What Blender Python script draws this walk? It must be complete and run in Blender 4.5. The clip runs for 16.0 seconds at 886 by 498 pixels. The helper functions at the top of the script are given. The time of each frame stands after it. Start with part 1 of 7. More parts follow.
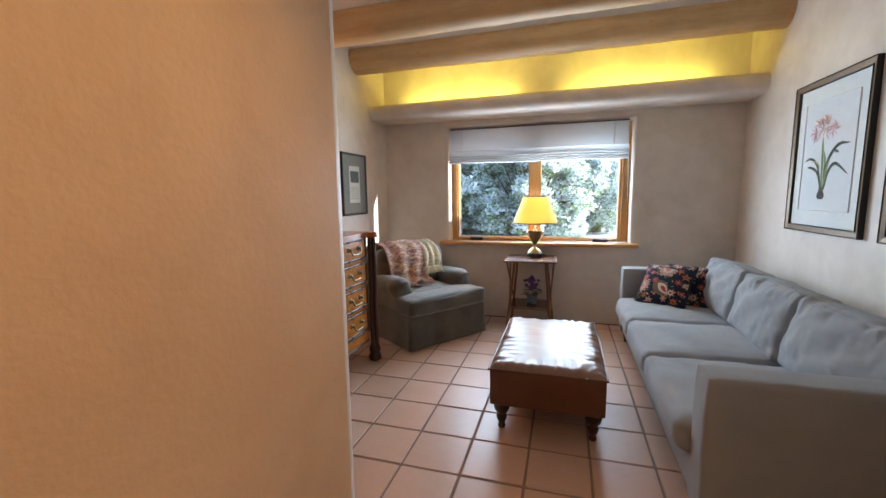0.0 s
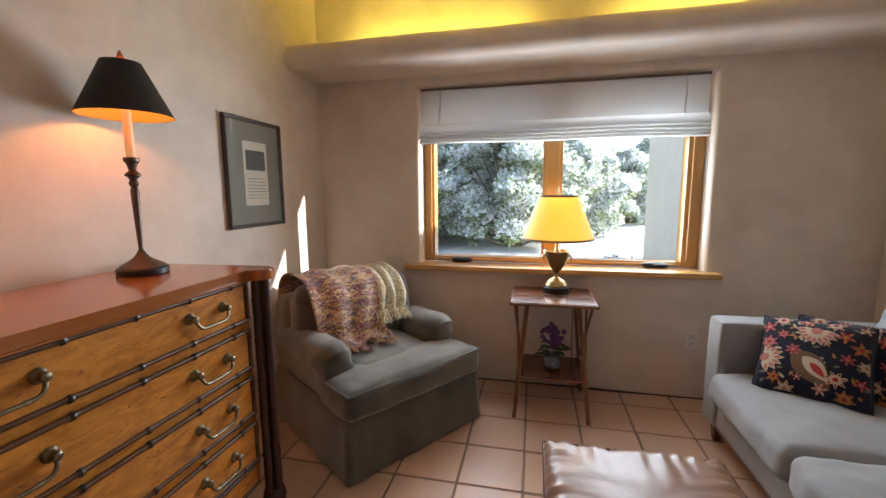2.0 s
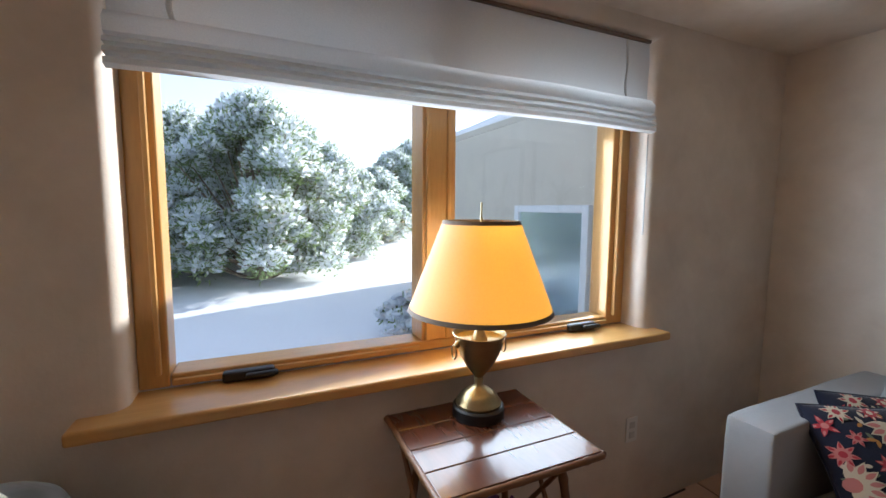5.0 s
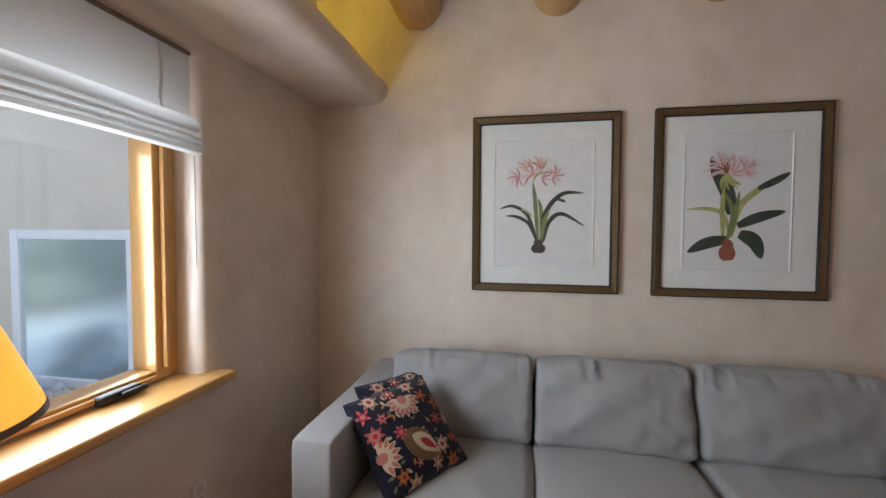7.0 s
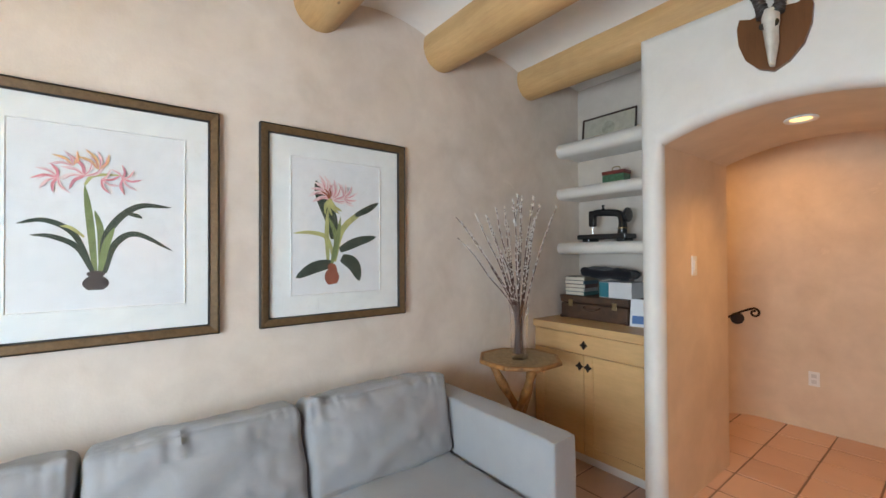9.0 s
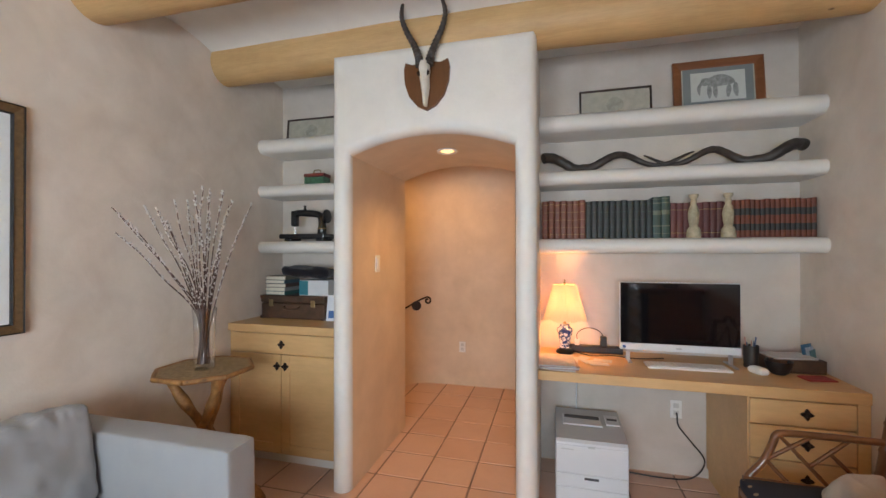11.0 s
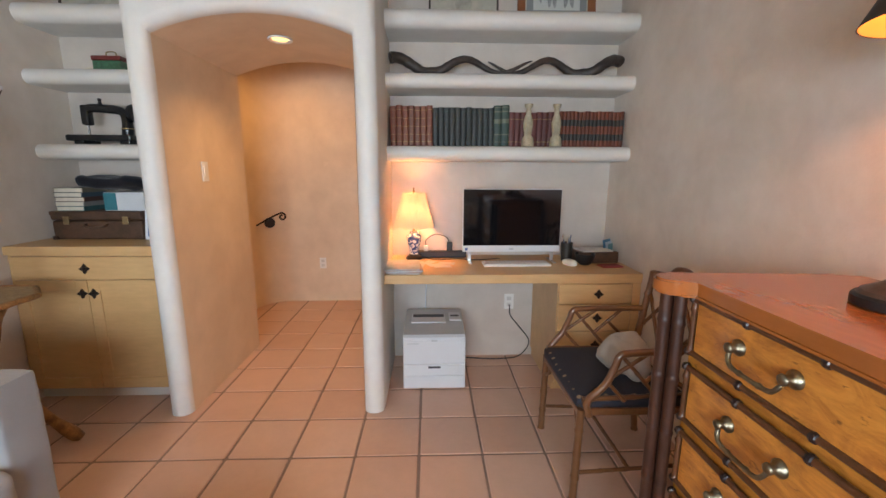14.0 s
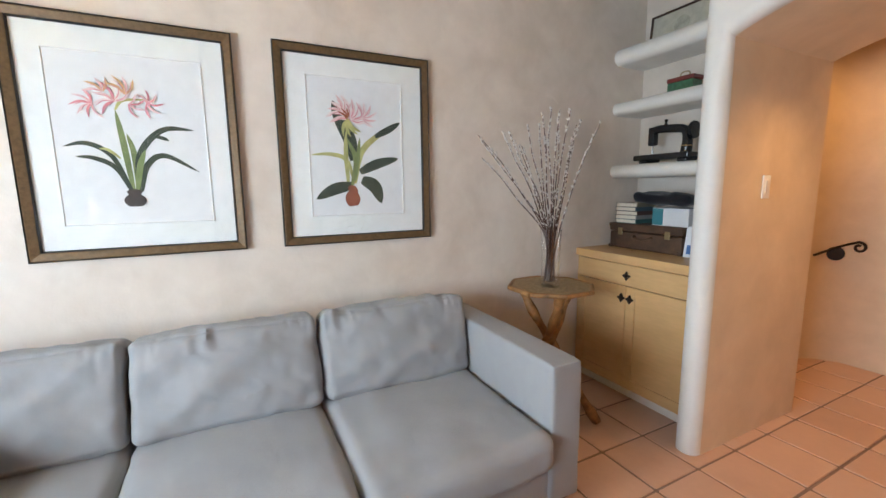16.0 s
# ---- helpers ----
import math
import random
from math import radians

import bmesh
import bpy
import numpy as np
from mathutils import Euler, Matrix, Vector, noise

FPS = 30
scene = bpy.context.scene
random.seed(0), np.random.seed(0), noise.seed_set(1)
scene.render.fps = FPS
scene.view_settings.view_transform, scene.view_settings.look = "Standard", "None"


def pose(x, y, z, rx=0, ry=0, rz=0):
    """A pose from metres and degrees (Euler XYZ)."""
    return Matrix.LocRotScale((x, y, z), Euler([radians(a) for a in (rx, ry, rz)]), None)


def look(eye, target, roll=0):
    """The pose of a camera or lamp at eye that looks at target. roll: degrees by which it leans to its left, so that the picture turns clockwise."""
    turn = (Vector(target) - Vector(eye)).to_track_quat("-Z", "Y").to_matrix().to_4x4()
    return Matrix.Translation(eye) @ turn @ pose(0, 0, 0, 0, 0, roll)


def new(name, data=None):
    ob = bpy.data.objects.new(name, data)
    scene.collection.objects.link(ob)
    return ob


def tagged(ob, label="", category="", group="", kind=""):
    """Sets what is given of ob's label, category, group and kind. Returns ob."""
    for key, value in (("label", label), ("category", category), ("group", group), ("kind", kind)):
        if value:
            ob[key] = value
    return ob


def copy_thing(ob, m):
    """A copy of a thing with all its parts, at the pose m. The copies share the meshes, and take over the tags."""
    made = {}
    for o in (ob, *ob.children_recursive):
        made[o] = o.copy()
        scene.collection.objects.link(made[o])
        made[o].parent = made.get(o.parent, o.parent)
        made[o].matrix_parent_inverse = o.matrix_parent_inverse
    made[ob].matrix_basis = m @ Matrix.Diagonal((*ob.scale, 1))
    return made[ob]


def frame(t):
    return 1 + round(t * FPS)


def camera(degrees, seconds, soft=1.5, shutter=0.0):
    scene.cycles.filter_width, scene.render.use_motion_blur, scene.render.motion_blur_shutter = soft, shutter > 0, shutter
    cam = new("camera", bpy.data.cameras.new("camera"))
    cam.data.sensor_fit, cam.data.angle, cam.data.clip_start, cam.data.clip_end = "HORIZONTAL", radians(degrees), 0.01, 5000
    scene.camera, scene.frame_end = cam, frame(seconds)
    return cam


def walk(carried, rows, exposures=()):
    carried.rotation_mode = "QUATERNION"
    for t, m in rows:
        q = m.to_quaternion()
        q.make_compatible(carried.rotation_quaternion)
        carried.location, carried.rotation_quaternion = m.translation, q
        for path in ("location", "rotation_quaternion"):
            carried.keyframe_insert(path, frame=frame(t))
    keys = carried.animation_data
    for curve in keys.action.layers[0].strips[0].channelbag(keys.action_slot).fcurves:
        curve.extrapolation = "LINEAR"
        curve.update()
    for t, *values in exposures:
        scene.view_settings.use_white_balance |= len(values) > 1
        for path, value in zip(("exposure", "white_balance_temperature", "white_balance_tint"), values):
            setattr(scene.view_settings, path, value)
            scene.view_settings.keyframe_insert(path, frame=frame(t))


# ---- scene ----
cam = camera(94.6, 16.0)
PATH = [
    (0, (0.8, -1.208, 1.41), (0.233, 0.692, 1.149), -0.8),
    (0.5, (0.726, -0.82, 1.403), (0.424, 1.142, 1.159), -0.5),
    (1, (0.653, -0.402, 1.437), (0.423, 1.569, 1.186), -0.2),
    (1.5, (0.555, 0.04, 1.441), (0.203, 1.993, 1.195), -0.0),
    (2, (0.338, 0.438, 1.415), (-0.089, 2.373, 1.14), -0.4),
    (2.5, (0.143, 0.808, 1.415), (-0.322, 2.732, 1.128), -0.7),
    (3, (0.001, 1.172, 1.424), (-0.453, 3.101, 1.157), -0.8),
    (3.2, (-0.063, 1.295, 1.429), (-0.444, 3.24, 1.158), -0.5),
    (5.5, (-0.149, 2.201, 1.423), (1.073, 3.779, 1.294), 0.0),
    (6, (-0.107, 2.228, 1.422), (1.49, 3.426, 1.299), 0.3),
    (6.5, (-0.066, 2.186, 1.454), (1.769, 2.973, 1.333), 0.7),
    (7, (0.017, 2.151, 1.459), (1.981, 2.52, 1.382), 0.3),
    (7.5, (0.115, 2.043, 1.469), (2.114, 2.029, 1.412), 0.3),
    (8, (0.211, 2.004, 1.468), (2.155, 1.533, 1.449), 0.0),
    (8.5, (0.29, 2.017, 1.484), (2.064, 1.094, 1.486), -0.2),
    (9, (0.301, 1.959, 1.486), (1.88, 0.731, 1.506), -0.3),
    (9.5, (0.309, 1.957, 1.484), (1.633, 0.459, 1.515), -0.3),
    (10, (0.285, 1.945, 1.485), (1.351, 0.253, 1.518), -0.2),
    (12.5, (-0.05, 1.845, 1.475), (-0.256, -0.144, 1.435), -0.2),
    (13, (-0.009, 1.842, 1.458), (-0.322, -0.128, 1.318), -0.2),
    (13.5, (-0.015, 1.833, 1.434), (-0.331, -0.123, 1.164), 0.1),
    (14, (-0.053, 1.834, 1.4), (-0.121, -0.131, 1.031), 0.2),
    (14.5, (-0.049, 1.829, 1.405), (0.252, -0.101, 0.974), 0.2),
    (15, (0.045, 1.742, 1.376), (0.844, -0.045, 0.969), -0.4),
    (15.5, (0.15, 1.689, 1.385), (1.48, 0.234, 1.045), -1.1),
    (16, (0.174, 1.656, 1.41), (1.943, 0.771, 1.119), -0.7),
]
EXPOSURES = [(0.0, 1.38, 5500, 6), (1.0, 1.15, 5950, 9), (2.5, 1.12, 6250, 10), (3.0, 1.12, 5700, 3), (5.5, 0.45, 5950, 11), (6.5, 0.52, 6400, 14), (7.5, 1.3, 5950, 7), (8.0, 1.75, 5850, 5), (10.0, 1.78, 5950, 8), (12.5, 1.75, 6000, 9), (14.0, 1.88, 5900, 9), (16.0, 1.93, 5850, 7)]
walk(cam, [(t, look(eye, target, roll)) for t, eye, target, roll in PATH], EXPOSURES)

# ---- world, sun, large lights ----
world = bpy.data.worlds.new("world")
scene.world = world
world.use_nodes = True
wn = world.node_tree.nodes
sky = wn.new("ShaderNodeTexSky")
sky.sky_type, sky.sun_disc = "NISHITA", False
sky.sun_elevation, sky.sun_rotation = radians(24.4), radians(70.7)
haze = wn.new("ShaderNodeHueSaturation")      # thin bright cloud over the blue
haze.inputs["Saturation"].default_value, haze.inputs["Value"].default_value = 0.62, 1.7
world.node_tree.links.new(sky.outputs[0], haze.inputs["Color"])
world.node_tree.links.new(haze.outputs[0], wn["Background"].inputs[0])
wn["Background"].inputs[1].default_value = 0.14

sun = new("sun", bpy.data.lights.new("sun", "SUN"))
sun.data.energy, sun.data.angle, sun.data.color = 5.0, radians(0.6), (1.0, 0.95, 0.87)
sun.matrix_world = look((8.0, 2.8, 3.85), (0, 0, 0))

sky_light = new("window_daylight", bpy.data.lights.new("window_daylight", "AREA"))
sky_light.data.shape, sky_light.data.size, sky_light.data.size_y = "RECTANGLE", 1.72, 0.82
sky_light.data.energy, sky_light.data.color = 23, (0.85, 0.935, 1.0)
sky_light.data.spread = radians(155)
sky_light.matrix_world = look((0.47, 3.465, 1.345), (0.98, 0.0, 1.42))

def lamp_light(name, x, y, z, power, color, radius=0.03):
    ob = new(name, bpy.data.lights.new(name, "POINT"))
    ob.data.energy, ob.data.color, ob.data.shadow_soft_size = power, color, radius
    ob.location = (x, y, z)
    return ob

def spot_light(name, x, y, z, power, color, angle=110, radius=0.04):
    ob = new(name, bpy.data.lights.new(name, "SPOT"))
    ob.data.energy, ob.data.color, ob.data.shadow_soft_size = power, color, radius
    ob.data.spot_size, ob.data.spot_blend = radians(angle), 0.9
    ob.location = (x, y, z)
    return ob

WARM = (1.0, 0.55, 0.22)
spot_light("passage_downlight", 0.83, -0.82, 2.13, 7.0, (1.0, 0.51, 0.17), 130)
spot_light("hall_downlight", 1.25, -1.95, 2.50, 7.0, (1.0, 0.49, 0.14), 160)
spot_light("hall_downlight", 0.0, -1.95, 2.50, 4.4, (1.0, 0.49, 0.14), 160)
# two hidden tubes on the ledge over the window
for tube_x in (-0.35, 1.45):
    tube = new("cove_tube_light", bpy.data.lights.new("cove_tube_light", "AREA"))
    tube.data.shape, tube.data.size, tube.data.size_y = "RECTANGLE", 1.25, 0.05
    tube.data.energy, tube.data.color = 2.3, (1.0, 0.76, 0.11)
    tube.matrix_world = look((tube_x, 3.25, 2.42), (tube_x, 3.40, 2.75))

# ---- materials ----
def nodes_of(name):
    m = bpy.data.materials.new(name)
    m.use_nodes = True
    return m, m.node_tree.nodes, m.node_tree.links, m.node_tree.nodes["Principled BSDF"]

def coords(n, l, scale=(1, 1, 1), kind="Object"):
    tc, mp = n.new("ShaderNodeTexCoord"), n.new("ShaderNodeMapping")
    mp.inputs["Scale"].default_value = scale
    l.new(tc.outputs[kind], mp.inputs["Vector"])
    return mp.outputs[0]

def noise_tex(n, l, vec, scale, detail=4, rough=0.55, distort=0.0):
    t = n.new("ShaderNodeTexNoise")
    t.inputs["Scale"].default_value, t.inputs["Detail"].default_value = scale, detail
    t.inputs["Roughness"].default_value, t.inputs["Distortion"].default_value = rough, distort
    if vec:
        l.new(vec, t.inputs["Vector"])
    return t.outputs["Fac"]

def ramp(n, l, fac, stops):
    r = n.new("ShaderNodeValToRGB")
    e = r.color_ramp.elements
    while len(e) < len(stops):
        e.new(0.5)
    for k, (p, c) in zip(e, stops):
        k.position, k.color = p, (*c, 1)
    l.new(fac, r.inputs[0])
    return r.outputs[0]

def mix(n, l, fac, a, b, mode="MIX"):
    m = n.new("ShaderNodeMix")
    m.data_type, m.blend_type = "RGBA", mode
    for sock, v in ((m.inputs[0], fac), (m.inputs[6], a), (m.inputs[7], b)):
        if isinstance(v, (int, float)):
            sock.default_value = v
        elif isinstance(v, tuple):
            sock.default_value = (*v, 1)
        else:
            l.new(v, sock)
    return m.outputs[2]

def bump(n, l, height, strength, dist, into):
    b = n.new("ShaderNodeBump")
    b.inputs["Strength"].default_value, b.inputs["Distance"].default_value = strength, dist
    l.new(height, b.inputs["Height"])
    l.new(b.outputs[0], into.inputs["Normal"])

def simple(name, color, rough=0.5, metal=0.0, vary=0.12, scale=14.0, bump_s=0.15, bump_d=0.002, coat=0.0, spec=0.5, stretch=(1, 1, 1)):
    """A plain surface with two scales of variation and fine relief."""
    m, n, l, p = nodes_of(name)
    v = coords(n, l, stretch)
    dark = tuple(c * (1 - vary) for c in color)
    lite = tuple(min(1, c * (1 + vary)) for c in color)
    a = noise_tex(n, l, v, scale, 5)
    b = noise_tex(n, l, v, scale * 9, 3)
    col = ramp(n, l, a, [(0.3, dark), (0.7, lite)])
    col = mix(n, l, 0.25, col, ramp(n, l, b, [(0.3, dark), (0.7, lite)]))
    l.new(col, p.inputs["Base Color"])
    p.inputs["Roughness"].default_value, p.inputs["Metallic"].default_value = rough, metal
    p.inputs["Coat Weight"].default_value = coat
    p.inputs["Specular IOR Level"].default_value = spec
    if bump_s:
        bump(n, l, b, bump_s, bump_d, p)
    return m

def plaster(name, base, blotch, rough=0.55):
    """Hand-trowelled plaster: cloudy tone, faint scuffs, uneven relief."""
    m, n, l, p = nodes_of(name)
    v = coords(n, l)
    a = noise_tex(n, l, v, 1.3, 6, 0.6, 0.6)
    b = noise_tex(n, l, v, 5.5, 5, 0.6, 0.3)
    c = noise_tex(n, l, v, 90, 3)
    col = ramp(n, l, a, [(0.32, base), (0.68, blotch)])
    col = mix(n, l, 0.35, col, ramp(n, l, b, [(0.3, tuple(k * 0.93 for k in base)), (0.72, tuple(min(1, k * 1.06) for k in blotch))]))
    sc = noise_tex(n, l, v, 2.6, 8, 0.7, 1.2)
    col = mix(n, l, ramp(n, l, sc, [(0.66, (0, 0, 0)), (0.74, (0.5, 0.5, 0.5))]), col, tuple(min(1, k * 1.07) for k in blotch))
    l.new(col, p.inputs["Base Color"])
    p.inputs["Roughness"].default_value = rough
    h = mix(n, l, 0.3, b, c)
    bump(n, l, h, 0.3, 0.008, p)
    return m

def wood(name, dark, lite, rough=0.35, axis=0, scale=3.0, knots=False, coat=0.0, stretch=9.0):
    m, n, l, p = nodes_of(name)
    sc = [stretch, stretch, stretch]
    sc[axis] = 0.9
    v = coords(n, l, tuple(sc))
    a = noise_tex(n, l, v, scale, 6, 0.6, 0.8)
    b = noise_tex(n, l, v, scale * 7, 4, 0.6)
    c = noise_tex(n, l, coords(n, l), 4.0, 3)
    col = ramp(n, l, a, [(0.28, dark), (0.72, lite)])
    mid = tuple((x + y) / 2 for x, y in zip(dark, lite))
    col = mix(n, l, 0.3, col, ramp(n, l, b, [(0.35, tuple(k * 0.75 for k in mid)), (0.65, lite)]))
    col = mix(n, l, 0.3, col, ramp(n, l, c, [(0.3, tuple(k * 0.8 for k in mid)), (0.7, tuple(min(1, k * 1.1) for k in lite))]))
    if knots:
        w = n.new("ShaderNodeTexVoronoi")
        w.inputs["Scale"].default_value = knots
        ks = [1, 1, 1]
        ks[axis] = 0.6
        l.new(coords(n, l, tuple(ks)), w.inputs["Vector"])
        col = mix(n, l, ramp(n, l, w.outputs["Distance"], [(0.022, (0.85, 0.85, 0.85)), (0.05, (0, 0, 0))]), col, tuple(k * 0.28 for k in dark))
    l.new(col, p.inputs["Base Color"])
    p.inputs["Roughness"].default_value, p.inputs["Coat Weight"].default_value = rough, coat
    bump(n, l, b, 0.12, 0.002, p)
    return m

def fabric(name, color, weave=420, rough=0.9, vary=0.1, sheen=0.2, crease=0.4):
    m, n, l, p = nodes_of(name)
    v = coords(n, l)
    a = noise_tex(n, l, v, 5, 5)
    col = ramp(n, l, a, [(0.3, tuple(k * (1 - vary) for k in color)), (0.7, tuple(min(1, k * (1 + vary)) for k in color))])
    w = n.new("ShaderNodeTexWave")
    w.inputs["Scale"].default_value, w.inputs["Distortion"].default_value = weave / 6, 2.0
    l.new(v, w.inputs["Vector"])
    g = noise_tex(n, l, v, weave, 2)
    col = mix(n, l, 0.18, col, ramp(n, l, g, [(0.35, tuple(k * 0.72 for k in color)), (0.65, tuple(min(1, k * 1.2) for k in color))]))
    l.new(col, p.inputs["Base Color"])
    p.inputs["Roughness"].default_value, p.inputs["Sheen Weight"].default_value = rough, sheen
    p.inputs["Specular IOR Level"].default_value = 0.2
    wr = noise_tex(n, l, v, 14, 4, 0.6, 0.7)
    bump(n, l, mix(n, l, 0.3, wr, g), crease, 0.010, p)
    return m

def glow(name, color, strength, base=(0.8, 0.7, 0.5)):
    m, n, l, p = nodes_of(name)
    p.inputs["Base Color"].default_value = (*base, 1)
    p.inputs["Emission Color"].default_value = (*color, 1)
    p.inputs["Emission Strength"].default_value = strength
    p.inputs["Roughness"].default_value = 0.8
    return m

def shade_cloth(name, color, trans=0.5):
    """Cloth that lets light through."""
    m, n, l, p = nodes_of(name)
    v = coords(n, l)
    g = noise_tex(n, l, v, 260, 2)
    col = ramp(n, l, g, [(0.3, tuple(k * 0.92 for k in color)), (0.7, color)])
    l.new(col, p.inputs["Base Color"])
    p.inputs["Roughness"].default_value = 0.9
    t = n.new("ShaderNodeBsdfTranslucent")
    l.new(col, t.inputs[0])
    s = n.new("ShaderNodeMixShader")
    s.inputs[0].default_value = trans
    l.new(p.outputs[0], s.inputs[1])
    l.new(t.outputs[0], s.inputs[2])
    l.new(s.outputs[0], n["Material Output"].inputs[0])
    return m

def glass(name, tint=(1, 1, 1), rough=0.0):
    m, n, l, p = nodes_of(name)
    p.inputs["Base Color"].default_value = (*tint, 1)
    p.inputs["Transmission Weight"].default_value, p.inputs["Roughness"].default_value, p.inputs["IOR"].default_value = 1.0, rough, 1.45
    return m

def thin_glass(name, least=0.03, most=0.6):
    """A thin pane: clear, with a faint mirror image that grows at grazing angles."""
    m, n, l, p = nodes_of(name)
    tr, gl, s, f = (n.new("ShaderNodeBsdfTransparent"), n.new("ShaderNodeBsdfGlossy"), n.new("ShaderNodeMixShader"), n.new("ShaderNodeLayerWeight"))
    gl.inputs["Roughness"].default_value = 0.01
    pw, ma = n.new("ShaderNodeMath"), n.new("ShaderNodeMath")
    pw.operation, ma.operation = "POWER", "MULTIPLY_ADD"
    pw.inputs[1].default_value, ma.inputs[1].default_value, ma.inputs[2].default_value = 4.0, most, least
    l.new(f.outputs["Facing"], pw.inputs[0])
    l.new(pw.outputs[0], ma.inputs[0])
    l.new(ma.outputs[0], s.inputs[0])
    l.new(tr.outputs[0], s.inputs[1])
    l.new(gl.outputs[0], s.inputs[2])
    l.new(s.outputs[0], n["Material Output"].inputs[0])
    return m

WALL = plaster("wall_plaster", (0.62, 0.53, 0.445), (0.80, 0.725, 0.645))
HALLWALL = plaster("hall_plaster", (0.63, 0.485, 0.33), (0.77, 0.62, 0.45))
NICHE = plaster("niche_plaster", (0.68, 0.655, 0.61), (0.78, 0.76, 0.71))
# niche backs: the recess's shade under the shelves is put into this darker colour
NICHEBACK = plaster("niche_shade_plaster", (0.53, 0.465, 0.40), (0.66, 0.60, 0.535))
CEIL = plaster("ceiling_plaster", (0.78, 0.755, 0.71), (0.84, 0.815, 0.775), 0.8)
LOG = wood("peeled_log", (0.46, 0.27, 0.10), (0.66, 0.44, 0.20), 0.55, 0, 2.2, 5.0)
GROUT = simple("grout", (0.26, 0.185, 0.145), 0.9)
PINE = wood("honey_pine", (0.52, 0.27, 0.08), (0.68, 0.40, 0.14), 0.32, 0, 2.5, coat=0.15)
PINE_V = wood("honey_pine_upright", (0.52, 0.27, 0.08), (0.68, 0.40, 0.14), 0.32, 2, 2.5, coat=0.15)
MAPLE = wood("maple", (0.56, 0.34, 0.14), (0.68, 0.45, 0.21), 0.38, 0, 1.6, stretch=5)
WHITE_PLASTIC = simple("white_plastic", (0.80, 0.78, 0.74), 0.35, vary=0.02)
BLACK = simple("black_metal", (0.012, 0.011, 0.011), 0.45, vary=0.2)
IRON = simple("wrought_iron", (0.03, 0.02, 0.016), 0.5, 0.7, vary=0.3)
PANE = thin_glass("window_glass")
SNOW = simple("snow", (0.86, 0.88, 0.92), 0.7, vary=0.03, scale=2.0, bump_s=0.4, bump_d=0.02)
STUCCO = simple("outside_stucco", (0.56, 0.52, 0.44), 0.9, vary=0.06, scale=3, bump_s=0.3, bump_d=0.004)

def tile_material():
    m, n, l, p = nodes_of("terracotta_tile")
    v = coords(n, l)
    info = n.new("ShaderNodeObjectInfo")
    geo = n.new("ShaderNodeNewGeometry")
    wpos = n.new("ShaderNodeMapping")
    l.new(geo.outputs["Position"], wpos.inputs["Vector"])
    a = noise_tex(n, l, wpos.outputs[0], 3.2, 6, 0.6, 0.5)
    b = noise_tex(n, l, wpos.outputs[0], 24, 5, 0.65)
    base = ramp(n, l, info.outputs["Random"], [(0.0, (0.545, 0.348, 0.249)), (0.35, (0.615, 0.400, 0.290)), (0.7, (0.661, 0.447, 0.331)), (1.0, (0.580, 0.394, 0.296))])
    col = mix(n, l, 0.35, base, ramp(n, l, a, [(0.3, (0.522, 0.325, 0.232)), (0.7, (0.696, 0.476, 0.360))]))
    col = mix(n, l, 0.16, col, ramp(n, l, b, [(0.25, (0.464, 0.290, 0.209)), (0.75, (0.719, 0.499, 0.383))]))
    l.new(col, p.inputs["Base Color"])
    r = ramp(n, l, b, [(0.3, (0.30, 0.30, 0.30)), (0.7, (0.46, 0.46, 0.46))])
    l.new(r, p.inputs["Roughness"])
    p.inputs["Specular IOR Level"].default_value = 0.5
    bump(n, l, a, 0.12, 0.006, p)
    return m

TILE = tile_material()

# ---- mesh helpers ----
def part(name, bm, material, parent=None, label="", smooth=None):
    """Links a bmesh as one mesh object, under a thing if one is given."""
    bmesh.ops.recalc_face_normals(bm, faces=bm.faces)
    me = bpy.data.meshes.new(name)
    bm.to_mesh(me)
    bm.free()
    ob = new(name, me)
    me.materials.append(material)
    if smooth is not None:
        me.shade_smooth()
        if smooth < 180:
            me.set_sharp_from_angle(angle=radians(smooth))
    if parent:
        ob.parent = parent
    if label:
        tagged(ob, label)
    return ob

def thing(name, x=0, y=0, z=0, rz=0, label="", category="", group="", kind=""):
    e = new(name)
    e.empty_display_size = 0.1
    e.matrix_basis = pose(x, y, z, 0, 0, rz)
    return tagged(e, label, category, group, kind)

def add_box(bm, x0, x1, y0, y1, z0, z1, bevel=0.0, seg=2, m=None):
    r = bmesh.ops.create_cube(bm, size=1)
    vs = r["verts"]
    bmesh.ops.transform(bm, verts=vs, matrix=Matrix.Translation(((x0 + x1) / 2, (y0 + y1) / 2, (z0 + z1) / 2)) @ Matrix.Diagonal((abs(x1 - x0), abs(y1 - y0), abs(z1 - z0), 1)))
    if m:
        bmesh.ops.transform(bm, verts=vs, matrix=m)
    if bevel:
        es = list({e for v in vs for e in v.link_edges})
        bmesh.ops.bevel(bm, geom=es, offset=bevel, segments=seg, profile=0.5, affect="EDGES", clamp_overlap=True)
    return bm

def box(x0, x1, y0, y1, z0, z1, bevel=0.0, seg=2, m=None):
    return add_box(bmesh.new(), x0, x1, y0, y1, z0, z1, bevel, seg, m)

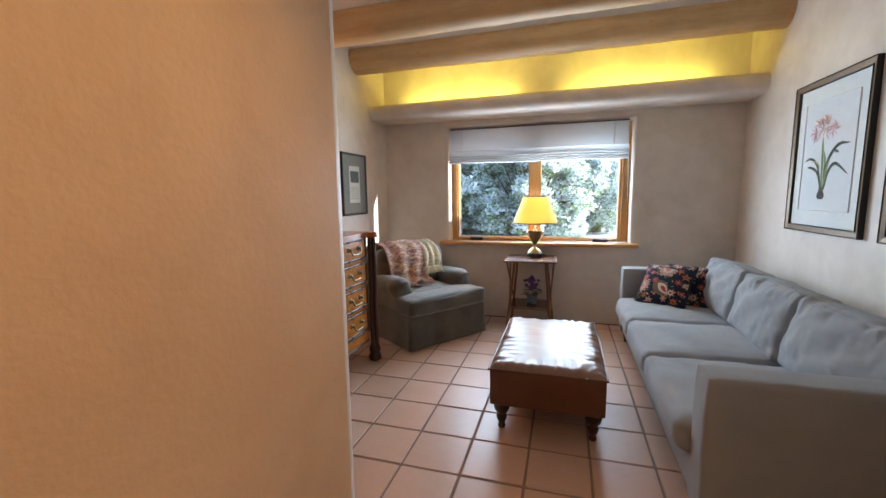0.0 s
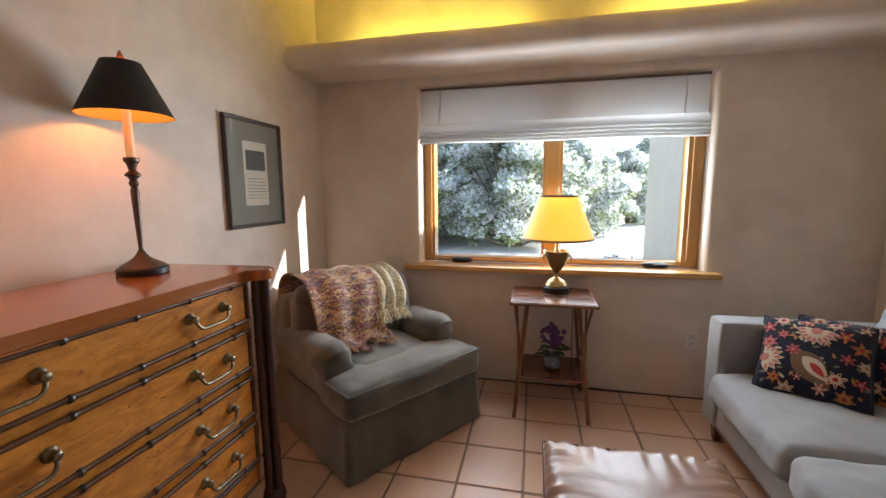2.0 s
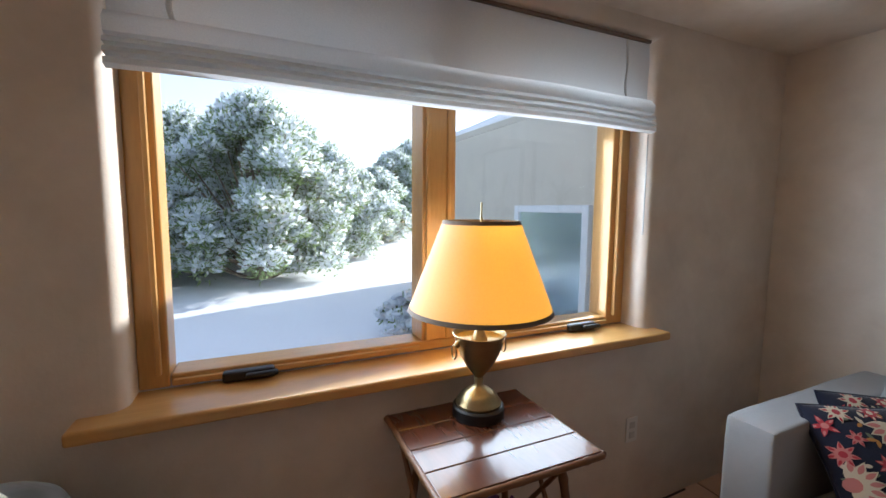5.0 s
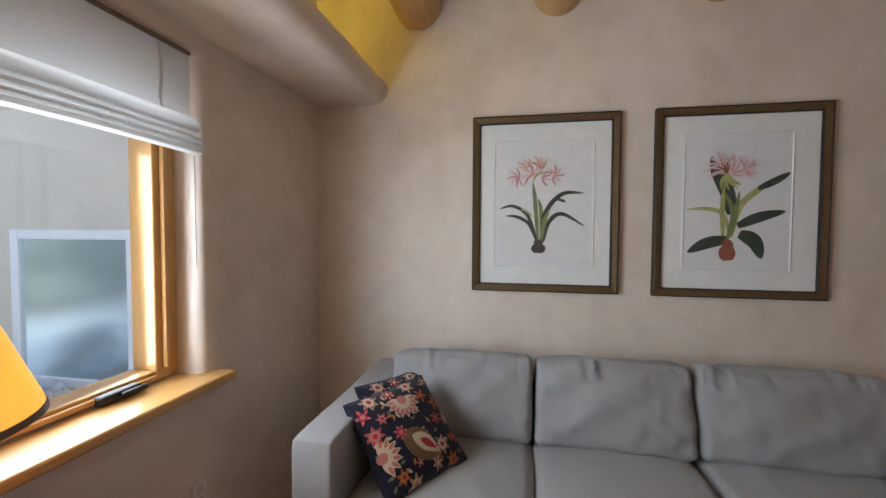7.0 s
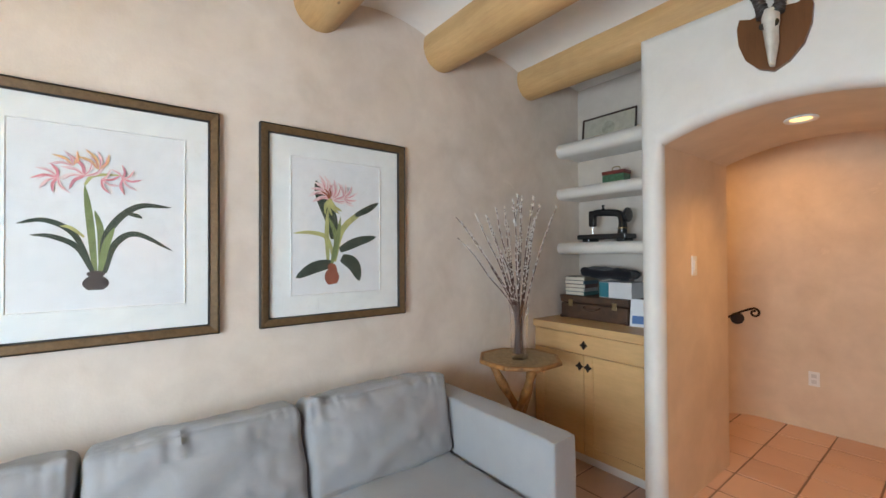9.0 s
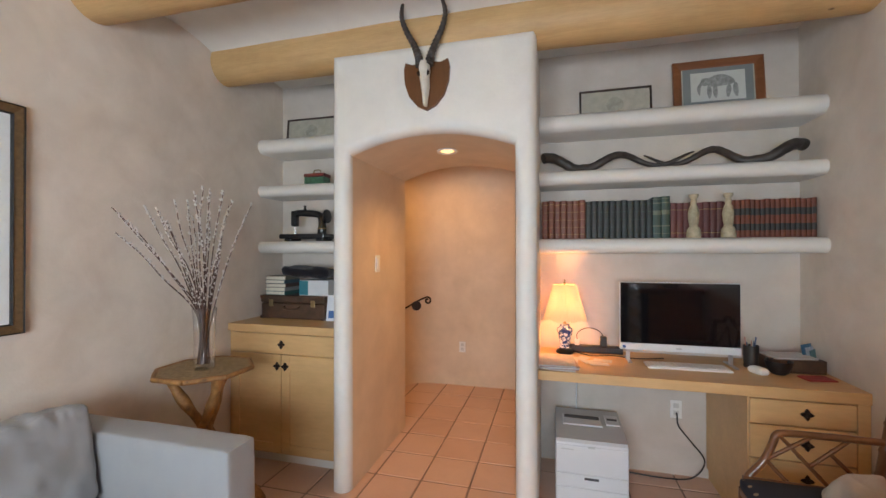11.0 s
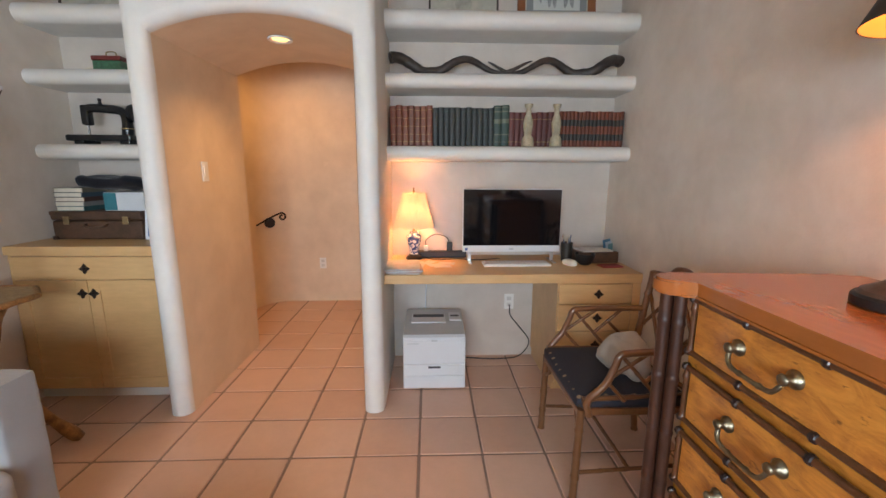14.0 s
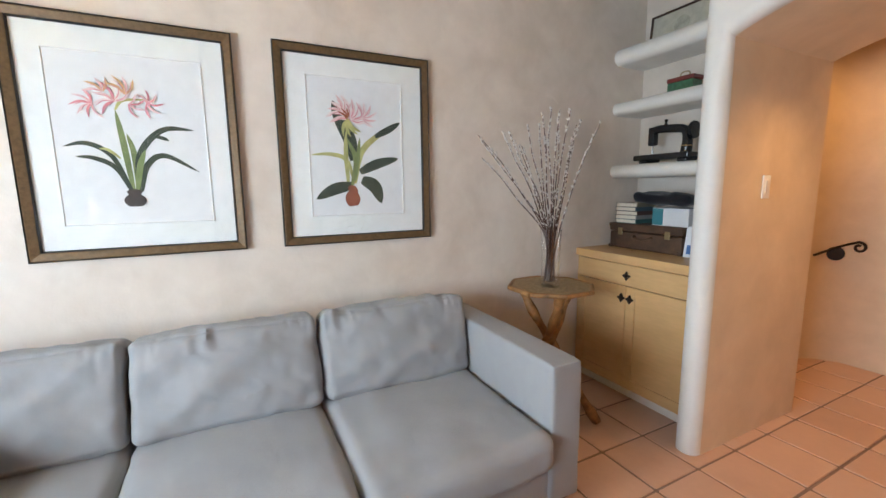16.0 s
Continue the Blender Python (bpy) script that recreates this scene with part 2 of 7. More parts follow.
def add_lathe(bm, profile, seg=24, m=None, cap=True):
    """Turns (radius, height) pairs round z."""
    rings = []
    for r, z in profile:
        rings.append([bm.verts.new((r * math.cos(2 * math.pi * k / seg), r * math.sin(2 * math.pi * k / seg), z)) for k in range(seg)])
    for a, b in zip(rings, rings[1:]):
        for k in range(seg):
            bm.faces.new((a[k], a[(k + 1) % seg], b[(k + 1) % seg], b[k]))
    if cap:
        bm.faces.new(rings[0][::-1])
        bm.faces.new(rings[-1])
    if m:
        bmesh.ops.transform(bm, verts=[v for r in rings for v in r], matrix=m)
    return bm

def lathe(profile, seg=24, m=None, cap=True):
    return add_lathe(bmesh.new(), profile, seg, m, cap)

def add_tube(bm, pts, radius, seg=8, cap=True):
    """A round rod along points; radius is a number or one per point."""
    pts = [Vector(q) for q in pts]
    rad = radius if isinstance(radius, (list, tuple)) else [radius] * len(pts)
    rings, up = [], None
    for i, q in enumerate(pts):
        d = (pts[min(i + 1, len(pts) - 1)] - pts[max(i - 1, 0)]).normalized()
        if up is None:
            up = d.orthogonal().normalized()
        up = (up - d * up.dot(d)).normalized()
        side = d.cross(up)
        rings.append([bm.verts.new(q + rad[i] * (math.cos(2 * math.pi * k / seg) * up + math.sin(2 * math.pi * k / seg) * side)) for k in range(seg)])
    for a, b in zip(rings, rings[1:]):
        for k in range(seg):
            bm.faces.new((a[k], a[(k + 1) % seg], b[(k + 1) % seg], b[k]))
    if cap:
        bm.faces.new(rings[0][::-1])
        bm.faces.new(rings[-1])
    return bm

def tube(pts, radius, seg=8, cap=True):
    return add_tube(bmesh.new(), pts, radius, seg, cap)

def add_loft(bm, loops, closed=True):
    """Joins loops of equal length by quads."""
    rows = [[bm.verts.new(q) for q in lp] for lp in loops]
    n = len(rows[0])
    for a, b in zip(rows, rows[1:]):
        for k in range(n if closed else n - 1):
            bm.faces.new((a[k], a[(k + 1) % n], b[(k + 1) % n], b[k]))
    return rows

def add_prism(bm, outline, z0, z1, m=None):
    """Extrudes an outline of (x, y) from z0 to z1."""
    a = [bm.verts.new((x, y, z0)) for x, y in outline]
    b = [bm.verts.new((x, y, z1)) for x, y in outline]
    n = len(a)
    bm.faces.new(a[::-1])
    bm.faces.new(b)
    for k in range(n):
        bm.faces.new((a[k], a[(k + 1) % n], b[(k + 1) % n], b[k]))
    if m:
        bmesh.ops.transform(bm, verts=a + b, matrix=m)
    return bm

def smooth_path(pts, per=6):
    """Catmull-Rom through points."""
    p = [Vector(q) for q in pts]
    p = [p[0] * 2 - p[1]] + p + [p[-1] * 2 - p[-2]]
    out = []
    for i in range(1, len(p) - 2):
        for k in range(per):
            t = k / per
            a, b, c, d = p[i - 1], p[i], p[i + 1], p[i + 2]
            out.append(0.5 * (2 * b + (c - a) * t + (2 * a - 5 * b + 4 * c - d) * t * t + (3 * b - a - 3 * c + d) * t ** 3))
    out.append(p[-2])
    return out

STRUCT = dict(kind="structure")

# ---- structure ----
XL0, XL1, XR0, XR1 = -1.36, -1.275, 2.37, 2.41   # side walls, at the niches and at the window
YB, YW, YF = -1.14, 3.40, -0.37                  # niche back, window wall, arch front
AL, AR = 1.343, 0.332                            # sides of the passage
TOP = 2.98

def wall_x(left, y):
    f = (y - YB) / (YW - YB)
    return XL0 + (XL1 - XL0) * f if left else XR0 + (XR1 - XR0) * f

def side_wall(name, left, label):
    bm = bmesh.new()
    out = -0.25 if left else 0.25
    ys = [YB - 0.2 + (YW + 0.22 - YB + 0.2) * k / 12 for k in range(13)]
    outline = [(wall_x(left, y), y) for y in ys] + [(wall_x(left, y) + out, y) for y in reversed(ys)]
    add_prism(bm, outline, -0.05, TOP + 0.25)
    return tagged(part(name, bm, WALL), label, "wall", **STRUCT)

side_wall("wall_west", True, "warm beige hand-trowelled plaster wall behind the chest")
side_wall("wall_east", False, "warm beige hand-trowelled plaster wall behind the sofa")

# window wall: four slabs round the opening and a rounded reveal
OX0, OX1, OZ0, OZ1, RV = -0.485, 1.445, 0.865, 2.15, 0.05
bm = bmesh.new()
xa, xb, zt = XL1 - 0.02, XR1 + 0.02, TOP + 0.25
add_box(bm, xa, OX0 - RV, YW, YW + 0.24, -0.05, zt)
add_box(bm, OX1 + RV, xb, YW, YW + 0.24, -0.05, zt)
add_box(bm, OX0 - RV, OX1 + RV, YW, YW + 0.24, -0.05, OZ0 - RV)
add_box(bm, OX0 - RV, OX1 + RV, YW, YW + 0.24, OZ1 + RV, zt)
wall_n = tagged(part("wall_north", bm, WALL), "warm beige plaster wall round the window", "wall", **STRUCT)
bm = bmesh.new()
prof = [(RV * (1 - math.sin(a)), RV * (1 - math.cos(a))) for a in [radians(k * 15) for k in range(7)]] + [(0, 0.24)]
loops = []
for o, d in prof:
    loops.append([(OX0 - o, YW + d, OZ0 - o), (OX1 + o, YW + d, OZ0 - o), (OX1 + o, YW + d, OZ1 + o), (OX0 - o, YW + d, OZ1 + o)])
add_loft(bm, loops)
part("window_reveal", bm, WALL, wall_n, smooth=40)

# plastered ledge over the window, open above
bm = bmesh.new()
def ledge_loop(x, yf):
    pts = [(YW + 0.02, 2.235), (yf + 0.09, 2.235)]
    pts += [(yf + 0.08 - 0.08 * math.sin(a), 2.315 - 0.08 * math.cos(a)) for a in [radians(k * 18) for k in range(11)]]
    pts += [(yf + 0.12, 2.392), (YW + 0.02, 2.39)]
    return [(x, y, z) for y, z in pts]
loops = []
for k in range(25):
    f = k / 24
    x = XL1 - 0.02 + (XR1 - XL1 + 0.04) * f
    loops.append(ledge_loop(x, 2.99 - 0.05 * f + 0.006 * math.sin(f * 21)))
rows = add_loft(bm, loops)
bm.faces.new(rows[0]), bm.faces.new(rows[-1][::-1])
tagged(part("window_ledge", bm, WALL, smooth=35), "thick rounded plaster ledge over the window", "ledge", **STRUCT)

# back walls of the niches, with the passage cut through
for nm, x0, x1, lab in (("wall_desk_niche", XL0 - 0.05, AR - 0.10, "white plaster back of the desk niche, toned darker for its shade"), ("wall_shelf_niche", AL + 0.10, XR0 + 0.05, "white plaster back of the shelf niche, toned darker for its shade")):
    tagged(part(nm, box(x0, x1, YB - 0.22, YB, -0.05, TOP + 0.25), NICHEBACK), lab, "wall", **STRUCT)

# arch block: one skin from the passage round the nose to the niche sides
def arch_point(s):
    """Point of the opening at s in 0..1, with the outer point opposite."""
    spring, crown, top, t = 2.085, 2.185, 2.71, 0.118
    if s < 0.28:
        z = spring * s / 0.28
        zo = top * s / 0.28
        return (AL, z), (AL + t, zo), (1, 0)
    if s > 0.72:
        z = spring * (1 - s) / 0.28
        zo = top * (1 - s) / 0.28
        return (AR, z), (AR - t, zo), (-1, 0)
    f = (s - 0.28) / 0.44
    half = (AL - AR) / 2
    R = (half * half + (crown - spring) ** 2) / (2 * (crown - spring))
    x = AL - 2 * half * f
    dx = x - (AL + AR) / 2
    z = crown - R + math.sqrt(R * R - dx * dx)
    return (x, z), (AL + t - (AL - AR + 2 * t) * f, top), (dx / R, math.sqrt(1 - (dx / R) ** 2))

def arch_loops():
    S = [0.28 * k / 10 for k in range(10)] + [0.28 + 0.44 * k / 24 for k in range(25)] + [0.72 + 0.28 * k / 10 for k in range(1, 11)]
    r, loops = 0.055, []
    for y in (YB - 0.22, YB, YF - r):
        loops.append([(arch_point(s)[0][0], y, arch_point(s)[0][1]) for s in S])
    for a in range(1, 6):
        an = radians(a * 18)
        o, d = r * (1 - math.cos(an)), r * (1 - math.sin(an))
        row = []
        for s in S:
            (x, z), _, (nx, nz) = arch_point(s)
            row.append((x + nx * o, YF - d, z + nz * o))
        loops.append(row)
    for a in range(5, -1, -1):
        an = radians(a * 18)
        o, d = r * (1 - math.cos(an)), r * (1 - math.sin(an))
        row = []
        for s in S:
            (xi, zi), (x, z), (nx, nz) = arch_point(s)
            if 0.28 <= s <= 0.72:
                row.append((min(max(x, AR - 0.118 + o), AL + 0.118 - o), YF - d, z - o))
            else:
                row.append((x - nx * o, YF - d, min(z, 2.71 - o)))
        loops.append(row)
    loops.append([(x, YB, z) for x, y, z in loops[-1]])
    return loops

bm = bmesh.new()
add_loft(bm, arch_loops(), closed=False)
arch = part("wall_arch", bm, NICHE, smooth=50)
tagged(arch, "white plaster wall with an arched passage and rounded edges", "arch", **STRUCT)
# the passage's own skin in the hall's warmer plaster, just proud of the arch's
bm = bmesh.new()
S = [0.28 * k / 10 for k in range(10)] + [0.28 + 0.44 * k / 24 for k in range(25)] + [0.72 + 0.28 * k / 10 for k in range(1, 11)]
loops = []
for y, g in ((YB - 0.22, 0.003), (YF - 0.06, 0.003)):
    row = []
    for s in S:
        (x, z), _, (nx, nz) = arch_point(s)
        row.append((x - nx * g, y, z - nz * g))
    loops.append(row)
add_loft(bm, loops, closed=False)
tagged(part("passage_vault", bm, HALLWALL, smooth=50), "peach plaster barrel-vaulted passage", "wall", **STRUCT)

# hall beyond the passage, with a rounded far corner
YH = -2.56
bm = bmesh.new()
HX0, HX1 = -0.75, 1.74
corner = [(HX1, YB - 0.22)] + [(HX1 - 0.32 + 0.32 * math.cos(a), YH + 0.32 - 0.32 * math.sin(a)) for a in [radians(k * 9) for k in range(11)]] + [(HX0, YH)]
outer = [(HX0, YH - 0.2), (HX1 + 0.2, YH - 0.2), (HX1 + 0.2, YB - 0.22)]
add_prism(bm, corner + outer, -0.05, 2.62)
tagged(part("wall_hall", bm, HALLWALL, smooth=40), "peach plaster hall wall with a rounded corner", "wall", **STRUCT)
tagged(part("wall_hall_side", box(HX0 - 0.2, HX0, YH - 0.2, YB - 0.22, -0.05, 2.62), HALLWALL), "peach plaster end wall of the hall", "wall", **STRUCT)
bm = bmesh.new()
add_box(bm, HX0, AR, YB - 0.24, YB - 0.22, -0.05, 2.62)
add_box(bm, AL, HX1, YB - 0.24, YB - 0.22, -0.05, 2.62)
S2 = [(AR, 2.62)] + [(arch_point(0.72 - 0.44 * k / 20)[0]) for k in range(21)] + [(AL, 2.62)]
add_prism(bm, [(x, -z) for x, z in S2], YB - 0.24, YB - 0.22, Matrix(((1, 0, 0, 0), (0, 0, 1, 0), (0, -1, 0, 0), (0, 0, 0, 1))))
tagged(part("wall_hall_near", bm, HALLWALL), "peach plaster hall side of the arch wall", "wall", **STRUCT)
tagged(part("ceiling_hall", box(HX0 - 0.2, HX1 + 0.2, YH - 0.2, YB - 0.22, 2.62, 2.72), CEIL), "plain plaster hall ceiling", "ceiling", **STRUCT)

# ceiling: shallow plaster vaults between the logs
LOG_Y = (2.757, 1.957, 1.148, 0.348, -0.50)
edges = [YW + 0.25, *LOG_Y, YB - 0.25]
bm = bmesh.new()
rows = []
for a, b in zip(edges, edges[1:]):
    rise = 0.11
    za = 2.79
    for k in range(13):
        f = k / 12
        y = a + (b - a) * f
        rows.append((y, za + rise * math.sin(math.pi * f) ** 0.7))
up = [bm.verts.new((XL0 - 0.25, y, z)) for y, z in rows]
vp = [bm.verts.new((XR1 + 0.25, y, z)) for y, z in rows]
tu = [bm.verts.new((XL0 - 0.25, y, 3.15)) for y, z in rows]
tv = [bm.verts.new((XR1 + 0.25, y, 3.15)) for y, z in rows]
for k in range(len(rows) - 1):
    bm.faces.new((up[k], up[k + 1], vp[k + 1], vp[k]))
    bm.faces.new((tu[k], tv[k], tv[k + 1], tu[k + 1]))
tagged(part("ceiling", bm, CEIL, smooth=50), "white plaster ceiling vaulted between round logs", "ceiling", **STRUCT)

# peeled log beams
def log_beam(y, seed):
    bm, rnd = bmesh.new(), random.Random(seed)
    pts, rad = [], []
    x0, x1 = wall_x(True, y) - 0.06, wall_x(False, y) + 0.06
    for k in range(33):
        f = k / 32
        pts.append((x0 + (x1 - x0) * f, y + 0.008 * math.sin(f * 5 + seed), 2.79 + 0.006 * math.sin(f * 4 + seed * 2)))
        rad.append(0.148 - 0.014 * f + 0.004 * noise.noise((f * 7, seed, 0)))
    add_tube(bm, pts, rad, 28)
    for v in bm.verts:
        v.co += Vector((0, v.co.y - y, v.co.z - 2.79)).normalized() * 0.005 * noise.noise(Vector((v.co.x * 2.2, v.co.y * 6 + seed, v.co.z * 6)))
    ob = part("log_beam", bm, LOG, smooth=60)
    return tagged(ob, "peeled round pine log ceiling beam with knots", "beam", "ceiling log beams")

for i, y in enumerate(LOG_Y):
    log_beam(y, i + 1)

# niche shelves with full rounded noses
def shelf(x0, x1, zt, zb, label):
    bm = bmesh.new()
    r, loops = (zt - zb) / 2, []
    for k in range(15):
        f = k / 14
        x = x0 + (x1 - x0) * f
        w = 0.004 * math.sin(f * 9 + zt * 5)
        pts = [(YB - 0.02, zb)] + [(-0.835 - r + w + r * math.sin(a), (zt + zb) / 2 - r * math.cos(a)) for a in [radians(j * 22.5) for j in range(9)]] + [(YB - 0.02, zt)]
        loops.append([(x, y, z) for y, z in pts])
    rows = add_loft(bm, loops)
    bm.faces.new(rows[0]), bm.faces.new(rows[-1][::-1])
    return tagged(part("niche_shelf", bm, NICHE, smooth=50), label, "shelf", "plaster niche shelves")

SHELVES = ((2.375, 2.262), (2.008, 1.917), (1.566, 1.474))
for zt, zb in SHELVES:
    shelf(XL0 - 0.03, AR - 0.11, zt, zb, "thick white plaster shelf across the desk niche")
    shelf(AL + 0.11, XR0 + 0.03, zt, zb, "thick white plaster shelf across the narrow niche")

# ---- window ----
win = thing("window_1", 0, 0, 0, label="honey pine casement window with two panes", category="window", kind="structure")
FY0, FY1 = 3.52, 3.60
def win_part(name, x0, x1, y0, y1, z0, z1, mat, bev=0.006):
    return part(name, box(x0, x1, y0, y1, z0, z1, bev), mat, win)
MX0, MX1 = 0.402, 0.537
win_part("window_frame", OX0, -0.405, FY0, FY1 + 0.03, 0.885, 2.14, PINE_V)
win_part("window_frame", 1.342, OX1, FY0, FY1 + 0.03, 0.885, 2.14, PINE_V)
win_part("window_frame", MX0, MX1, FY0 - 0.01, FY1 + 0.03, 0.925, 2.08, PINE_V)
win_part("window_frame", -0.403, 1.340, FY0, FY1 + 0.03, 0.885, 0.924, PINE)
win_part("window_frame", -0.403, 1.340, FY0, FY1 + 0.03, 2.082, 2.14, PINE)
for x in (-0.430, 0.422, 0.505, 1.375):
    win_part("sash_bead", x - 0.007, x + 0.007, FY0 - 0.022, FY0 - 0.002, 0.93, 2.07, PINE_V, 0.003)
for x0, x1 in ((-0.405, MX0), (MX1, 1.342)):
    pane = part("pane", box(x0, x1, 3.573, 3.577, 0.924, 2.082), PANE, win, "clear glass pane")
    pane.visible_shadow = False
    win_part("sash_bead", x0 + 0.01, x1 - 0.01, FY0 - 0.018, FY0 - 0.002, 0.895, 0.912, PINE, 0.003)
for x in (-0.19, 1.17):
    bm = box(x - 0.075, x + 0.075, 3.478, 3.515, 0.886, 0.918, 0.008)
    add_box(bm, x - 0.01, x + 0.085, 3.462, 3.482, 0.896, 0.912, 0.006)
    part("crank", bm, BLACK, win, "black folding crank handle")
sill = part("sill", box(-0.595, 1.532, 3.318, 3.53, 0.845, 0.882, 0.009, 3), PINE, win, "honey pine window sill board")

# roman blind, half raised
CLOTH = shade_cloth("blind_cloth", (0.70, 0.69, 0.67), 0.45)
blind = thing("roman_blind", 0.46, 3.412, 0, label="off-white linen roman blind, half raised over the window", category="blind")
bm = bmesh.new()
bx0, bx1 = -0.472 - 0.46, 1.405 - 0.46
prof = [(0.0, 2.135), (-0.004, 2.05), (-0.002, 1.95), (-0.004, 1.905), (-0.030, 1.895), (-0.050, 1.872), (-0.046, 1.842), (-0.018, 1.836), (-0.054, 1.828), (-0.060, 1.815), (-0.024, 1.811), (-0.058, 1.804), (-0.064, 1.791), (-0.028, 1.787), (-0.060, 1.779), (-0.062, 1.764), (-0.040, 1.757), (-0.012, 1.772)]
loops = []
for k in range(49):
    f = k / 48
    x = bx0 + (bx1 - bx0) * f
    loops.append([(x, y + 0.003 * math.sin(f * 17 + z * 9) * (1 if z < 2.1 else 0.2), z + 0.003 * math.sin(f * 11) * (z < 1.9)) for y, z in prof])
add_loft(bm, loops, closed=False)
part("blind_cloth", bm, CLOTH, blind, smooth=60)
part("headrail", box(bx0, bx1, -0.012, 0.03, 2.135, 2.148, 0.002), simple("headrail", (0.16, 0.11, 0.08), 0.6), blind, "dark narrow headrail")
for x in (-0.335 - 0.46, 1.27 - 0.46):
    bm = bmesh.new()
    tape = smooth_path([(x, -0.006, 2.13), (x + 0.004, -0.010, 2.02), (x - 0.005, -0.010, 1.94), (x + 0.003, -0.014, 1.90)], 5)
    add_loft(bm, [[(q.x - 0.007, q.y + 0.001, q.z), (q.x - 0.005, q.y - 0.003, q.z), (q.x + 0.005, q.y - 0.003, q.z), (q.x + 0.007, q.y + 0.001, q.z)] for q in tape], closed=False)
    part("seam_tape", bm, CLOTH, blind)
bm = bmesh.new()
for k in range(56):
    bmesh.ops.create_icosphere(bm, subdivisions=1, radius=0.0042, matrix=Matrix.Translation((1.415 - 0.46, -0.01, 1.75 - k * 0.0078)))
part("bead_chain", bm, simple("steel_beads", (0.5, 0.5, 0.5), 0.3, 0.8), blind, "metal bead pull chain")

# recessed ceiling light in the passage
down = thing("recessed_light", 0.83, -0.82, 2.172, label="round recessed downlight with a white trim ring", category="light")
part("trim_ring", lathe([(0.046, 0.010), (0.048, 0.0), (0.068, -0.006), (0.072, 0.0), (0.070, 0.006)], 28, cap=False), WHITE_PLASTIC, down, smooth=40)
part("bulb", lathe([(0.001, -0.004), (0.025, -0.002), (0.045, 0.004), (0.047, 0.012), (0.001, 0.012)], 24), glow("bulb_glow", (1.0, 0.52, 0.12), 0.9), down, "glowing warm bulb")

# ---- soft shapes ----
def add_soft_box(bm, x0, x1, y0, y1, z0, z1, r=0.04, puff=(0, 0, 0), cuts=9, wrinkle=0.004, seed=0, m=None):
    """A padded box: rounded edges, swollen faces, small wrinkles."""
    start = set(bm.verts)
    bmesh.ops.create_cube(bm, size=2)
    made = [v for v in bm.verts if v not in start]
    es = list({e for v in made for e in v.link_edges})
    bmesh.ops.subdivide_edges(bm, edges=es, cuts=cuts, use_grid_fill=True)
    made = [v for v in bm.verts if v not in start]
    h = Vector(((x1 - x0) / 2, (y1 - y0) / 2, (z1 - z0) / 2))
    c = Vector(((x0 + x1) / 2, (y0 + y1) / 2, (z0 + z1) / 2))
    for v in made:
        # crowd the rows towards the edges, so that the rounding has enough of them
        p = Vector([math.copysign(abs(k) ** 0.62, k) for k in v.co])
        q = Vector((p.x * h.x, p.y * h.y, p.z * h.z))
        inner = Vector([max(k - r, 0.001) for k in h])
        cl = Vector([max(-i, min(i, k)) for k, i in zip(q, inner)])
        d = q - cl
        if d.length > 1e-6:
            q = cl + d.normalized() * r
        u = [1 - p[k] ** 2 for k in range(3)]
        q.x += math.copysign(puff[0] * u[1] * u[2], p.x) * abs(p.x) ** 4
        q.y += math.copysign(puff[1] * u[0] * u[2], p.y) * abs(p.y) ** 4
        q.z += math.copysign(puff[2] * u[0] * u[1], p.z) * abs(p.z) ** 4
        w = noise.noise(q * 7 + Vector((seed, 0, 0))) + 0.5 * noise.noise(q * 19 + Vector((0, seed, 0)))
        q += (d.normalized() if d.length > 1e-6 else Vector((0, 0, 1))) * wrinkle * w
        v.co = q + c
    if m:
        bmesh.ops.transform(bm, verts=made, matrix=m)
    return bm

def soft_box(*a, **k):
    return add_soft_box(bmesh.new(), *a, **k)

def tilt(px, py, pz, rx=0, ry=0, rz=0):
    return pose(px, py, pz, rx, ry, rz) @ Matrix.Translation((-px, -py, -pz))

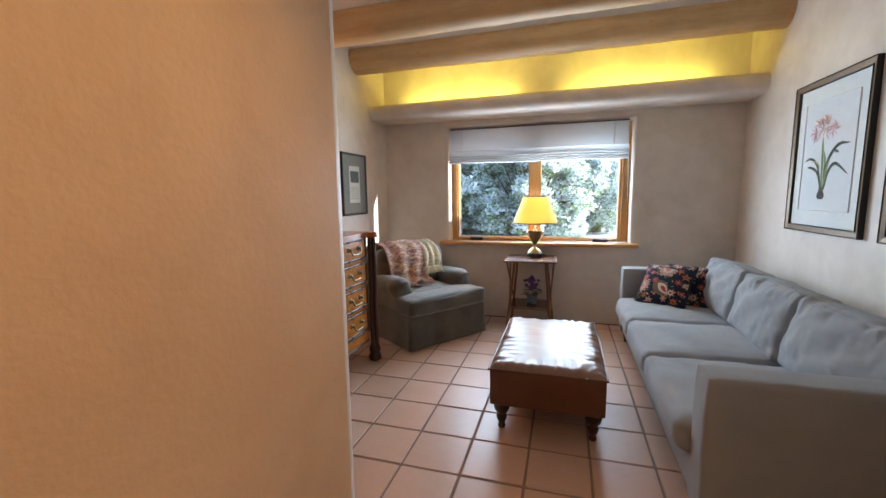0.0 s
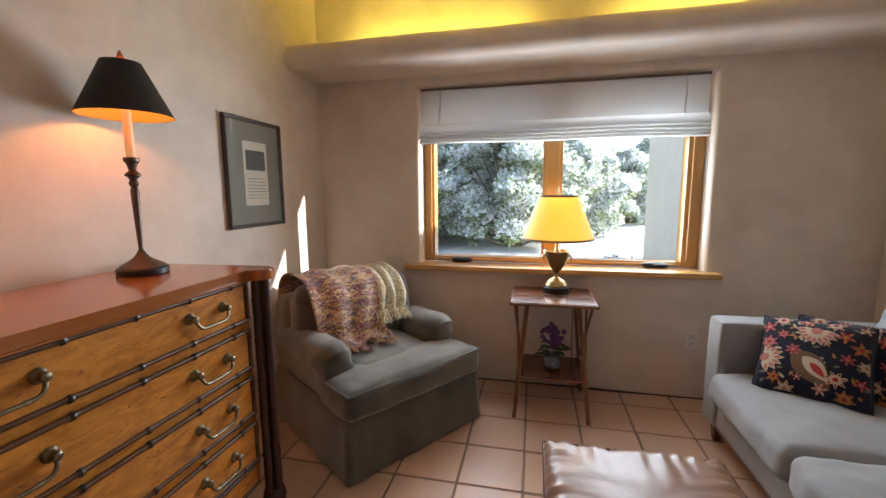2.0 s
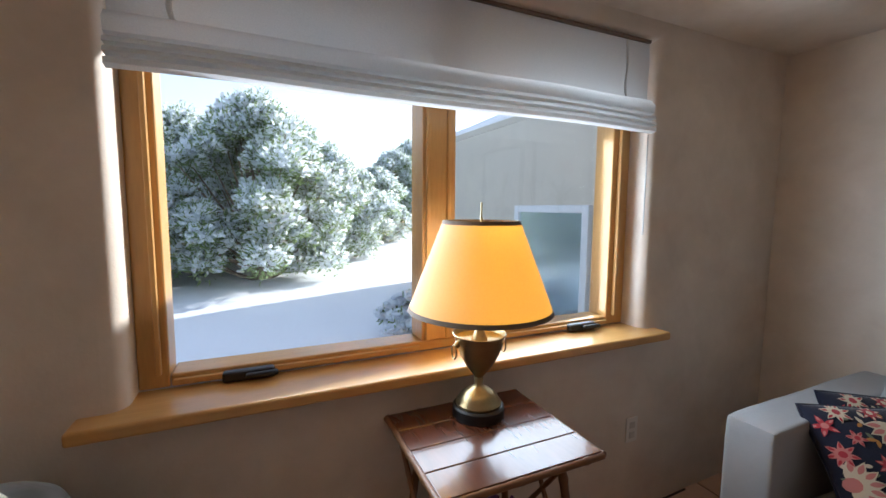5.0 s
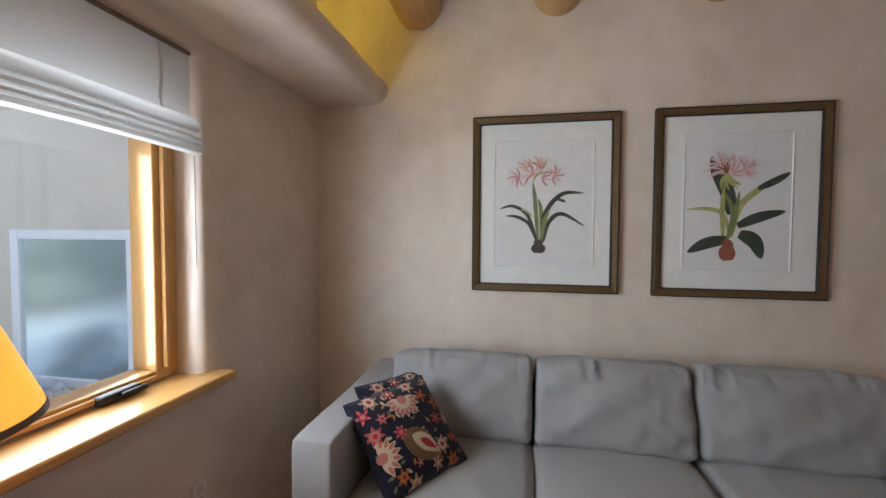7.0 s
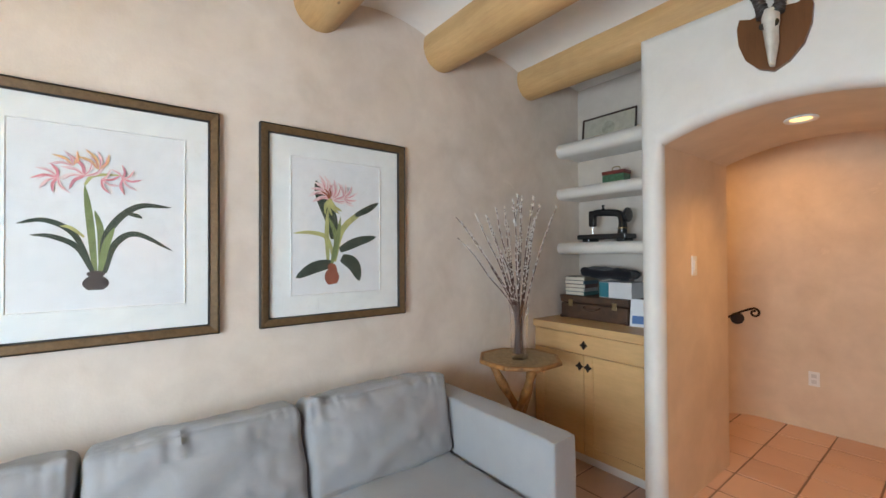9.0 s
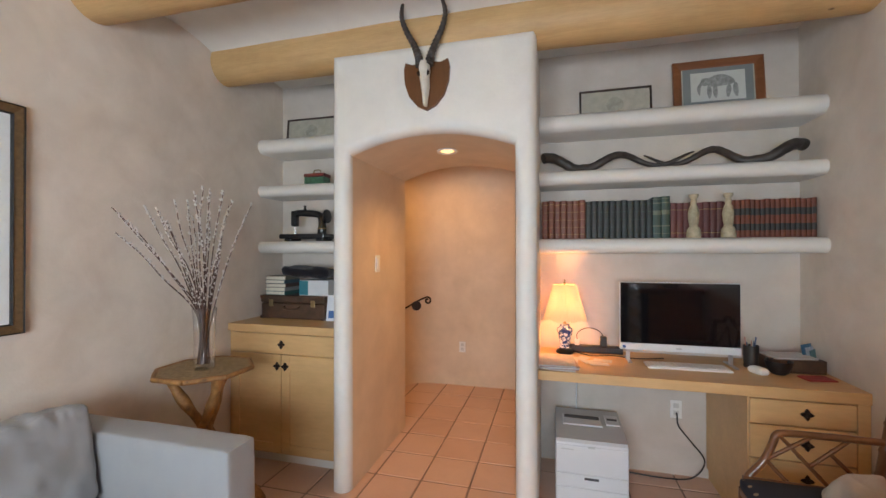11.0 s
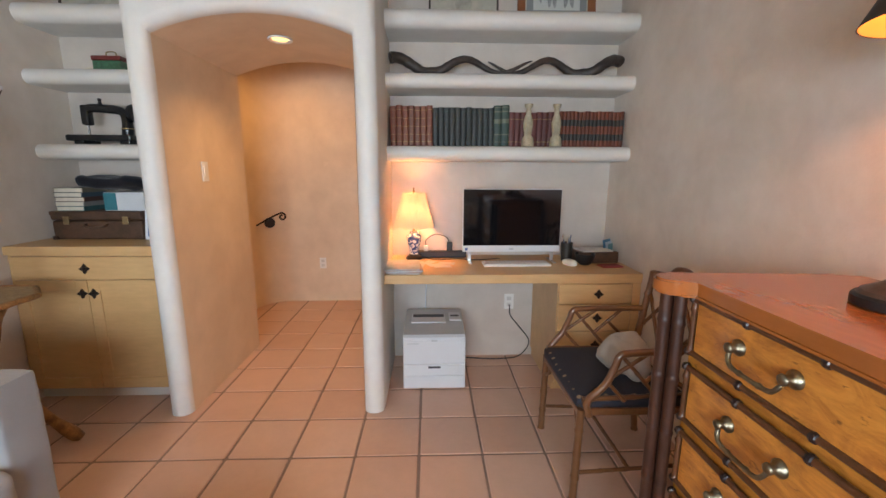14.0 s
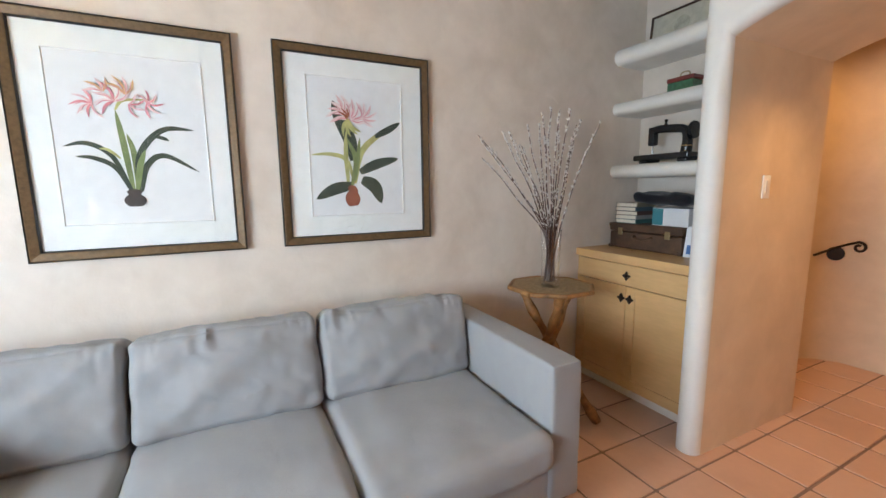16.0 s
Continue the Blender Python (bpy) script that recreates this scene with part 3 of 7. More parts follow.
# ---- sofa ----
SOFA = fabric("sofa_linen", (0.325, 0.328, 0.335), 520, vary=0.07, crease=0.55)
LEGWOOD = wood("dark_leg_wood", (0.09, 0.045, 0.02), (0.16, 0.085, 0.04), 0.4, 2)
def make_sofa():
    s = thing("sofa", 1.84, 1.70, 0, label="light grey linen three-seat sofa with low square arms", category="sofa")
    part("base", soft_box(-0.50, 0.49, -1.245, 1.245, 0.125, 0.30, r=0.02, wrinkle=0.002, cuts=7), SOFA, s, smooth=60)
    part("plinth", box(-0.485, 0.47, -1.22, 1.22, 0.095, 0.128, 0.004), LEGWOOD, s, "dark wooden plinth rail")
    for sy in (-1, 1):
        y0, y1 = sorted((sy * 1.25, sy * 1.09))
        part("arm", soft_box(-0.515, 0.48, y0, y1, 0.125, 0.722, r=0.016, puff=(0.004, 0.006, 0.003), wrinkle=0.003, cuts=13), SOFA, s, smooth=60)
    part("back", soft_box(0.32, 0.50, -1.10, 1.10, 0.125, 0.71, r=0.035, wrinkle=0.003), SOFA, s, smooth=60)
    for k, (a, b) in enumerate(((-1.085, -0.335), (-0.33, 0.375), (0.38, 1.085))):
        part("seat_cushion", soft_box(-0.565, 0.34, a, b, 0.298, 0.462, r=0.05, puff=(0.012, 0.004, 0.024), cuts=25, wrinkle=0.011, seed=k * 3), SOFA, s, smooth=60)
        m = tilt(0.2, 0, 0.44, 0, 13, 0)
        c = soft_box(0.07, 0.30, a + 0.005, b - 0.005, 0.445, 0.845, r=0.036, puff=(0.045, 0.0, 0.014), cuts=61, wrinkle=0.011, seed=k * 5 + 1)
        tuck = random.Random(40 + k)
        tucks = [(a + (b - a) * (0.36 + 0.28 * tuck.random()), tuck.uniform(-0.45, 0.45), tuck.uniform(0.05, 0.13), tuck.uniform(0.003, 0.007)) for _ in range(7)]
        tucks += [(tuck.uniform(a + 0.05, b - 0.05), tuck.uniform(-0.3, 0.3), tuck.uniform(0.03, 0.07), 0.005) for _ in range(9)]
        for v in c.verts:
            if v.co.x < 0.17 and v.co.z > 0.60:
                for ty, slope, reach, deep in tucks:
                    fall = 1 - (0.845 - v.co.z) / reach
                    if fall > 0:
                        v.co.x += deep * min(1, 2 * fall) * math.exp(-((v.co.y - ty - slope * (0.845 - v.co.z)) / 0.009) ** 2)
            # gathered tucks along the top seam
            w = max(0, noise.noise(Vector((v.co.y * 4 + k * 9, 2, 0))))
            v.co.x += 0.062 * w * max(0, (v.co.z - 0.60) / 0.25) ** 2 * noise.noise(Vector((v.co.y * 34, v.co.z * 5, k)))
            v.co.x += 0.012 * noise.noise(Vector((v.co.y * 6 + v.co.z * 9, v.co.z * 3, k * 7)))
            if v.co.z > 0.76:
                v.co.x += 0.006 * math.sin(v.co.y * 95 + k) * max(0, noise.noise(Vector((v.co.y * 5, k, 0)))) * 2
                v.co.z += 0.006 * math.sin(v.co.y * 60 + k * 2) * max(0, noise.noise(Vector((v.co.y * 4, k + 3, 0)))) * 2
        bmesh.ops.transform(c, verts=c.verts, matrix=m)
        part("back_cushion", c, SOFA, s, smooth=60)
    for x in (-0.45, 0.42):
        for y in (-1.19, 1.19):
            bm = bmesh.new()
            loops = [[(x + sx * w, y + sy * w, z) for sx, sy in ((-1, -1), (1, -1), (1, 1), (-1, 1))] for w, z in ((0.017, 0.0), (0.027, 0.10))]
            r = add_loft(bm, loops)
            bm.faces.new(r[0]), bm.faces.new(r[-1])
            part("leg", bm, LEGWOOD, s, "dark tapered wooden leg")
    return s
make_sofa()

# ---- embroidered pillows ----
NAVY = fabric("navy_cloth", (0.012, 0.013, 0.028), 600)
THREADS = [fabric("cream_thread", (0.55, 0.46, 0.33), 700), fabric("red_thread", (0.36, 0.035, 0.045), 700), fabric("ochre_thread", (0.42, 0.19, 0.05), 700),
           fabric("brown_thread", (0.16, 0.09, 0.05), 700), fabric("green_thread", (0.14, 0.15, 0.10), 700), fabric("pink_thread", (0.48, 0.17, 0.15), 700)]
PH, PT = 0.205, 0.065
def puffed(u, v):
    return PT * math.sqrt(max(0.0, (1 - abs(u) ** 2.6) * (1 - abs(v) ** 2.6))) + 0.004
def pillow_place(u, v, lift=0.0):
    k = 1 - 0.05 * (1 - abs(u * v))
    return (u * PH * k, v * PH * k, puffed(u, v) + lift)

def leaf_outline(cx, cy, length, width, turn, curve=0.0, n=7):
    pts = []
    for side in (1, -1):
        rng = range(n + 1) if side == 1 else range(n - 1, 0, -1)
        for k in rng:
            f = k / n
            x = f * length
            y = side * width * math.sin(math.pi * f ** 0.8) + curve * length * f * f
            pts.append((cx + x * math.cos(turn) - y * math.sin(turn), cy + x * math.sin(turn) + y * math.cos(turn)))
    return pts

def patch(bm, outline, place, lift):
    """A flat patch of an outline laid on a surface."""
    cx, cy = sum(p[0] for p in outline) / len(outline), sum(p[1] for p in outline) / len(outline)
    c = bm.verts.new(place(cx, cy, lift))
    mid = [bm.verts.new(place((x + cx) / 2, (y + cy) / 2, lift)) for x, y in outline]
    rim = [bm.verts.new(place(x, y, lift)) for x, y in outline]
    for k in range(len(rim)):
        j = (k + 1) % len(rim)
        bm.faces.new((c, mid[k], mid[j]))
        bm.faces.new((mid[k], rim[k], rim[j], mid[j]))

def make_pillow(m, seed):
    p = thing("throw_pillow", label="navy throw pillow embroidered with red and cream flowers", category="pillow", group="throw pillows")
    p.matrix_basis = m
    bm = bmesh.new()
    n = 22
    grid = {}
    for side in (1, -1):
        for i in range(n + 1):
            for j in range(n + 1):
                if side == -1 and (i in (0, n) or j in (0, n)):
                    grid[side, i, j] = grid[1, i, j]
                    continue
                u, v = math.sin((i / n - 0.5) * math.pi), math.sin((j / n - 0.5) * math.pi)
                x, y, z = pillow_place(u, v)
                grid[side, i, j] = bm.verts.new((x, y, side * (z - 0.004)))
        for i in range(n):
            for j in range(n):
                bm.faces.new((grid[side, i, j], grid[side, i + 1, j], grid[side, i + 1, j + 1], grid[side, i, j + 1]))
    part("cover", bm, NAVY, p, smooth=70)
    rim = []
    for k in range(80):
        f = k / 80 * 4
        s, q = int(f), (f - int(f)) * 2 - 1
        u, v = ((q, -1), (1, q), (-q, 1), (-1, -q))[s]
        x, y, z = pillow_place(u, v)
        rim.append((x, y, 0))
    part("piping", tube(rim + rim[:1], 0.005, 6), NAVY, p, "navy corded edge")
    rnd = random.Random(seed)
    shapes = [[] for _ in THREADS]
    def daisy(cx, cy, r, petals, col, heart, start=0.0, sweep=2 * math.pi):
        for k in range(petals):
            a = start + sweep * k / petals
            shapes[col].append((leaf_outline(cx, cy, r, r * 0.20, a), 0.0010))
            shapes[heart].append((leaf_outline(cx + 0.45 * r * math.cos(a), cy + 0.45 * r * math.sin(a), r * 0.45, r * 0.09, a), 0.0016))
        shapes[heart].append(([(cx + 0.26 * r * math.cos(a), cy + 0.26 * r * math.sin(a)) for a in [k * math.pi / 5 for k in range(10)]], 0.0022))
    daisy(0.05, 0.62, 0.42, 9, 0, 5, math.pi * 0.98, math.pi * 1.1)
    daisy(-0.86, -0.25, 0.40, 7, 0, 5, -math.pi * 0.42, math.pi)
    # large curved teardrop motif
    shapes[3].append((leaf_outline(-0.34, -0.02, 1.05, 0.30, radians(-42), -0.10, 10), 0.0008))
    shapes[0].append((leaf_outline(-0.14, -0.13, 0.72, 0.17, radians(-42), -0.10, 10), 0.0014))
    shapes[1].append((leaf_outline(0.0, -0.26, 0.42, 0.08, radians(-45), -0.05, 8), 0.0020))
    daisy(-0.33, 0.02, 0.17, 7, 1, 5)
    for cx, cy, r, col, heart in ((0.55, 0.55, 0.19, 1, 2), (0.86, 0.84, 0.13, 2, 0), (0.62, -0.02, 0.16, 1, 5), (-0.55, 0.42, 0.14, 5, 1), (-0.85, 0.62, 0.18, 1, 5), (0.25, 0.30, 0.10, 5, 0), (-0.62, -0.72, 0.16, 2, 1), (0.82, 0.30, 0.20, 2, 1), (0.20, -0.82, 0.15, 5, 0), (0.84, -0.52, 0.15, 1, 5), (-0.2, -0.65, 0.1, 1, 0)):
        daisy(cx, cy, r, rnd.choice((5, 6)), col, heart, rnd.uniform(0, 6))
    for cx, cy, r, col, heart in ((-0.15, 0.86, 0.16, 1, 0), (0.36, 0.88, 0.2, 0, 1), (-0.82, 0.18, 0.2, 5, 1), (0.45, -0.55, 0.2, 0, 1), (-0.40, -0.95, 0.2, 0, 5), (0.92, -0.1, 0.17, 0, 2), (0.6, -0.9, 0.18, 2, 1), (-0.6, 0.85, 0.2, 0, 1)):
        daisy(cx, cy, r, 7, col, heart, rnd.uniform(0, 6))
    for _ in range(46):
        cx, cy, a = rnd.uniform(-0.9, 0.9), rnd.uniform(-0.9, 0.9), rnd.uniform(0, 6.28)
        shapes[rnd.choice((4, 4, 0, 2))].append((leaf_outline(cx, cy, rnd.uniform(0.09, 0.17), 0.03, a), 0.0005))
    for mat, lst in zip(THREADS, shapes):
        bm = bmesh.new()
        for o, lift in lst:
            patch(bm, [(max(-0.97, min(0.97, x)), max(-0.97, min(0.97, y))) for x, y in o], pillow_place, lift)
        tagged(part("embroidery", bm, mat, p), kind="stuff")
    return p
def axes(c, x, y):
    x, y = Vector(x).normalized(), Vector(y)
    z = x.cross(y).normalized()
    y = z.cross(x)
    return Matrix(((x.x, y.x, z.x, c[0]), (x.y, y.y, z.y, c[1]), (x.z, y.z, z.z, c[2]), (0, 0, 0, 1)))
make_pillow(axes((1.815, 2.650, 0.600), (0.80, -0.55, 0.0), (0.45, 0.40, 0.80)), 2)
make_pillow(axes((1.640, 2.605, 0.622), (0.805, -0.585, 0.073), (0.535, 0.44, 0.72)), 1)

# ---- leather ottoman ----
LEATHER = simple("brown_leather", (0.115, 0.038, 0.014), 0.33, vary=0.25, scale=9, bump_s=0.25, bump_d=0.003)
# top paler than the body: the window's sheen is put into its colour
TOPLEATHER = simple("sheen_top_leather", (0.26, 0.150, 0.105), 0.33, vary=0.14, scale=6, bump_s=0.2, bump_d=0.003, spec=0.4)
LEGDARK = simple("turned_dark_wood", (0.045, 0.016, 0.009), 0.3, vary=0.3)
def make_ottoman():
    o = thing("ottoman", 0.722, 1.527, 0, label="long brown leather ottoman with turned wooden feet", category="ottoman")
    part("body", soft_box(-0.322, 0.322, -0.497, 0.497, 0.185, 0.408, r=0.018, wrinkle=0.002, cuts=9), LEATHER, o, smooth=60)
    bm = bmesh.new()
    nx, ny = 40, 60
    g = []
    for i in range(nx + 1):
        row = []
        for j in range(ny + 1):
            u, v = i / nx * 2 - 1, j / ny * 2 - 1
            x, y = u * 0.324, v * 0.499
            d = min((1 - abs(u)) * 0.324, (1 - abs(v)) * 0.499)
            z = 0.405 + 0.034 * min(1, d / 0.05) ** 0.5 + 0.010 * (1 - u * u) * (1 - v * v)
            # pleats that run in from the edges
            ed = math.exp(-d / 0.075) * min(1, d / 0.008)
            along = y if (1 - abs(u)) * 0.324 < (1 - abs(v)) * 0.499 else x
            z += ed * 0.032 * noise.noise(Vector((along * 42, u * 2, v * 2)))
            z += 0.006 * math.exp(-d / 0.14) * noise.noise(Vector((along * 24 + 9, d * 6, 3)))
            z += 0.0025 * noise.noise(Vector((x * 9, y * 9, 1)))
            row.append(bm.verts.new((x, y, z)))
        g.append(row)
    for i in range(nx):
        for j in range(ny):
            bm.faces.new((g[i][j], g[i + 1][j], g[i + 1][j + 1], g[i][j + 1]))
    part("top", bm, TOPLEATHER, o, "glossy gathered leather top, paled for the window's sheen", smooth=70)
    rim = [(-0.324, -0.499, 0.407), (0.324, -0.499, 0.407), (0.324, 0.499, 0.407), (-0.324, 0.499, 0.407), (-0.324, -0.499, 0.407)]
    part("piping", tube(rim, 0.006, 6), LEATHER, o)
    for x in (-0.262, 0.262):
        for y in (-0.39, 0.39):
            part("foot", lathe([(0.020, 0.0), (0.024, 0.012), (0.018, 0.03), (0.030, 0.055), (0.033, 0.075), (0.026, 0.09), (0.044, 0.115), (0.050, 0.14), (0.044, 0.165), (0.052, 0.172), (0.052, 0.188)], 20, Matrix.Translation((x, y, 0))), LEGDARK, o, "turned dark wooden foot", smooth=40)
    return o
make_ottoman()

# ---- olive armchair with throws ----
VELVET = fabric("olive_velvet", (0.098, 0.090, 0.070), 700, vary=0.6, sheen=0.7, crease=0.6, rough=0.7)
def make_armchair():
    a = thing("armchair", -0.615, 2.745, 0, 54.7, "dark olive velvet club armchair with a skirted base", "armchair")
    part("base", soft_box(-0.43, 0.43, -0.43, 0.43, 0.03, 0.31, r=0.03, cuts=7, wrinkle=0.003), VELVET, a, smooth=60)
    bm = bmesh.new()
    def skirt_ring(z, grow):
        out = []
        for k in range(160):
            f = k / 160 * 4
            s, q = int(f), (f - int(f)) * 2 - 1
            u, v = ((q, -1), (1, q), (-q, 1), (-1, -q))[s]
            w = 0.455 + grow
            near = max(0, 1 - (1 - abs(q)) / 0.10)
            fold = 0.016 * near * math.sin(abs(q) * 60) * (0.35 - z) * 3 + 0.004 * math.sin(f * 19) * (0.33 - z) * 3
            out.append((u * (w + fold), v * (w + fold), z + 0.003 * math.sin(f * 7)))
        return out
    add_loft(bm, [skirt_ring(z, g) for z, g in ((0.335, -0.012), (0.30, 0.0), (0.2, 0.006), (0.1, 0.012), (0.012, 0.02))])
    part("skirt", bm, VELVET, a, "pleated velvet skirt", smooth=60)
    part("seat_cushion", soft_box(-0.285, 0.285, -0.30, 0.22, 0.315, 0.478, r=0.05, puff=(0.0, 0.01, 0.025), wrinkle=0.006, cuts=13), VELVET, a, smooth=60)
    part("front_cushion", soft_box(-0.465, 0.465, -0.485, -0.17, 0.315, 0.474, r=0.05, puff=(0.004, 0.012, 0.018), wrinkle=0.010, cuts=13, seed=4), VELVET, a, smooth=60)
    part("cushion_piping", tube(smooth_path([(-0.455, -0.20, 0.455), (-0.452, -0.45, 0.458), (-0.40, -0.475, 0.460), (0, -0.487, 0.466), (0.40, -0.475, 0.460), (0.452, -0.45, 0.458), (0.455, -0.20, 0.455)], 5), 0.005, 6), VELVET, a)
    for s in (-1, 1):
        bm = bmesh.new()
        loops = []
        for k in range(29):
            f = k / 28
            y = -0.245 + 0.66 * f
            rr = 0.100 * (1 - max(0, 0.16 - f) ** 2 * 14)
            ring = []
            for j in range(30):
                t = 2 * math.pi * j / 30
                x, z = math.cos(t), math.sin(t)
                if z < 0:
                    px, pz = s * 0.368 + x * 0.085, 0.54 + z * 0.26
                else:
                    px, pz = s * 0.375 + x * rr * 1.12, 0.54 + z * rr
                nz = 0.010 * noise.noise(Vector((px * 7, y * 7, pz * 7)))
                nz += 0.014 * max(0, 0.55 - f) * noise.noise(Vector((px * 9 + y * 14, y * 30, pz * 12 + 5)))
                ring.append((px + nz, y - 0.02 * z, pz + nz - 0.03 * f))
            loops.append(ring)
        rows = add_loft(bm, loops)
        bm.faces.new(rows[0]), bm.faces.new(rows[-1][::-1])
        part("arm", bm, VELVET, a, "rolled velvet arm", smooth=60)
    part("back", soft_box(-0.44, 0.44, 0.22, 0.455, 0.25, 0.80, r=0.08, wrinkle=0.006, cuts=13, m=tilt(0, 0.3, 0.3, -7)), VELVET, a, smooth=60)
    part("back_cushion", soft_box(-0.40, 0.41, 0.085, 0.31, 0.45, 0.865, r=0.09, puff=(0.01, 0.04, 0.01), wrinkle=0.010, cuts=15, seed=9, m=tilt(0, 0.2, 0.45, -9)), VELVET, a, smooth=60)
    return a
make_armchair()

def woven(name, colors, yarn=85.0, bands=0.0):
    """Thick mixed yarns: every stitch takes one of the colours."""
    m, n, l, p = nodes_of(name)
    v = coords(n, l)
    st = n.new("ShaderNodeTexVoronoi")
    st.inputs["Scale"].default_value = yarn
    l.new(v, st.inputs["Vector"])
    sep = n.new("ShaderNodeSeparateColor")
    l.new(st.outputs["Color"], sep.inputs[0])
    wide = noise_tex(n, l, coords(n, l, (1.6, 9.0, 9.0)), 2.2, 3, 0.6, 0.4)
    add = n.new("ShaderNodeMath")
    add.operation = "MULTIPLY_ADD"
    add.inputs[1].default_value = bands
    l.new(wide, add.inputs[0])
    small = n.new("ShaderNodeMath")
    small.operation = "MULTIPLY"
    small.inputs[1].default_value = 0.28 if bands else 1.0
    l.new(sep.outputs["Red"], small.inputs[0])
    l.new(small.outputs[0], add.inputs[2])
    fr = n.new("ShaderNodeMath")
    fr.operation = "FRACT"
    l.new(add.outputs[0], fr.inputs[0])
    r = n.new("ShaderNodeValToRGB")
    r.color_ramp.interpolation = "CONSTANT"
    e = r.color_ramp.elements
    while len(e) < len(colors):
        e.new(0.5)
    for k, (el, c) in enumerate(zip(e, colors)):
        el.position, el.color = k / len(colors), (*c, 1)
    l.new(fr.outputs[0], r.inputs[0])
    g = noise_tex(n, l, v, 240, 3)
    col = mix(n, l, 0.35, r.outputs[0], ramp(n, l, g, [(0.35, (0.25, 0.25, 0.25)), (0.65, (1, 1, 1))]), "MULTIPLY")
    l.new(col, p.inputs["Base Color"])
    p.inputs["Roughness"].default_value = 0.95
    p.inputs["Sheen Weight"].default_value = 0.2
    inv = ramp(n, l, st.outputs["Distance"], [(0.0, (1, 1, 1)), (0.6, (0, 0, 0))])
    bump(n, l, mix(n, l, 0.4, inv, g), 0.8, 0.007, p)
    return m

PLAID = woven("coloured_wool", [(0.58, 0.41, 0.28), (0.33, 0.07, 0.08), (0.14, 0.17, 0.25), (0.63, 0.36, 0.07), (0.76, 0.63, 0.50), (0.50, 0.15, 0.17), (0.17, 0.14, 0.10), (0.41, 0.41, 0.39)], 105.0, 2.6)
CREAM = woven("cream_wool", [(0.63, 0.58, 0.37), (0.80, 0.73, 0.54), (0.86, 0.83, 0.65), (0.75, 0.69, 0.50)], 60.0)
def make_throw(label, mat, x0, x1, path, seed, fringe_len, skew=0.0):
    """A blanket that lies along a path of (y, z) in the armchair's own axes, with a fringe at its lower end."""
    t = thing("throw_blanket", -0.615, 2.745, 0, 54.7, label, "blanket", "throws on the armchair")
    pts = smooth_path([(0, y, z) for y, z in path], 6)
    bm = bmesh.new()
    uv = bm.loops.layers.uv.new("uv")
    nx = 26
    grid, length = [], 0
    for j, q in enumerate(pts):
        length += (q - pts[j - 1]).length if j else 0
        row = []
        nrm = Vector((0, -1, 0)) if j == 0 else (pts[min(j + 1, len(pts) - 1)] - pts[j - 1]).cross(Vector((1, 0, 0))).normalized()
        if nrm.z < -0.3:
            nrm = -nrm
        f = j / (len(pts) - 1)
        for i in range(nx + 1):
            u = i / nx
            x = x0 + (x1 - x0) * u * (1 - 0.12 * f) + skew * f + 0.03 * noise.noise(Vector((f * 3, u * 2, seed)))
            d = 0.016 + 0.013 * math.sin(u * 17 + seed + f * 2) * (0.3 + f) + 0.012 * noise.noise(Vector((u * 5, f * 4, seed)))
            row.append((bm.verts.new((x, q.y + nrm.y * d, q.z + nrm.z * d)), (u * (x1 - x0) * 2, length)))
        grid.append(row)
    for j in range(len(grid) - 1):
        for i in range(nx):
            quad = (grid[j][i], grid[j][i + 1], grid[j + 1][i + 1], grid[j + 1][i])
            fc = bm.faces.new([v for v, _ in quad])
            for lp, (_, c) in zip(fc.loops, quad):
                lp[uv].uv = c
    ends = [(v.co.copy(), c) for v, c in grid[-1]]
    body = part("cloth", bm, mat, t, smooth=70)
    sol = body.modifiers.new("thick", "SOLIDIFY")
    sol.thickness, sol.offset = 0.008, 1
    bm, rnd = bmesh.new(), random.Random(seed)
    for k in range(72):
        f = rnd.random() * (nx - 0.01)
        i = int(f)
        a = ends[i][0].lerp(ends[i + 1][0], f - i)
        b = a + Vector((rnd.uniform(-0.035, 0.035), -fringe_len * rnd.uniform(0.6, 1.0), -0.004 * rnd.random() - 0.55 * max(0, a.z - 0.53) * rnd.uniform(0.6, 1)))
        c = a.lerp(b, 0.35) + Vector((rnd.uniform(-0.012, 0.012), 0, 0.010))
        e = a.lerp(b, 0.7) + Vector((rnd.uniform(-0.012, 0.012), 0, 0.004))
        add_tube(bm, [a, c, e, b], [0.005, 0.0045, 0.004, 0.0025], 5)
    part("fringe", bm, mat, t, "twisted wool fringe")
    return t
make_throw("cream wool throw with a long fringe, over the armchair's back", CREAM, 0.06, 0.31, [(0.44, 0.66), (0.43, 0.82), (0.36, 0.885), (0.24, 0.888), (0.135, 0.83), (0.085, 0.74), (0.075, 0.66)], 3, 0.09)
make_throw("multicoloured woven wool throw draped over the armchair's back", PLAID, -0.40, 0.10, [(0.46, 0.60), (0.445, 0.80), (0.38, 0.893), (0.25, 0.905), (0.13, 0.85), (0.07, 0.72), (0.055, 0.60), (0.02, 0.53), (-0.05, 0.515)], 7, 0.12, 0.06)

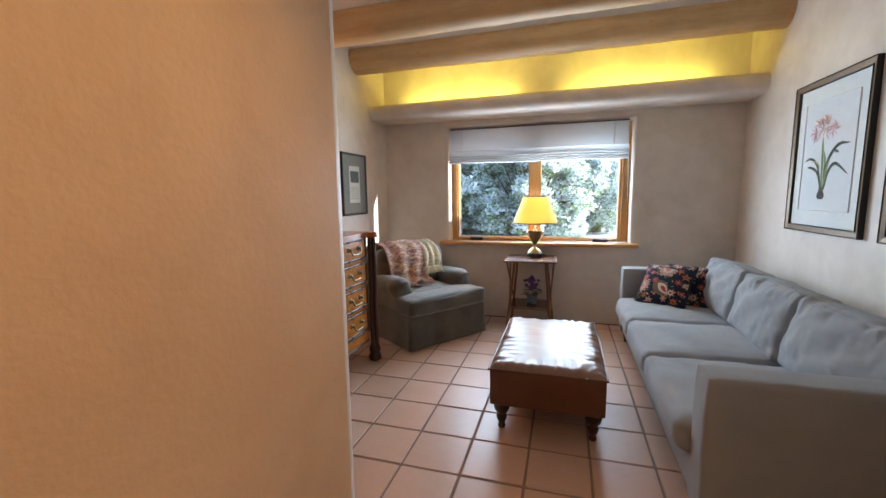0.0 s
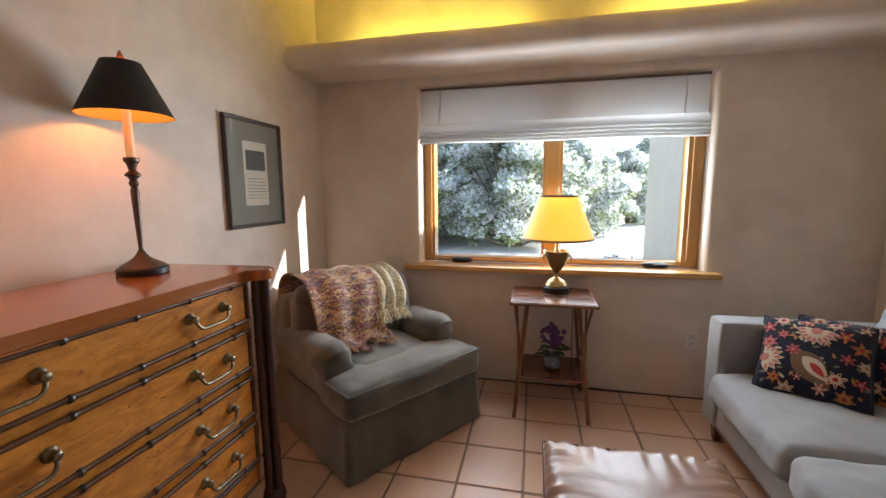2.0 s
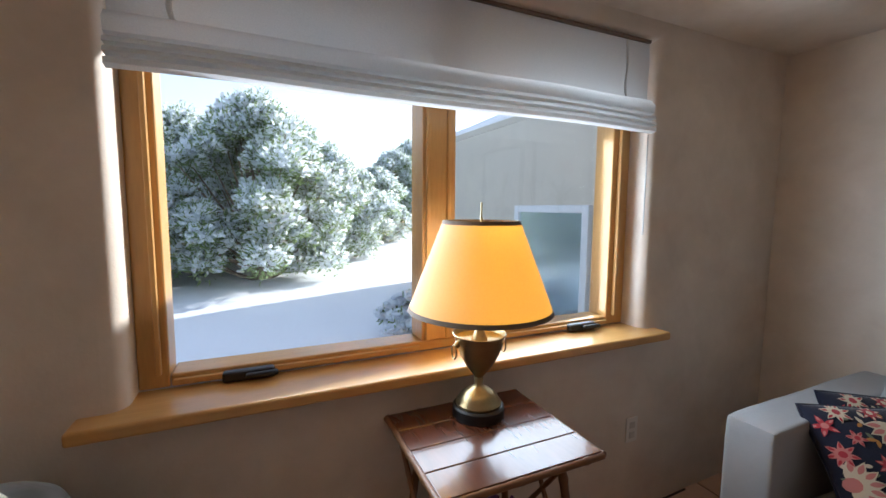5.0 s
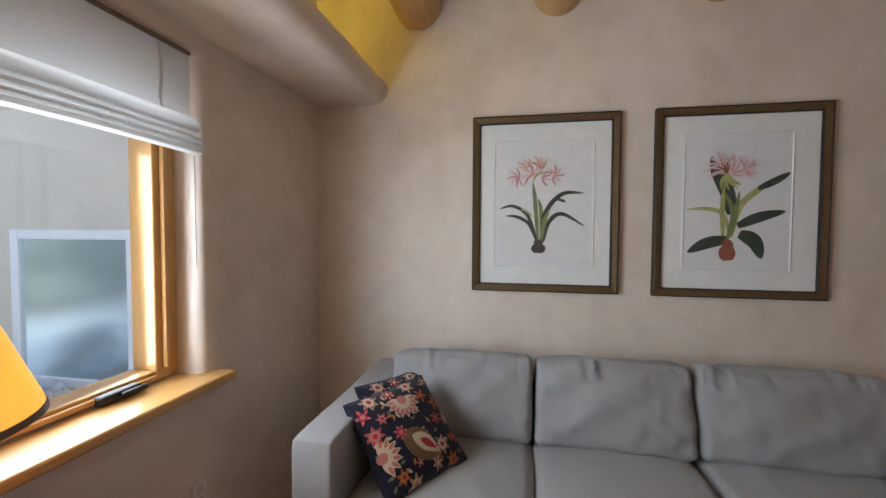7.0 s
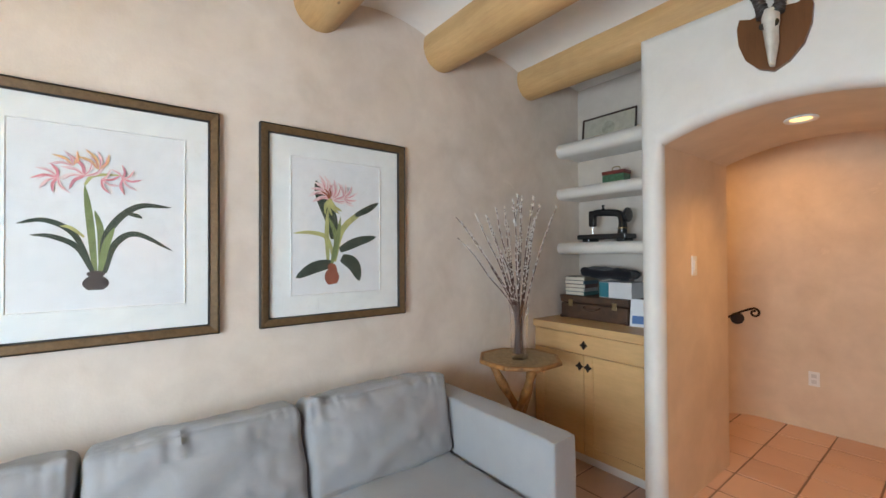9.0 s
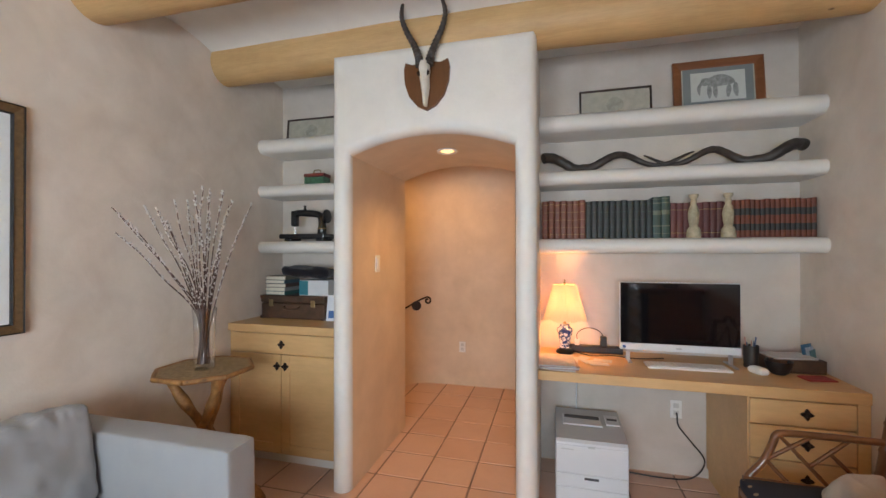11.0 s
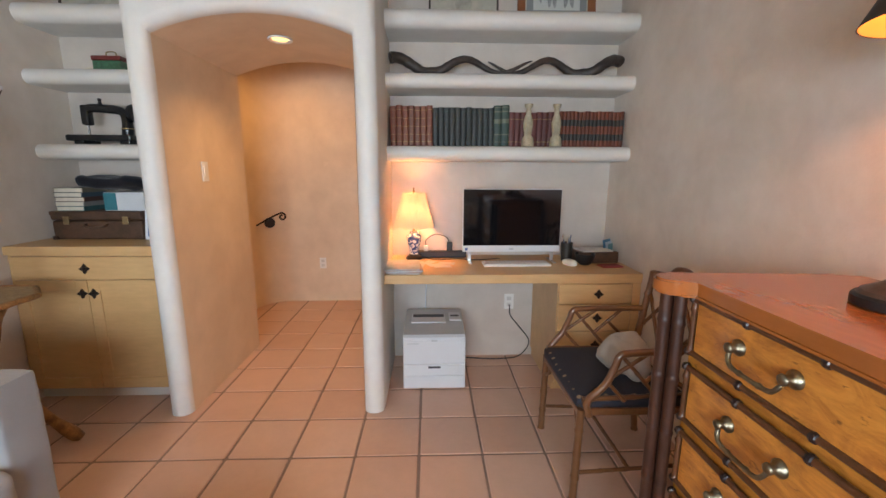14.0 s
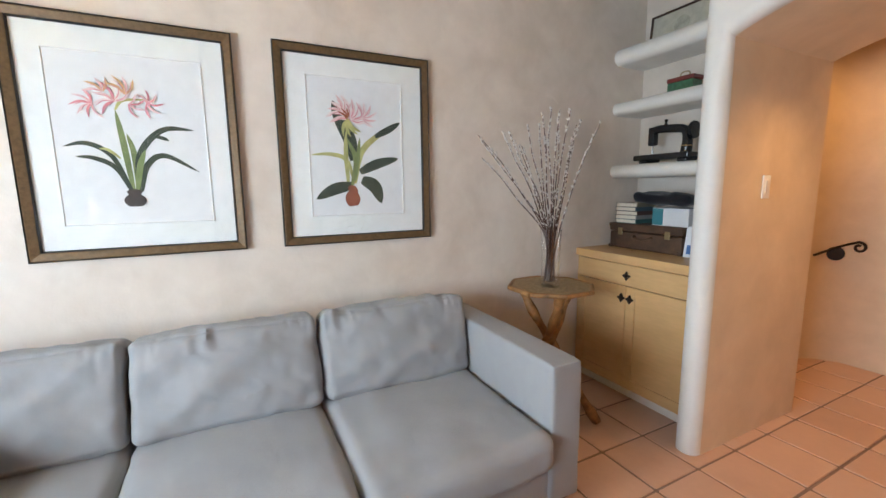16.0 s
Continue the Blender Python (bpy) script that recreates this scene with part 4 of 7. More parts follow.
# ---- chest of drawers ----
def burl(name):
    """Figured yew: warm orange ground, brown clouds along the grain, dark pin knots."""
    m, n, l, p = nodes_of(name)
    v = coords(n, l, (1, 1.0, 2.6))
    a = noise_tex(n, l, v, 7.0, 6, 0.62, 1.6)
    b = noise_tex(n, l, coords(n, l, (1, 3, 22)), 6.0, 4, 0.6, 0.4)
    c = noise_tex(n, l, v, 17.0, 3, 0.5, 2.0)
    col = ramp(n, l, a, [(0.30, (0.27, 0.085, 0.015)), (0.46, (0.50, 0.182, 0.026)), (0.62, (0.70, 0.290, 0.042)), (0.8, (0.76, 0.345, 0.060))])
    col = mix(n, l, 0.30, col, ramp(n, l, b, [(0.35, (0.30, 0.10, 0.018)), (0.65, (0.62, 0.265, 0.046))]))
    col = mix(n, l, ramp(n, l, c, [(0.64, (0, 0, 0)), (0.74, (0.75, 0.75, 0.75))]), col, (0.11, 0.034, 0.010))
    l.new(col, p.inputs["Base Color"])
    p.inputs["Roughness"].default_value, p.inputs["Coat Weight"].default_value = 0.3, 0.3
    bump(n, l, b, 0.08, 0.001, p)
    return m
BURL = burl("honey_burl")
PEWTER = simple("tarnished_brass", (0.24, 0.205, 0.14), 0.38, 1.0, vary=0.3, scale=40)
KNOT = simple("bamboo_knot", (0.022, 0.010, 0.008), 0.35, vary=0.3)
STRIP = simple("brown_bamboo_strip", (0.10, 0.036, 0.012), 0.38, vary=0.4, scale=26)
BURL_TOP = wood("red_brown_top", (0.30, 0.088, 0.017), (0.43, 0.140, 0.028), 0.2, 1, 1.8, coat=0.35, stretch=5)
BAMBOO = simple("dark_bamboo", (0.050, 0.017, 0.008), 0.42, vary=0.35, scale=20)
BRASS = simple("aged_brass", (0.33, 0.26, 0.14), 0.32, 1.0, vary=0.15, scale=30)
def bamboo_strip(bm, a, b, r=0.0085, step=0.145, bump_r=0.0045):
    """A half-round bamboo moulding with swollen knots."""
    a, b = Vector(a), Vector(b)
    n = max(2, int((b - a).length / 0.008))
    pts, rad = [], []
    for k in range(n + 1):
        q = a.lerp(b, k / n)
        s = ((k / n) * (b - a).length) % step
        d = min(s, step - s)
        pts.append(q)
        rad.append(r * 0.82 + bump_r * math.exp(-(d / 0.006) ** 2))
    return add_tube(bm, pts, rad, 8)

def make_chest():
    c = thing("chest_of_drawers", -1.0, 1.31, 0, label="honey burl chest of drawers with dark bamboo mouldings", category="chest")
    FX = 0.220                              # drawer fronts
    part("body", box(-0.27, FX - 0.012, -0.545, 0.545, 0.17, 1.075, 0.004), BURL, c)
    # top board with rounded ears over the corner posts
    def ear(cy, a0, a1):
        return [(0.260 + 0.052 * math.cos(radians(k)), cy + 0.052 * math.sin(radians(k))) for k in range(a0, a1 + 1, 15)]
    out = [(-0.285, -0.565)] + [(-0.20, -0.585)] + ear(-0.565, -105, 100) + [(0.233, -0.50), (0.233, 0.50)] + ear(0.565, -100, 105) + [(-0.20, 0.585), (-0.285, 0.565)]
    bm = add_prism(bmesh.new(), out, 1.072, 1.115)
    bmesh.ops.bevel(bm, geom=[e for e in bm.edges if abs(e.verts[0].co.z - e.verts[1].co.z) < 0.001], offset=0.006, segments=2, affect="EDGES")
    part("top", bm, BURL_TOP, c, "polished red-brown top", smooth=35)
    for sy in (-1, 1):
        for dx, dy in ((0.270, sy * 0.575), (0.245, sy * 0.548), (0.235, sy * 0.590)):
            bm = bmesh.new()
            bamboo_strip(bm, (dx, dy, 0.135), (dx, dy, 1.072), 0.021, 0.17, 0.003)
            part("corner_post", bm, BAMBOO, c, "dark bamboo corner post", smooth=50)
        part("foot", lathe([(0.035, 0.0), (0.052, 0.012), (0.056, 0.035), (0.046, 0.06), (0.040, 0.075), (0.050, 0.09), (0.046, 0.115), (0.036, 0.14)], 18, Matrix.Translation((0.250, sy * 0.572, 0))), BAMBOO, c, "dark turned foot", smooth=45)
        part("rear_leg", box(-0.27, -0.21, sy * 0.545 - 0.03, sy * 0.545 + 0.03, 0, 0.17, 0.004), BURL, c)
    kb = lathe([(0.004, -0.011), (0.0112, -0.006), (0.0128, 0.0), (0.0112, 0.006), (0.004, 0.011)], 10)
    knot_mesh = bpy.data.meshes.new("knot")
    kb.to_mesh(knot_mesh)
    kb.free()
    knot_mesh.materials.append(KNOT)
    for z, h in ((0.988, 0.142), (0.790, 0.146), (0.590, 0.146), (0.388, 0.150)):
        d = part("drawer", box(FX - 0.018, FX + 0.004, -0.505, 0.505, z - h / 2, z + h / 2, 0.004), BURL, c, "honey burl drawer front")
        bm = bmesh.new()
        for zz in (z - h / 2 - 0.004, z + h / 2 + 0.004):
            bamboo_strip(bm, (FX + 0.004, -0.522, zz), (FX + 0.004, 0.522, zz), 0.0100, 0.19, 0.0030)
            for q in range(6):
                ky = -0.522 + 0.19 * q + 0.002
                kob = new("knot", knot_mesh)
                kob.parent = d
                kob.matrix_basis = pose(FX + 0.0045, ky, zz, 90, 0, 0)
        for yy in (-0.516, 0.516):
            bamboo_strip(bm, (FX + 0.004, yy, z - h / 2), (FX + 0.004, yy, z + h / 2), 0.0095, 0.12, 0.004)
        part("moulding", bm, STRIP, d, "brown bamboo beading", smooth=50)
        for y in (-0.272, 0.310):
            bm = bmesh.new()
            for e in (-0.075, 0.075):
                add_lathe(bm, [(0.020, 0.0), (0.020, 0.005), (0.014, 0.010), (0.010, 0.018), (0.013, 0.026), (0.011, 0.031), (0.005, 0.034)], 16, Matrix.Translation((FX + 0.004, y + e, z + 0.012)) @ pose(0, 0, 0, 0, 90, 0))
            add_tube(bm, smooth_path([(FX + 0.026, y - 0.075, z + 0.010), (FX + 0.034, y - 0.068, z - 0.012), (FX + 0.036, y - 0.05, z - 0.026), (FX + 0.036, y, z - 0.028), (FX + 0.036, y + 0.05, z - 0.026), (FX + 0.034, y + 0.068, z - 0.012), (FX + 0.026, y + 0.075, z + 0.010)], 4), 0.0056, 8)
            for e in (-0.028, 0.028):
                add_lathe(bm, [(0.0045, -0.008), (0.0078, 0.0), (0.0045, 0.008)], 10, Matrix.Translation((FX + 0.036, y + e, z - 0.0275)) @ pose(0, 0, 0, 90, 0, 0))
            part("handle", bm, PEWTER, d, "aged brass bail handle", smooth=50)
    part("apron", box(FX - 0.02, FX, -0.505, 0.505, 0.20, 0.285, 0.004), BURL, c)
    bm = bmesh.new()
    bamboo_strip(bm, (FX + 0.002, -0.52, 0.196), (FX + 0.002, 0.52, 0.196), 0.009, 0.19, 0.003)
    bamboo_strip(bm, (FX + 0.002, -0.52, 0.29), (FX + 0.002, 0.52, 0.29), 0.0100, 0.19, 0.0035)
    part("moulding", bm, BAMBOO, c, smooth=50)
    return c
make_chest()

# ---- pair of buffet lamps ----
BLACKSHADE = simple("black_paper_shade", (0.010, 0.010, 0.011), 0.6, vary=0.1)
# lining and candle sleeve: part of the bulb's light is added as emission
GOLDLINE = glow("gold_lining_glow", (1.0, 0.36, 0.04), 0.15, (0.32, 0.125, 0.022))
BRONZE = simple("dark_bronze", (0.13, 0.095, 0.075), 0.38, 0.75, vary=0.3, scale=25)
CANDLE = glow("candle_sleeve_glow", (1.0, 0.50, 0.18), 0.12, (0.80, 0.66, 0.45))
COPPER = simple("copper", (0.50, 0.20, 0.09), 0.3, 1.0)
def make_buffet_lamp(x, y):
    l = thing("table_lamp", x, y, 1.115, label="bronze candlestick lamp with a black shade, lit", category="lamp", group="lamps on the chest")
    part("base", lathe([(0.081, 0.0), (0.085, 0.004), (0.085, 0.022), (0.080, 0.028)], 36), BLACK, l, "black round base", smooth=35)
    part("stem", lathe([(0.0775, 0.028), (0.0720, 0.036), (0.0456, 0.05), (0.0258, 0.064), (0.014, 0.0817), (0.0084, 0.0923), (0.0076, 0.1012), (0.009, 0.1313), (0.0118, 0.2286), (0.0142, 0.3127), (0.0125, 0.3189), (0.0104, 0.326), (0.0153, 0.3348), (0.0164, 0.3419), (0.012, 0.3507), (0.0142, 0.3596), (0.0251, 0.3684), (0.0262, 0.3737), (0.0164, 0.3826), (0.012, 0.3879), (0.0142, 0.3985), (0.0185, 0.4127), (0.0251, 0.4198), (0.0251, 0.4339), (0.0109, 0.4357)], 16), BRONZE, l, "fluted bronze stem", smooth=25)
    part("candle_sleeve", lathe([(0.0145, 0.430), (0.0145, 0.62), (0.010, 0.624)], 16), CANDLE, l, "cream candle sleeve", smooth=40)
    sh = part("shade", lathe([(0.150, 0.582), (0.062, 0.768), (0.0605, 0.768), (0.1485, 0.582)], 48, cap=False), BLACKSHADE, l, "black cone shade", smooth=60)
    part("lining", lathe([(0.1475, 0.583), (0.0595, 0.767)], 48, cap=False), GOLDLINE, sh, "gold lining, bulb light added as a faint glow", smooth=60)
    part("finial", lathe([(0.004, 0.762), (0.011, 0.771), (0.006, 0.777), (0.012, 0.785), (0.008, 0.796), (0.003, 0.808)], 12), COPPER, l, "copper finial", smooth=50)
    bm = bmesh.new()
    for k in range(3):
        a = k * 2.094
        add_tube(bm, [(0, 0, 0.762), (0.060 * math.cos(a), 0.060 * math.sin(a), 0.766)], 0.0016, 5)
    part("spider", bm, BRASS, l)
    part("cord", tube(smooth_path([(-0.09, 0.03, 0.006), (-0.14, 0.06, 0.02), (-0.19, 0.075, 0.01), (-0.215, 0.06, -0.05)], 5), 0.003, 6), BLACK, l, "dark lamp cord")
    lamp_light("buffet_bulb", x, y, 1.115 + 0.66, 2.0, (1.0, 0.36, 0.09), 0.02)
    return l
make_buffet_lamp(-1.115, 1.695)
make_buffet_lamp(-1.065, 1.032)

# ---- bamboo side table at the window ----
MAHOG = wood("dark_mahogany", (0.055, 0.018, 0.010), (0.13, 0.045, 0.024), 0.22, 1, 2.0, coat=0.4, stretch=7)
SCORCH = wood("scorched_bamboo", (0.07, 0.028, 0.012), (0.25, 0.12, 0.05), 0.4, 2, 3.0, stretch=2)
def knotted(bm, a, b, r):
    a, b = Vector(a), Vector(b)
    pts, rad = [], []
    n = 40
    for k in range(n + 1):
        f = k / n
        s = (f * (b - a).length) % 0.11
        pts.append(a.lerp(b, f))
        rad.append(r * (1 + 0.22 * math.exp(-(min(s, 0.11 - s) / 0.007) ** 2)))
    return add_tube(bm, pts, rad, 10)
def make_side_table():
    t = thing("side_table", 0.472, 3.135, 0, label="dark wooden side table with splayed bamboo legs and a lower shelf", category="table")
    for k in range(4):
        y0 = -0.215 + k * 0.1095
        part("plank", box(-0.25, 0.25, y0, y0 + 0.108, 0.722, 0.745, 0.003), MAHOG, t)
    bm = bmesh.new()
    for a, b in (((-0.25, -0.217, 0.732), (0.25, -0.217, 0.732)), ((-0.25, 0.225, 0.732), (0.25, 0.225, 0.732)), ((-0.252, -0.217, 0.732), (-0.252, 0.225, 0.732)), ((0.252, -0.217, 0.732), (0.252, 0.225, 0.732))):
        knotted(bm, a, b, 0.010)
    part("edge", bm, SCORCH, t, "bamboo edge strip", smooth=50)
    for sx in (-1, 1):
        for sy in (-1, 1):
            bm = bmesh.new()
            knotted(bm, (sx * 0.225, sy * 0.225 - 0.01, 0.0), (sx * 0.155, sy * 0.15, 0.722), 0.0125)
            part("leg", bm, SCORCH, t, "scorched bamboo leg", smooth=50)
        bm = bmesh.new()
        knotted(bm, (sx * 0.198, -0.17, 0.26), (sx * 0.235, 0.15, 0.715), 0.008)
        knotted(bm, (sx * 0.198, 0.17, 0.26), (sx * 0.235, -0.15, 0.715), 0.008)
        part("brace", bm, SCORCH, t, smooth=50)
    part("shelf", box(-0.205, 0.205, -0.185, 0.185, 0.236, 0.252, 0.003), MAHOG, t, "dark lower shelf")
    bm = bmesh.new()
    for a, b in (((-0.21, -0.19, 0.244), (0.21, -0.19, 0.244)), ((-0.21, 0.19, 0.244), (0.21, 0.19, 0.244)), ((-0.21, -0.19, 0.244), (-0.21, 0.19, 0.244)), ((0.21, -0.19, 0.244), (0.21, 0.19, 0.244))):
        knotted(bm, a, b, 0.008)
    part("shelf_edge", bm, SCORCH, t, smooth=50)
    return t
make_side_table()

def lit_paper(name, face, through_it, trans):
    """Paper shade: a pale face, amber light through it."""
    m, n, l, p = nodes_of(name)
    g = noise_tex(n, l, coords(n, l), 160, 3)
    l.new(ramp(n, l, g, [(0.3, tuple(k * 0.93 for k in face)), (0.7, face)]), p.inputs["Base Color"])
    p.inputs["Roughness"].default_value = 0.85
    t, s = n.new("ShaderNodeBsdfTranslucent"), n.new("ShaderNodeMixShader")
    t.inputs[0].default_value = (*through_it, 1)
    s.inputs[0].default_value = trans
    l.new(p.outputs[0], s.inputs[1]), l.new(t.outputs[0], s.inputs[2])
    l.new(s.outputs[0], n["Material Output"].inputs[0])
    return m
LAMPSHADE = lit_paper("amber_shade", (0.80, 0.60, 0.36), (0.86, 0.43, 0.045), 0.46)
TRIM = fabric("grey_shade_trim", (0.16, 0.12, 0.09), 600)
def make_urn_lamp():
    l = thing("table_lamp", 0.50, 3.245, 0.745, label="brass urn table lamp with an amber shade, lit", category="lamp")
    part("base", lathe([(0.084, 0.0), (0.086, 0.006), (0.086, 0.034), (0.080, 0.040)], 36), BLACK, l, "black wooden plinth", smooth=35)
    part("pedestal", lathe([(0.074, 0.040), (0.076, 0.048), (0.066, 0.060), (0.062, 0.070), (0.044, 0.084), (0.022, 0.096), (0.014, 0.108), (0.016, 0.126), (0.014, 0.132)], 32), BRASS, l, smooth=45)
    part("urn", lathe([(0.014, 0.130), (0.022, 0.142), (0.040, 0.165), (0.060, 0.198), (0.075, 0.235), (0.083, 0.268), (0.088, 0.276), (0.086, 0.279), (0.080, 0.262), (0.030, 0.255)], 36), BRASS, l, "brass urn", smooth=50)
    for s in (-1, 1):
        bm = bmesh.new()
        ring = [(s * 0.086 + s * 0.006, 0.016 * math.cos(a), 0.225 + 0.022 * math.sin(a)) for a in [k * math.pi / 8 for k in range(17)]]
        add_tube(bm, ring, 0.0028, 6)
        add_lathe(bm, [(0.010, -0.004), (0.012, 0.0), (0.006, 0.010)], 10, Matrix.Translation((s * 0.080, 0, 0.248)) @ pose(0, 0, 0, 0, s * 90, 0))
        part("ring_handle", bm, BRASS, l, "small brass ring handle", smooth=50)
    part("neck", lathe([(0.028, 0.254), (0.018, 0.28), (0.010, 0.30), (0.010, 0.36)], 14), BRASS, l, smooth=45)
    sh = part("shade", lathe([(0.233, 0.358), (0.123, 0.643)], 56, cap=False), LAMPSHADE, l, "amber paper cone shade", smooth=60)
    for r0, r1, z0, z1 in ((0.2345, 0.2295, 0.356, 0.369), (0.127, 0.1235, 0.633, 0.645)):
        part("trim", lathe([(r0, z0), (r1, z1), (r1 - 0.003, z1), (r0 - 0.003, z0)], 56, cap=False), TRIM, sh, "grey braid trim")
    part("harp", tube(smooth_path([(0.03, 0, 0.35), (0.055, 0, 0.45), (0.04, 0, 0.60), (0, 0, 0.636), (-0.04, 0, 0.60), (-0.055, 0, 0.45), (-0.03, 0, 0.35)], 5), 0.002, 6), BRASS, l)
    part("finial", lathe([(0.003, 0.632), (0.006, 0.65), (0.003, 0.66), (0.0035, 0.70), (0.001, 0.705)], 10), BRASS, l, smooth=50)
    part("bulb", lathe([(0.012, 0.37), (0.03, 0.41), (0.034, 0.44), (0.022, 0.47), (0.004, 0.48)], 16), glow("lamp_bulb", (1.0, 0.55, 0.18), 9), l, smooth=60)
    lamp_light("urn_lamp_bulb", 0.50, 3.245, 0.745 + 0.44, 2.2, (1.0, 0.58, 0.18), 0.035)
    part("cord", tube(smooth_path([(0.06, 0.06, 0.005), (0.10, 0.10, 0.004), (0.125, 0.13, -0.05), (0.13, 0.13, -0.45), (0.16, 0.125, -0.70), (0.30, 0.12, -0.738), (0.70, 0.125, -0.738)], 6), 0.003, 6), simple("brown_cord", (0.06, 0.035, 0.02), 0.6), l, "thin brown lamp cord")
    return l
make_urn_lamp()

def make_flower_pot():
    p = thing("potted_flowers", 0.485, 3.13, 0.252, label="small glazed pot of purple flowers on the lower shelf", category="plant")
    part("pot", lathe([(0.035, 0.0), (0.05, 0.01), (0.058, 0.05), (0.05, 0.085), (0.053, 0.092), (0.046, 0.092), (0.04, 0.07)], 20), simple("blue_white_glaze", (0.20, 0.24, 0.30), 0.15, vary=0.7, scale=35), p, smooth=50)
    rnd = random.Random(4)
    bm, bf = bmesh.new(), bmesh.new()
    for k in range(26):
        a, t = rnd.uniform(0, 6.28), rnd.uniform(0.02, 0.075)
        z = 0.10 + rnd.uniform(0, 0.08)
        patch(bm, leaf_outline(0, 0, 0.06, 0.02, a), lambda x, y, h: (x + t * math.cos(a), y + t * math.sin(a), z - 2.5 * (x * x + y * y) + h), 0.0)
    for k in range(34):
        a, t = rnd.uniform(0, 6.28), rnd.uniform(0.0, 0.085)
        c = Vector((t * math.cos(a), t * math.sin(a), 0.17 + rnd.uniform(0, 0.11)))
        for j in range(5):
            b = j * 1.2566 + rnd.uniform(-.2, .2)
            patch(bf, leaf_outline(0, 0, 0.020, 0.009, b), lambda x, y, h: (c.x + x, c.y + y * 0.6, c.z + y * 0.8 + h), 0.0)
    tagged(part("leaves", bm, simple("dark_leaf", (0.035, 0.07, 0.03), 0.6, vary=0.3), p), kind="stuff")
    tagged(part("flowers", bf, simple("purple_petals", (0.13, 0.055, 0.20), 0.7, vary=0.3), p), kind="stuff")
    return p
make_flower_pot()

# ---- built-in desk and cabinet ----
def cross_pull(bm, x, y, z, r=0.030):
    for k in range(4):
        a = k * math.pi / 2
        o = leaf_outline(0, 0, r, r * 0.36, a, 0, 6)
        add_prism(bm, [(u, v) for u, v in o], 0, 0.007, Matrix.Translation((x, y, z)) @ pose(0, 0, 0, -90, 0, 0) @ Matrix.Diagonal((1, 1, 1, 1)))
    add_lathe(bm, [(0.009, 0.0), (0.009, 0.012), (0.004, 0.016)], 10, Matrix.Translation((x, y, z)) @ pose(0, 0, 0, -90, 0, 0))
    return bm
def flip_pull(x, y, z, r=0.030):
    return cross_pull(bmesh.new(), x, y, z, r)

DFY = -0.530
def make_desk():
    d = thing("built_in_desk", 0, 0, 0, label="built-in maple desk with a drawer pedestal, in the plaster niche", category="desk")
    part("desktop", box(XL0 - 0.005, AR - 0.115, YB + 0.002, DFY, 0.742, 0.798, 0.004), MAPLE, d)
    part("pedestal", box(XL0 - 0.005, -0.838, YB + 0.002, DFY - 0.02, 0.07, 0.742, 0.002), MAPLE, d)
    part("toe_kick", box(XL0 - 0.005, -0.85, YB + 0.002, DFY - 0.09, 0.0, 0.07), MAPLE, d)
    part("stile", box(-1.345, -1.292, DFY - 0.021, DFY - 0.002, 0.07, 0.742, 0.002), MAPLE, d)
    for z0, z1 in ((0.612, 0.735), (0.438, 0.605), (0.262, 0.431), (0.085, 0.255)):
        r = part("drawer", box(-1.288, -0.842, DFY - 0.021, DFY, z0, z1, 0.003), MAPLE, d)
        part("pull", flip_pull(-1.085, DFY, (z0 + z1) / 2), IRON, r, "black iron cross pull")
    return d
make_desk()

def make_cabinet():
    c = thing("built_in_cabinet", 0, 0, 0, label="built-in maple cabinet with a drawer and two doors, under the shelves", category="cabinet")
    x0, x1 = AL + 0.116, XR0 + 0.004
    part("counter", box(x0, x1, YB + 0.002, DFY, 0.925, 0.976, 0.004), MAPLE, c)
    part("body", box(x0, x1, YB + 0.002, DFY - 0.025, 0.085, 0.925, 0.002), MAPLE, c)
    part("toe_kick", box(x0, x1, YB + 0.002, DFY - 0.085, 0.0, 0.085), WHITE_PLASTIC, c, "white toe kick")
    mid = 1.935
    r = part("drawer", box(x0 + 0.008, x1 - 0.03, DFY - 0.026, DFY - 0.004, 0.785, 0.915, 0.003), MAPLE, c)
    part("pull", flip_pull(mid, DFY - 0.004, 0.845), IRON, r, "black iron cross pull")
    for a, b, px in ((x0 + 0.008, mid - 0.002, mid - 0.032), (mid + 0.002, x1 - 0.03, mid + 0.032)):
        bm = bmesh.new()
        add_box(bm, a, b, DFY - 0.026, DFY - 0.012, 0.10, 0.775)
        dr = part("door", bm, MAPLE, c, "framed maple door")
        for u0, u1, w0, w1 in ((a, a + 0.065, 0.10, 0.775), (b - 0.065, b, 0.10, 0.775), (a + 0.065, b - 0.065, 0.10, 0.165), (a + 0.065, b - 0.065, 0.71, 0.775)):
            part("door_frame", box(u0, u1, DFY - 0.014, DFY - 0.003, w0, w1, 0.0015, 1), MAPLE, dr)
        part("pull", flip_pull(px, DFY - 0.003, 0.697), IRON, dr, "black iron cross pull")
    return c
make_cabinet()

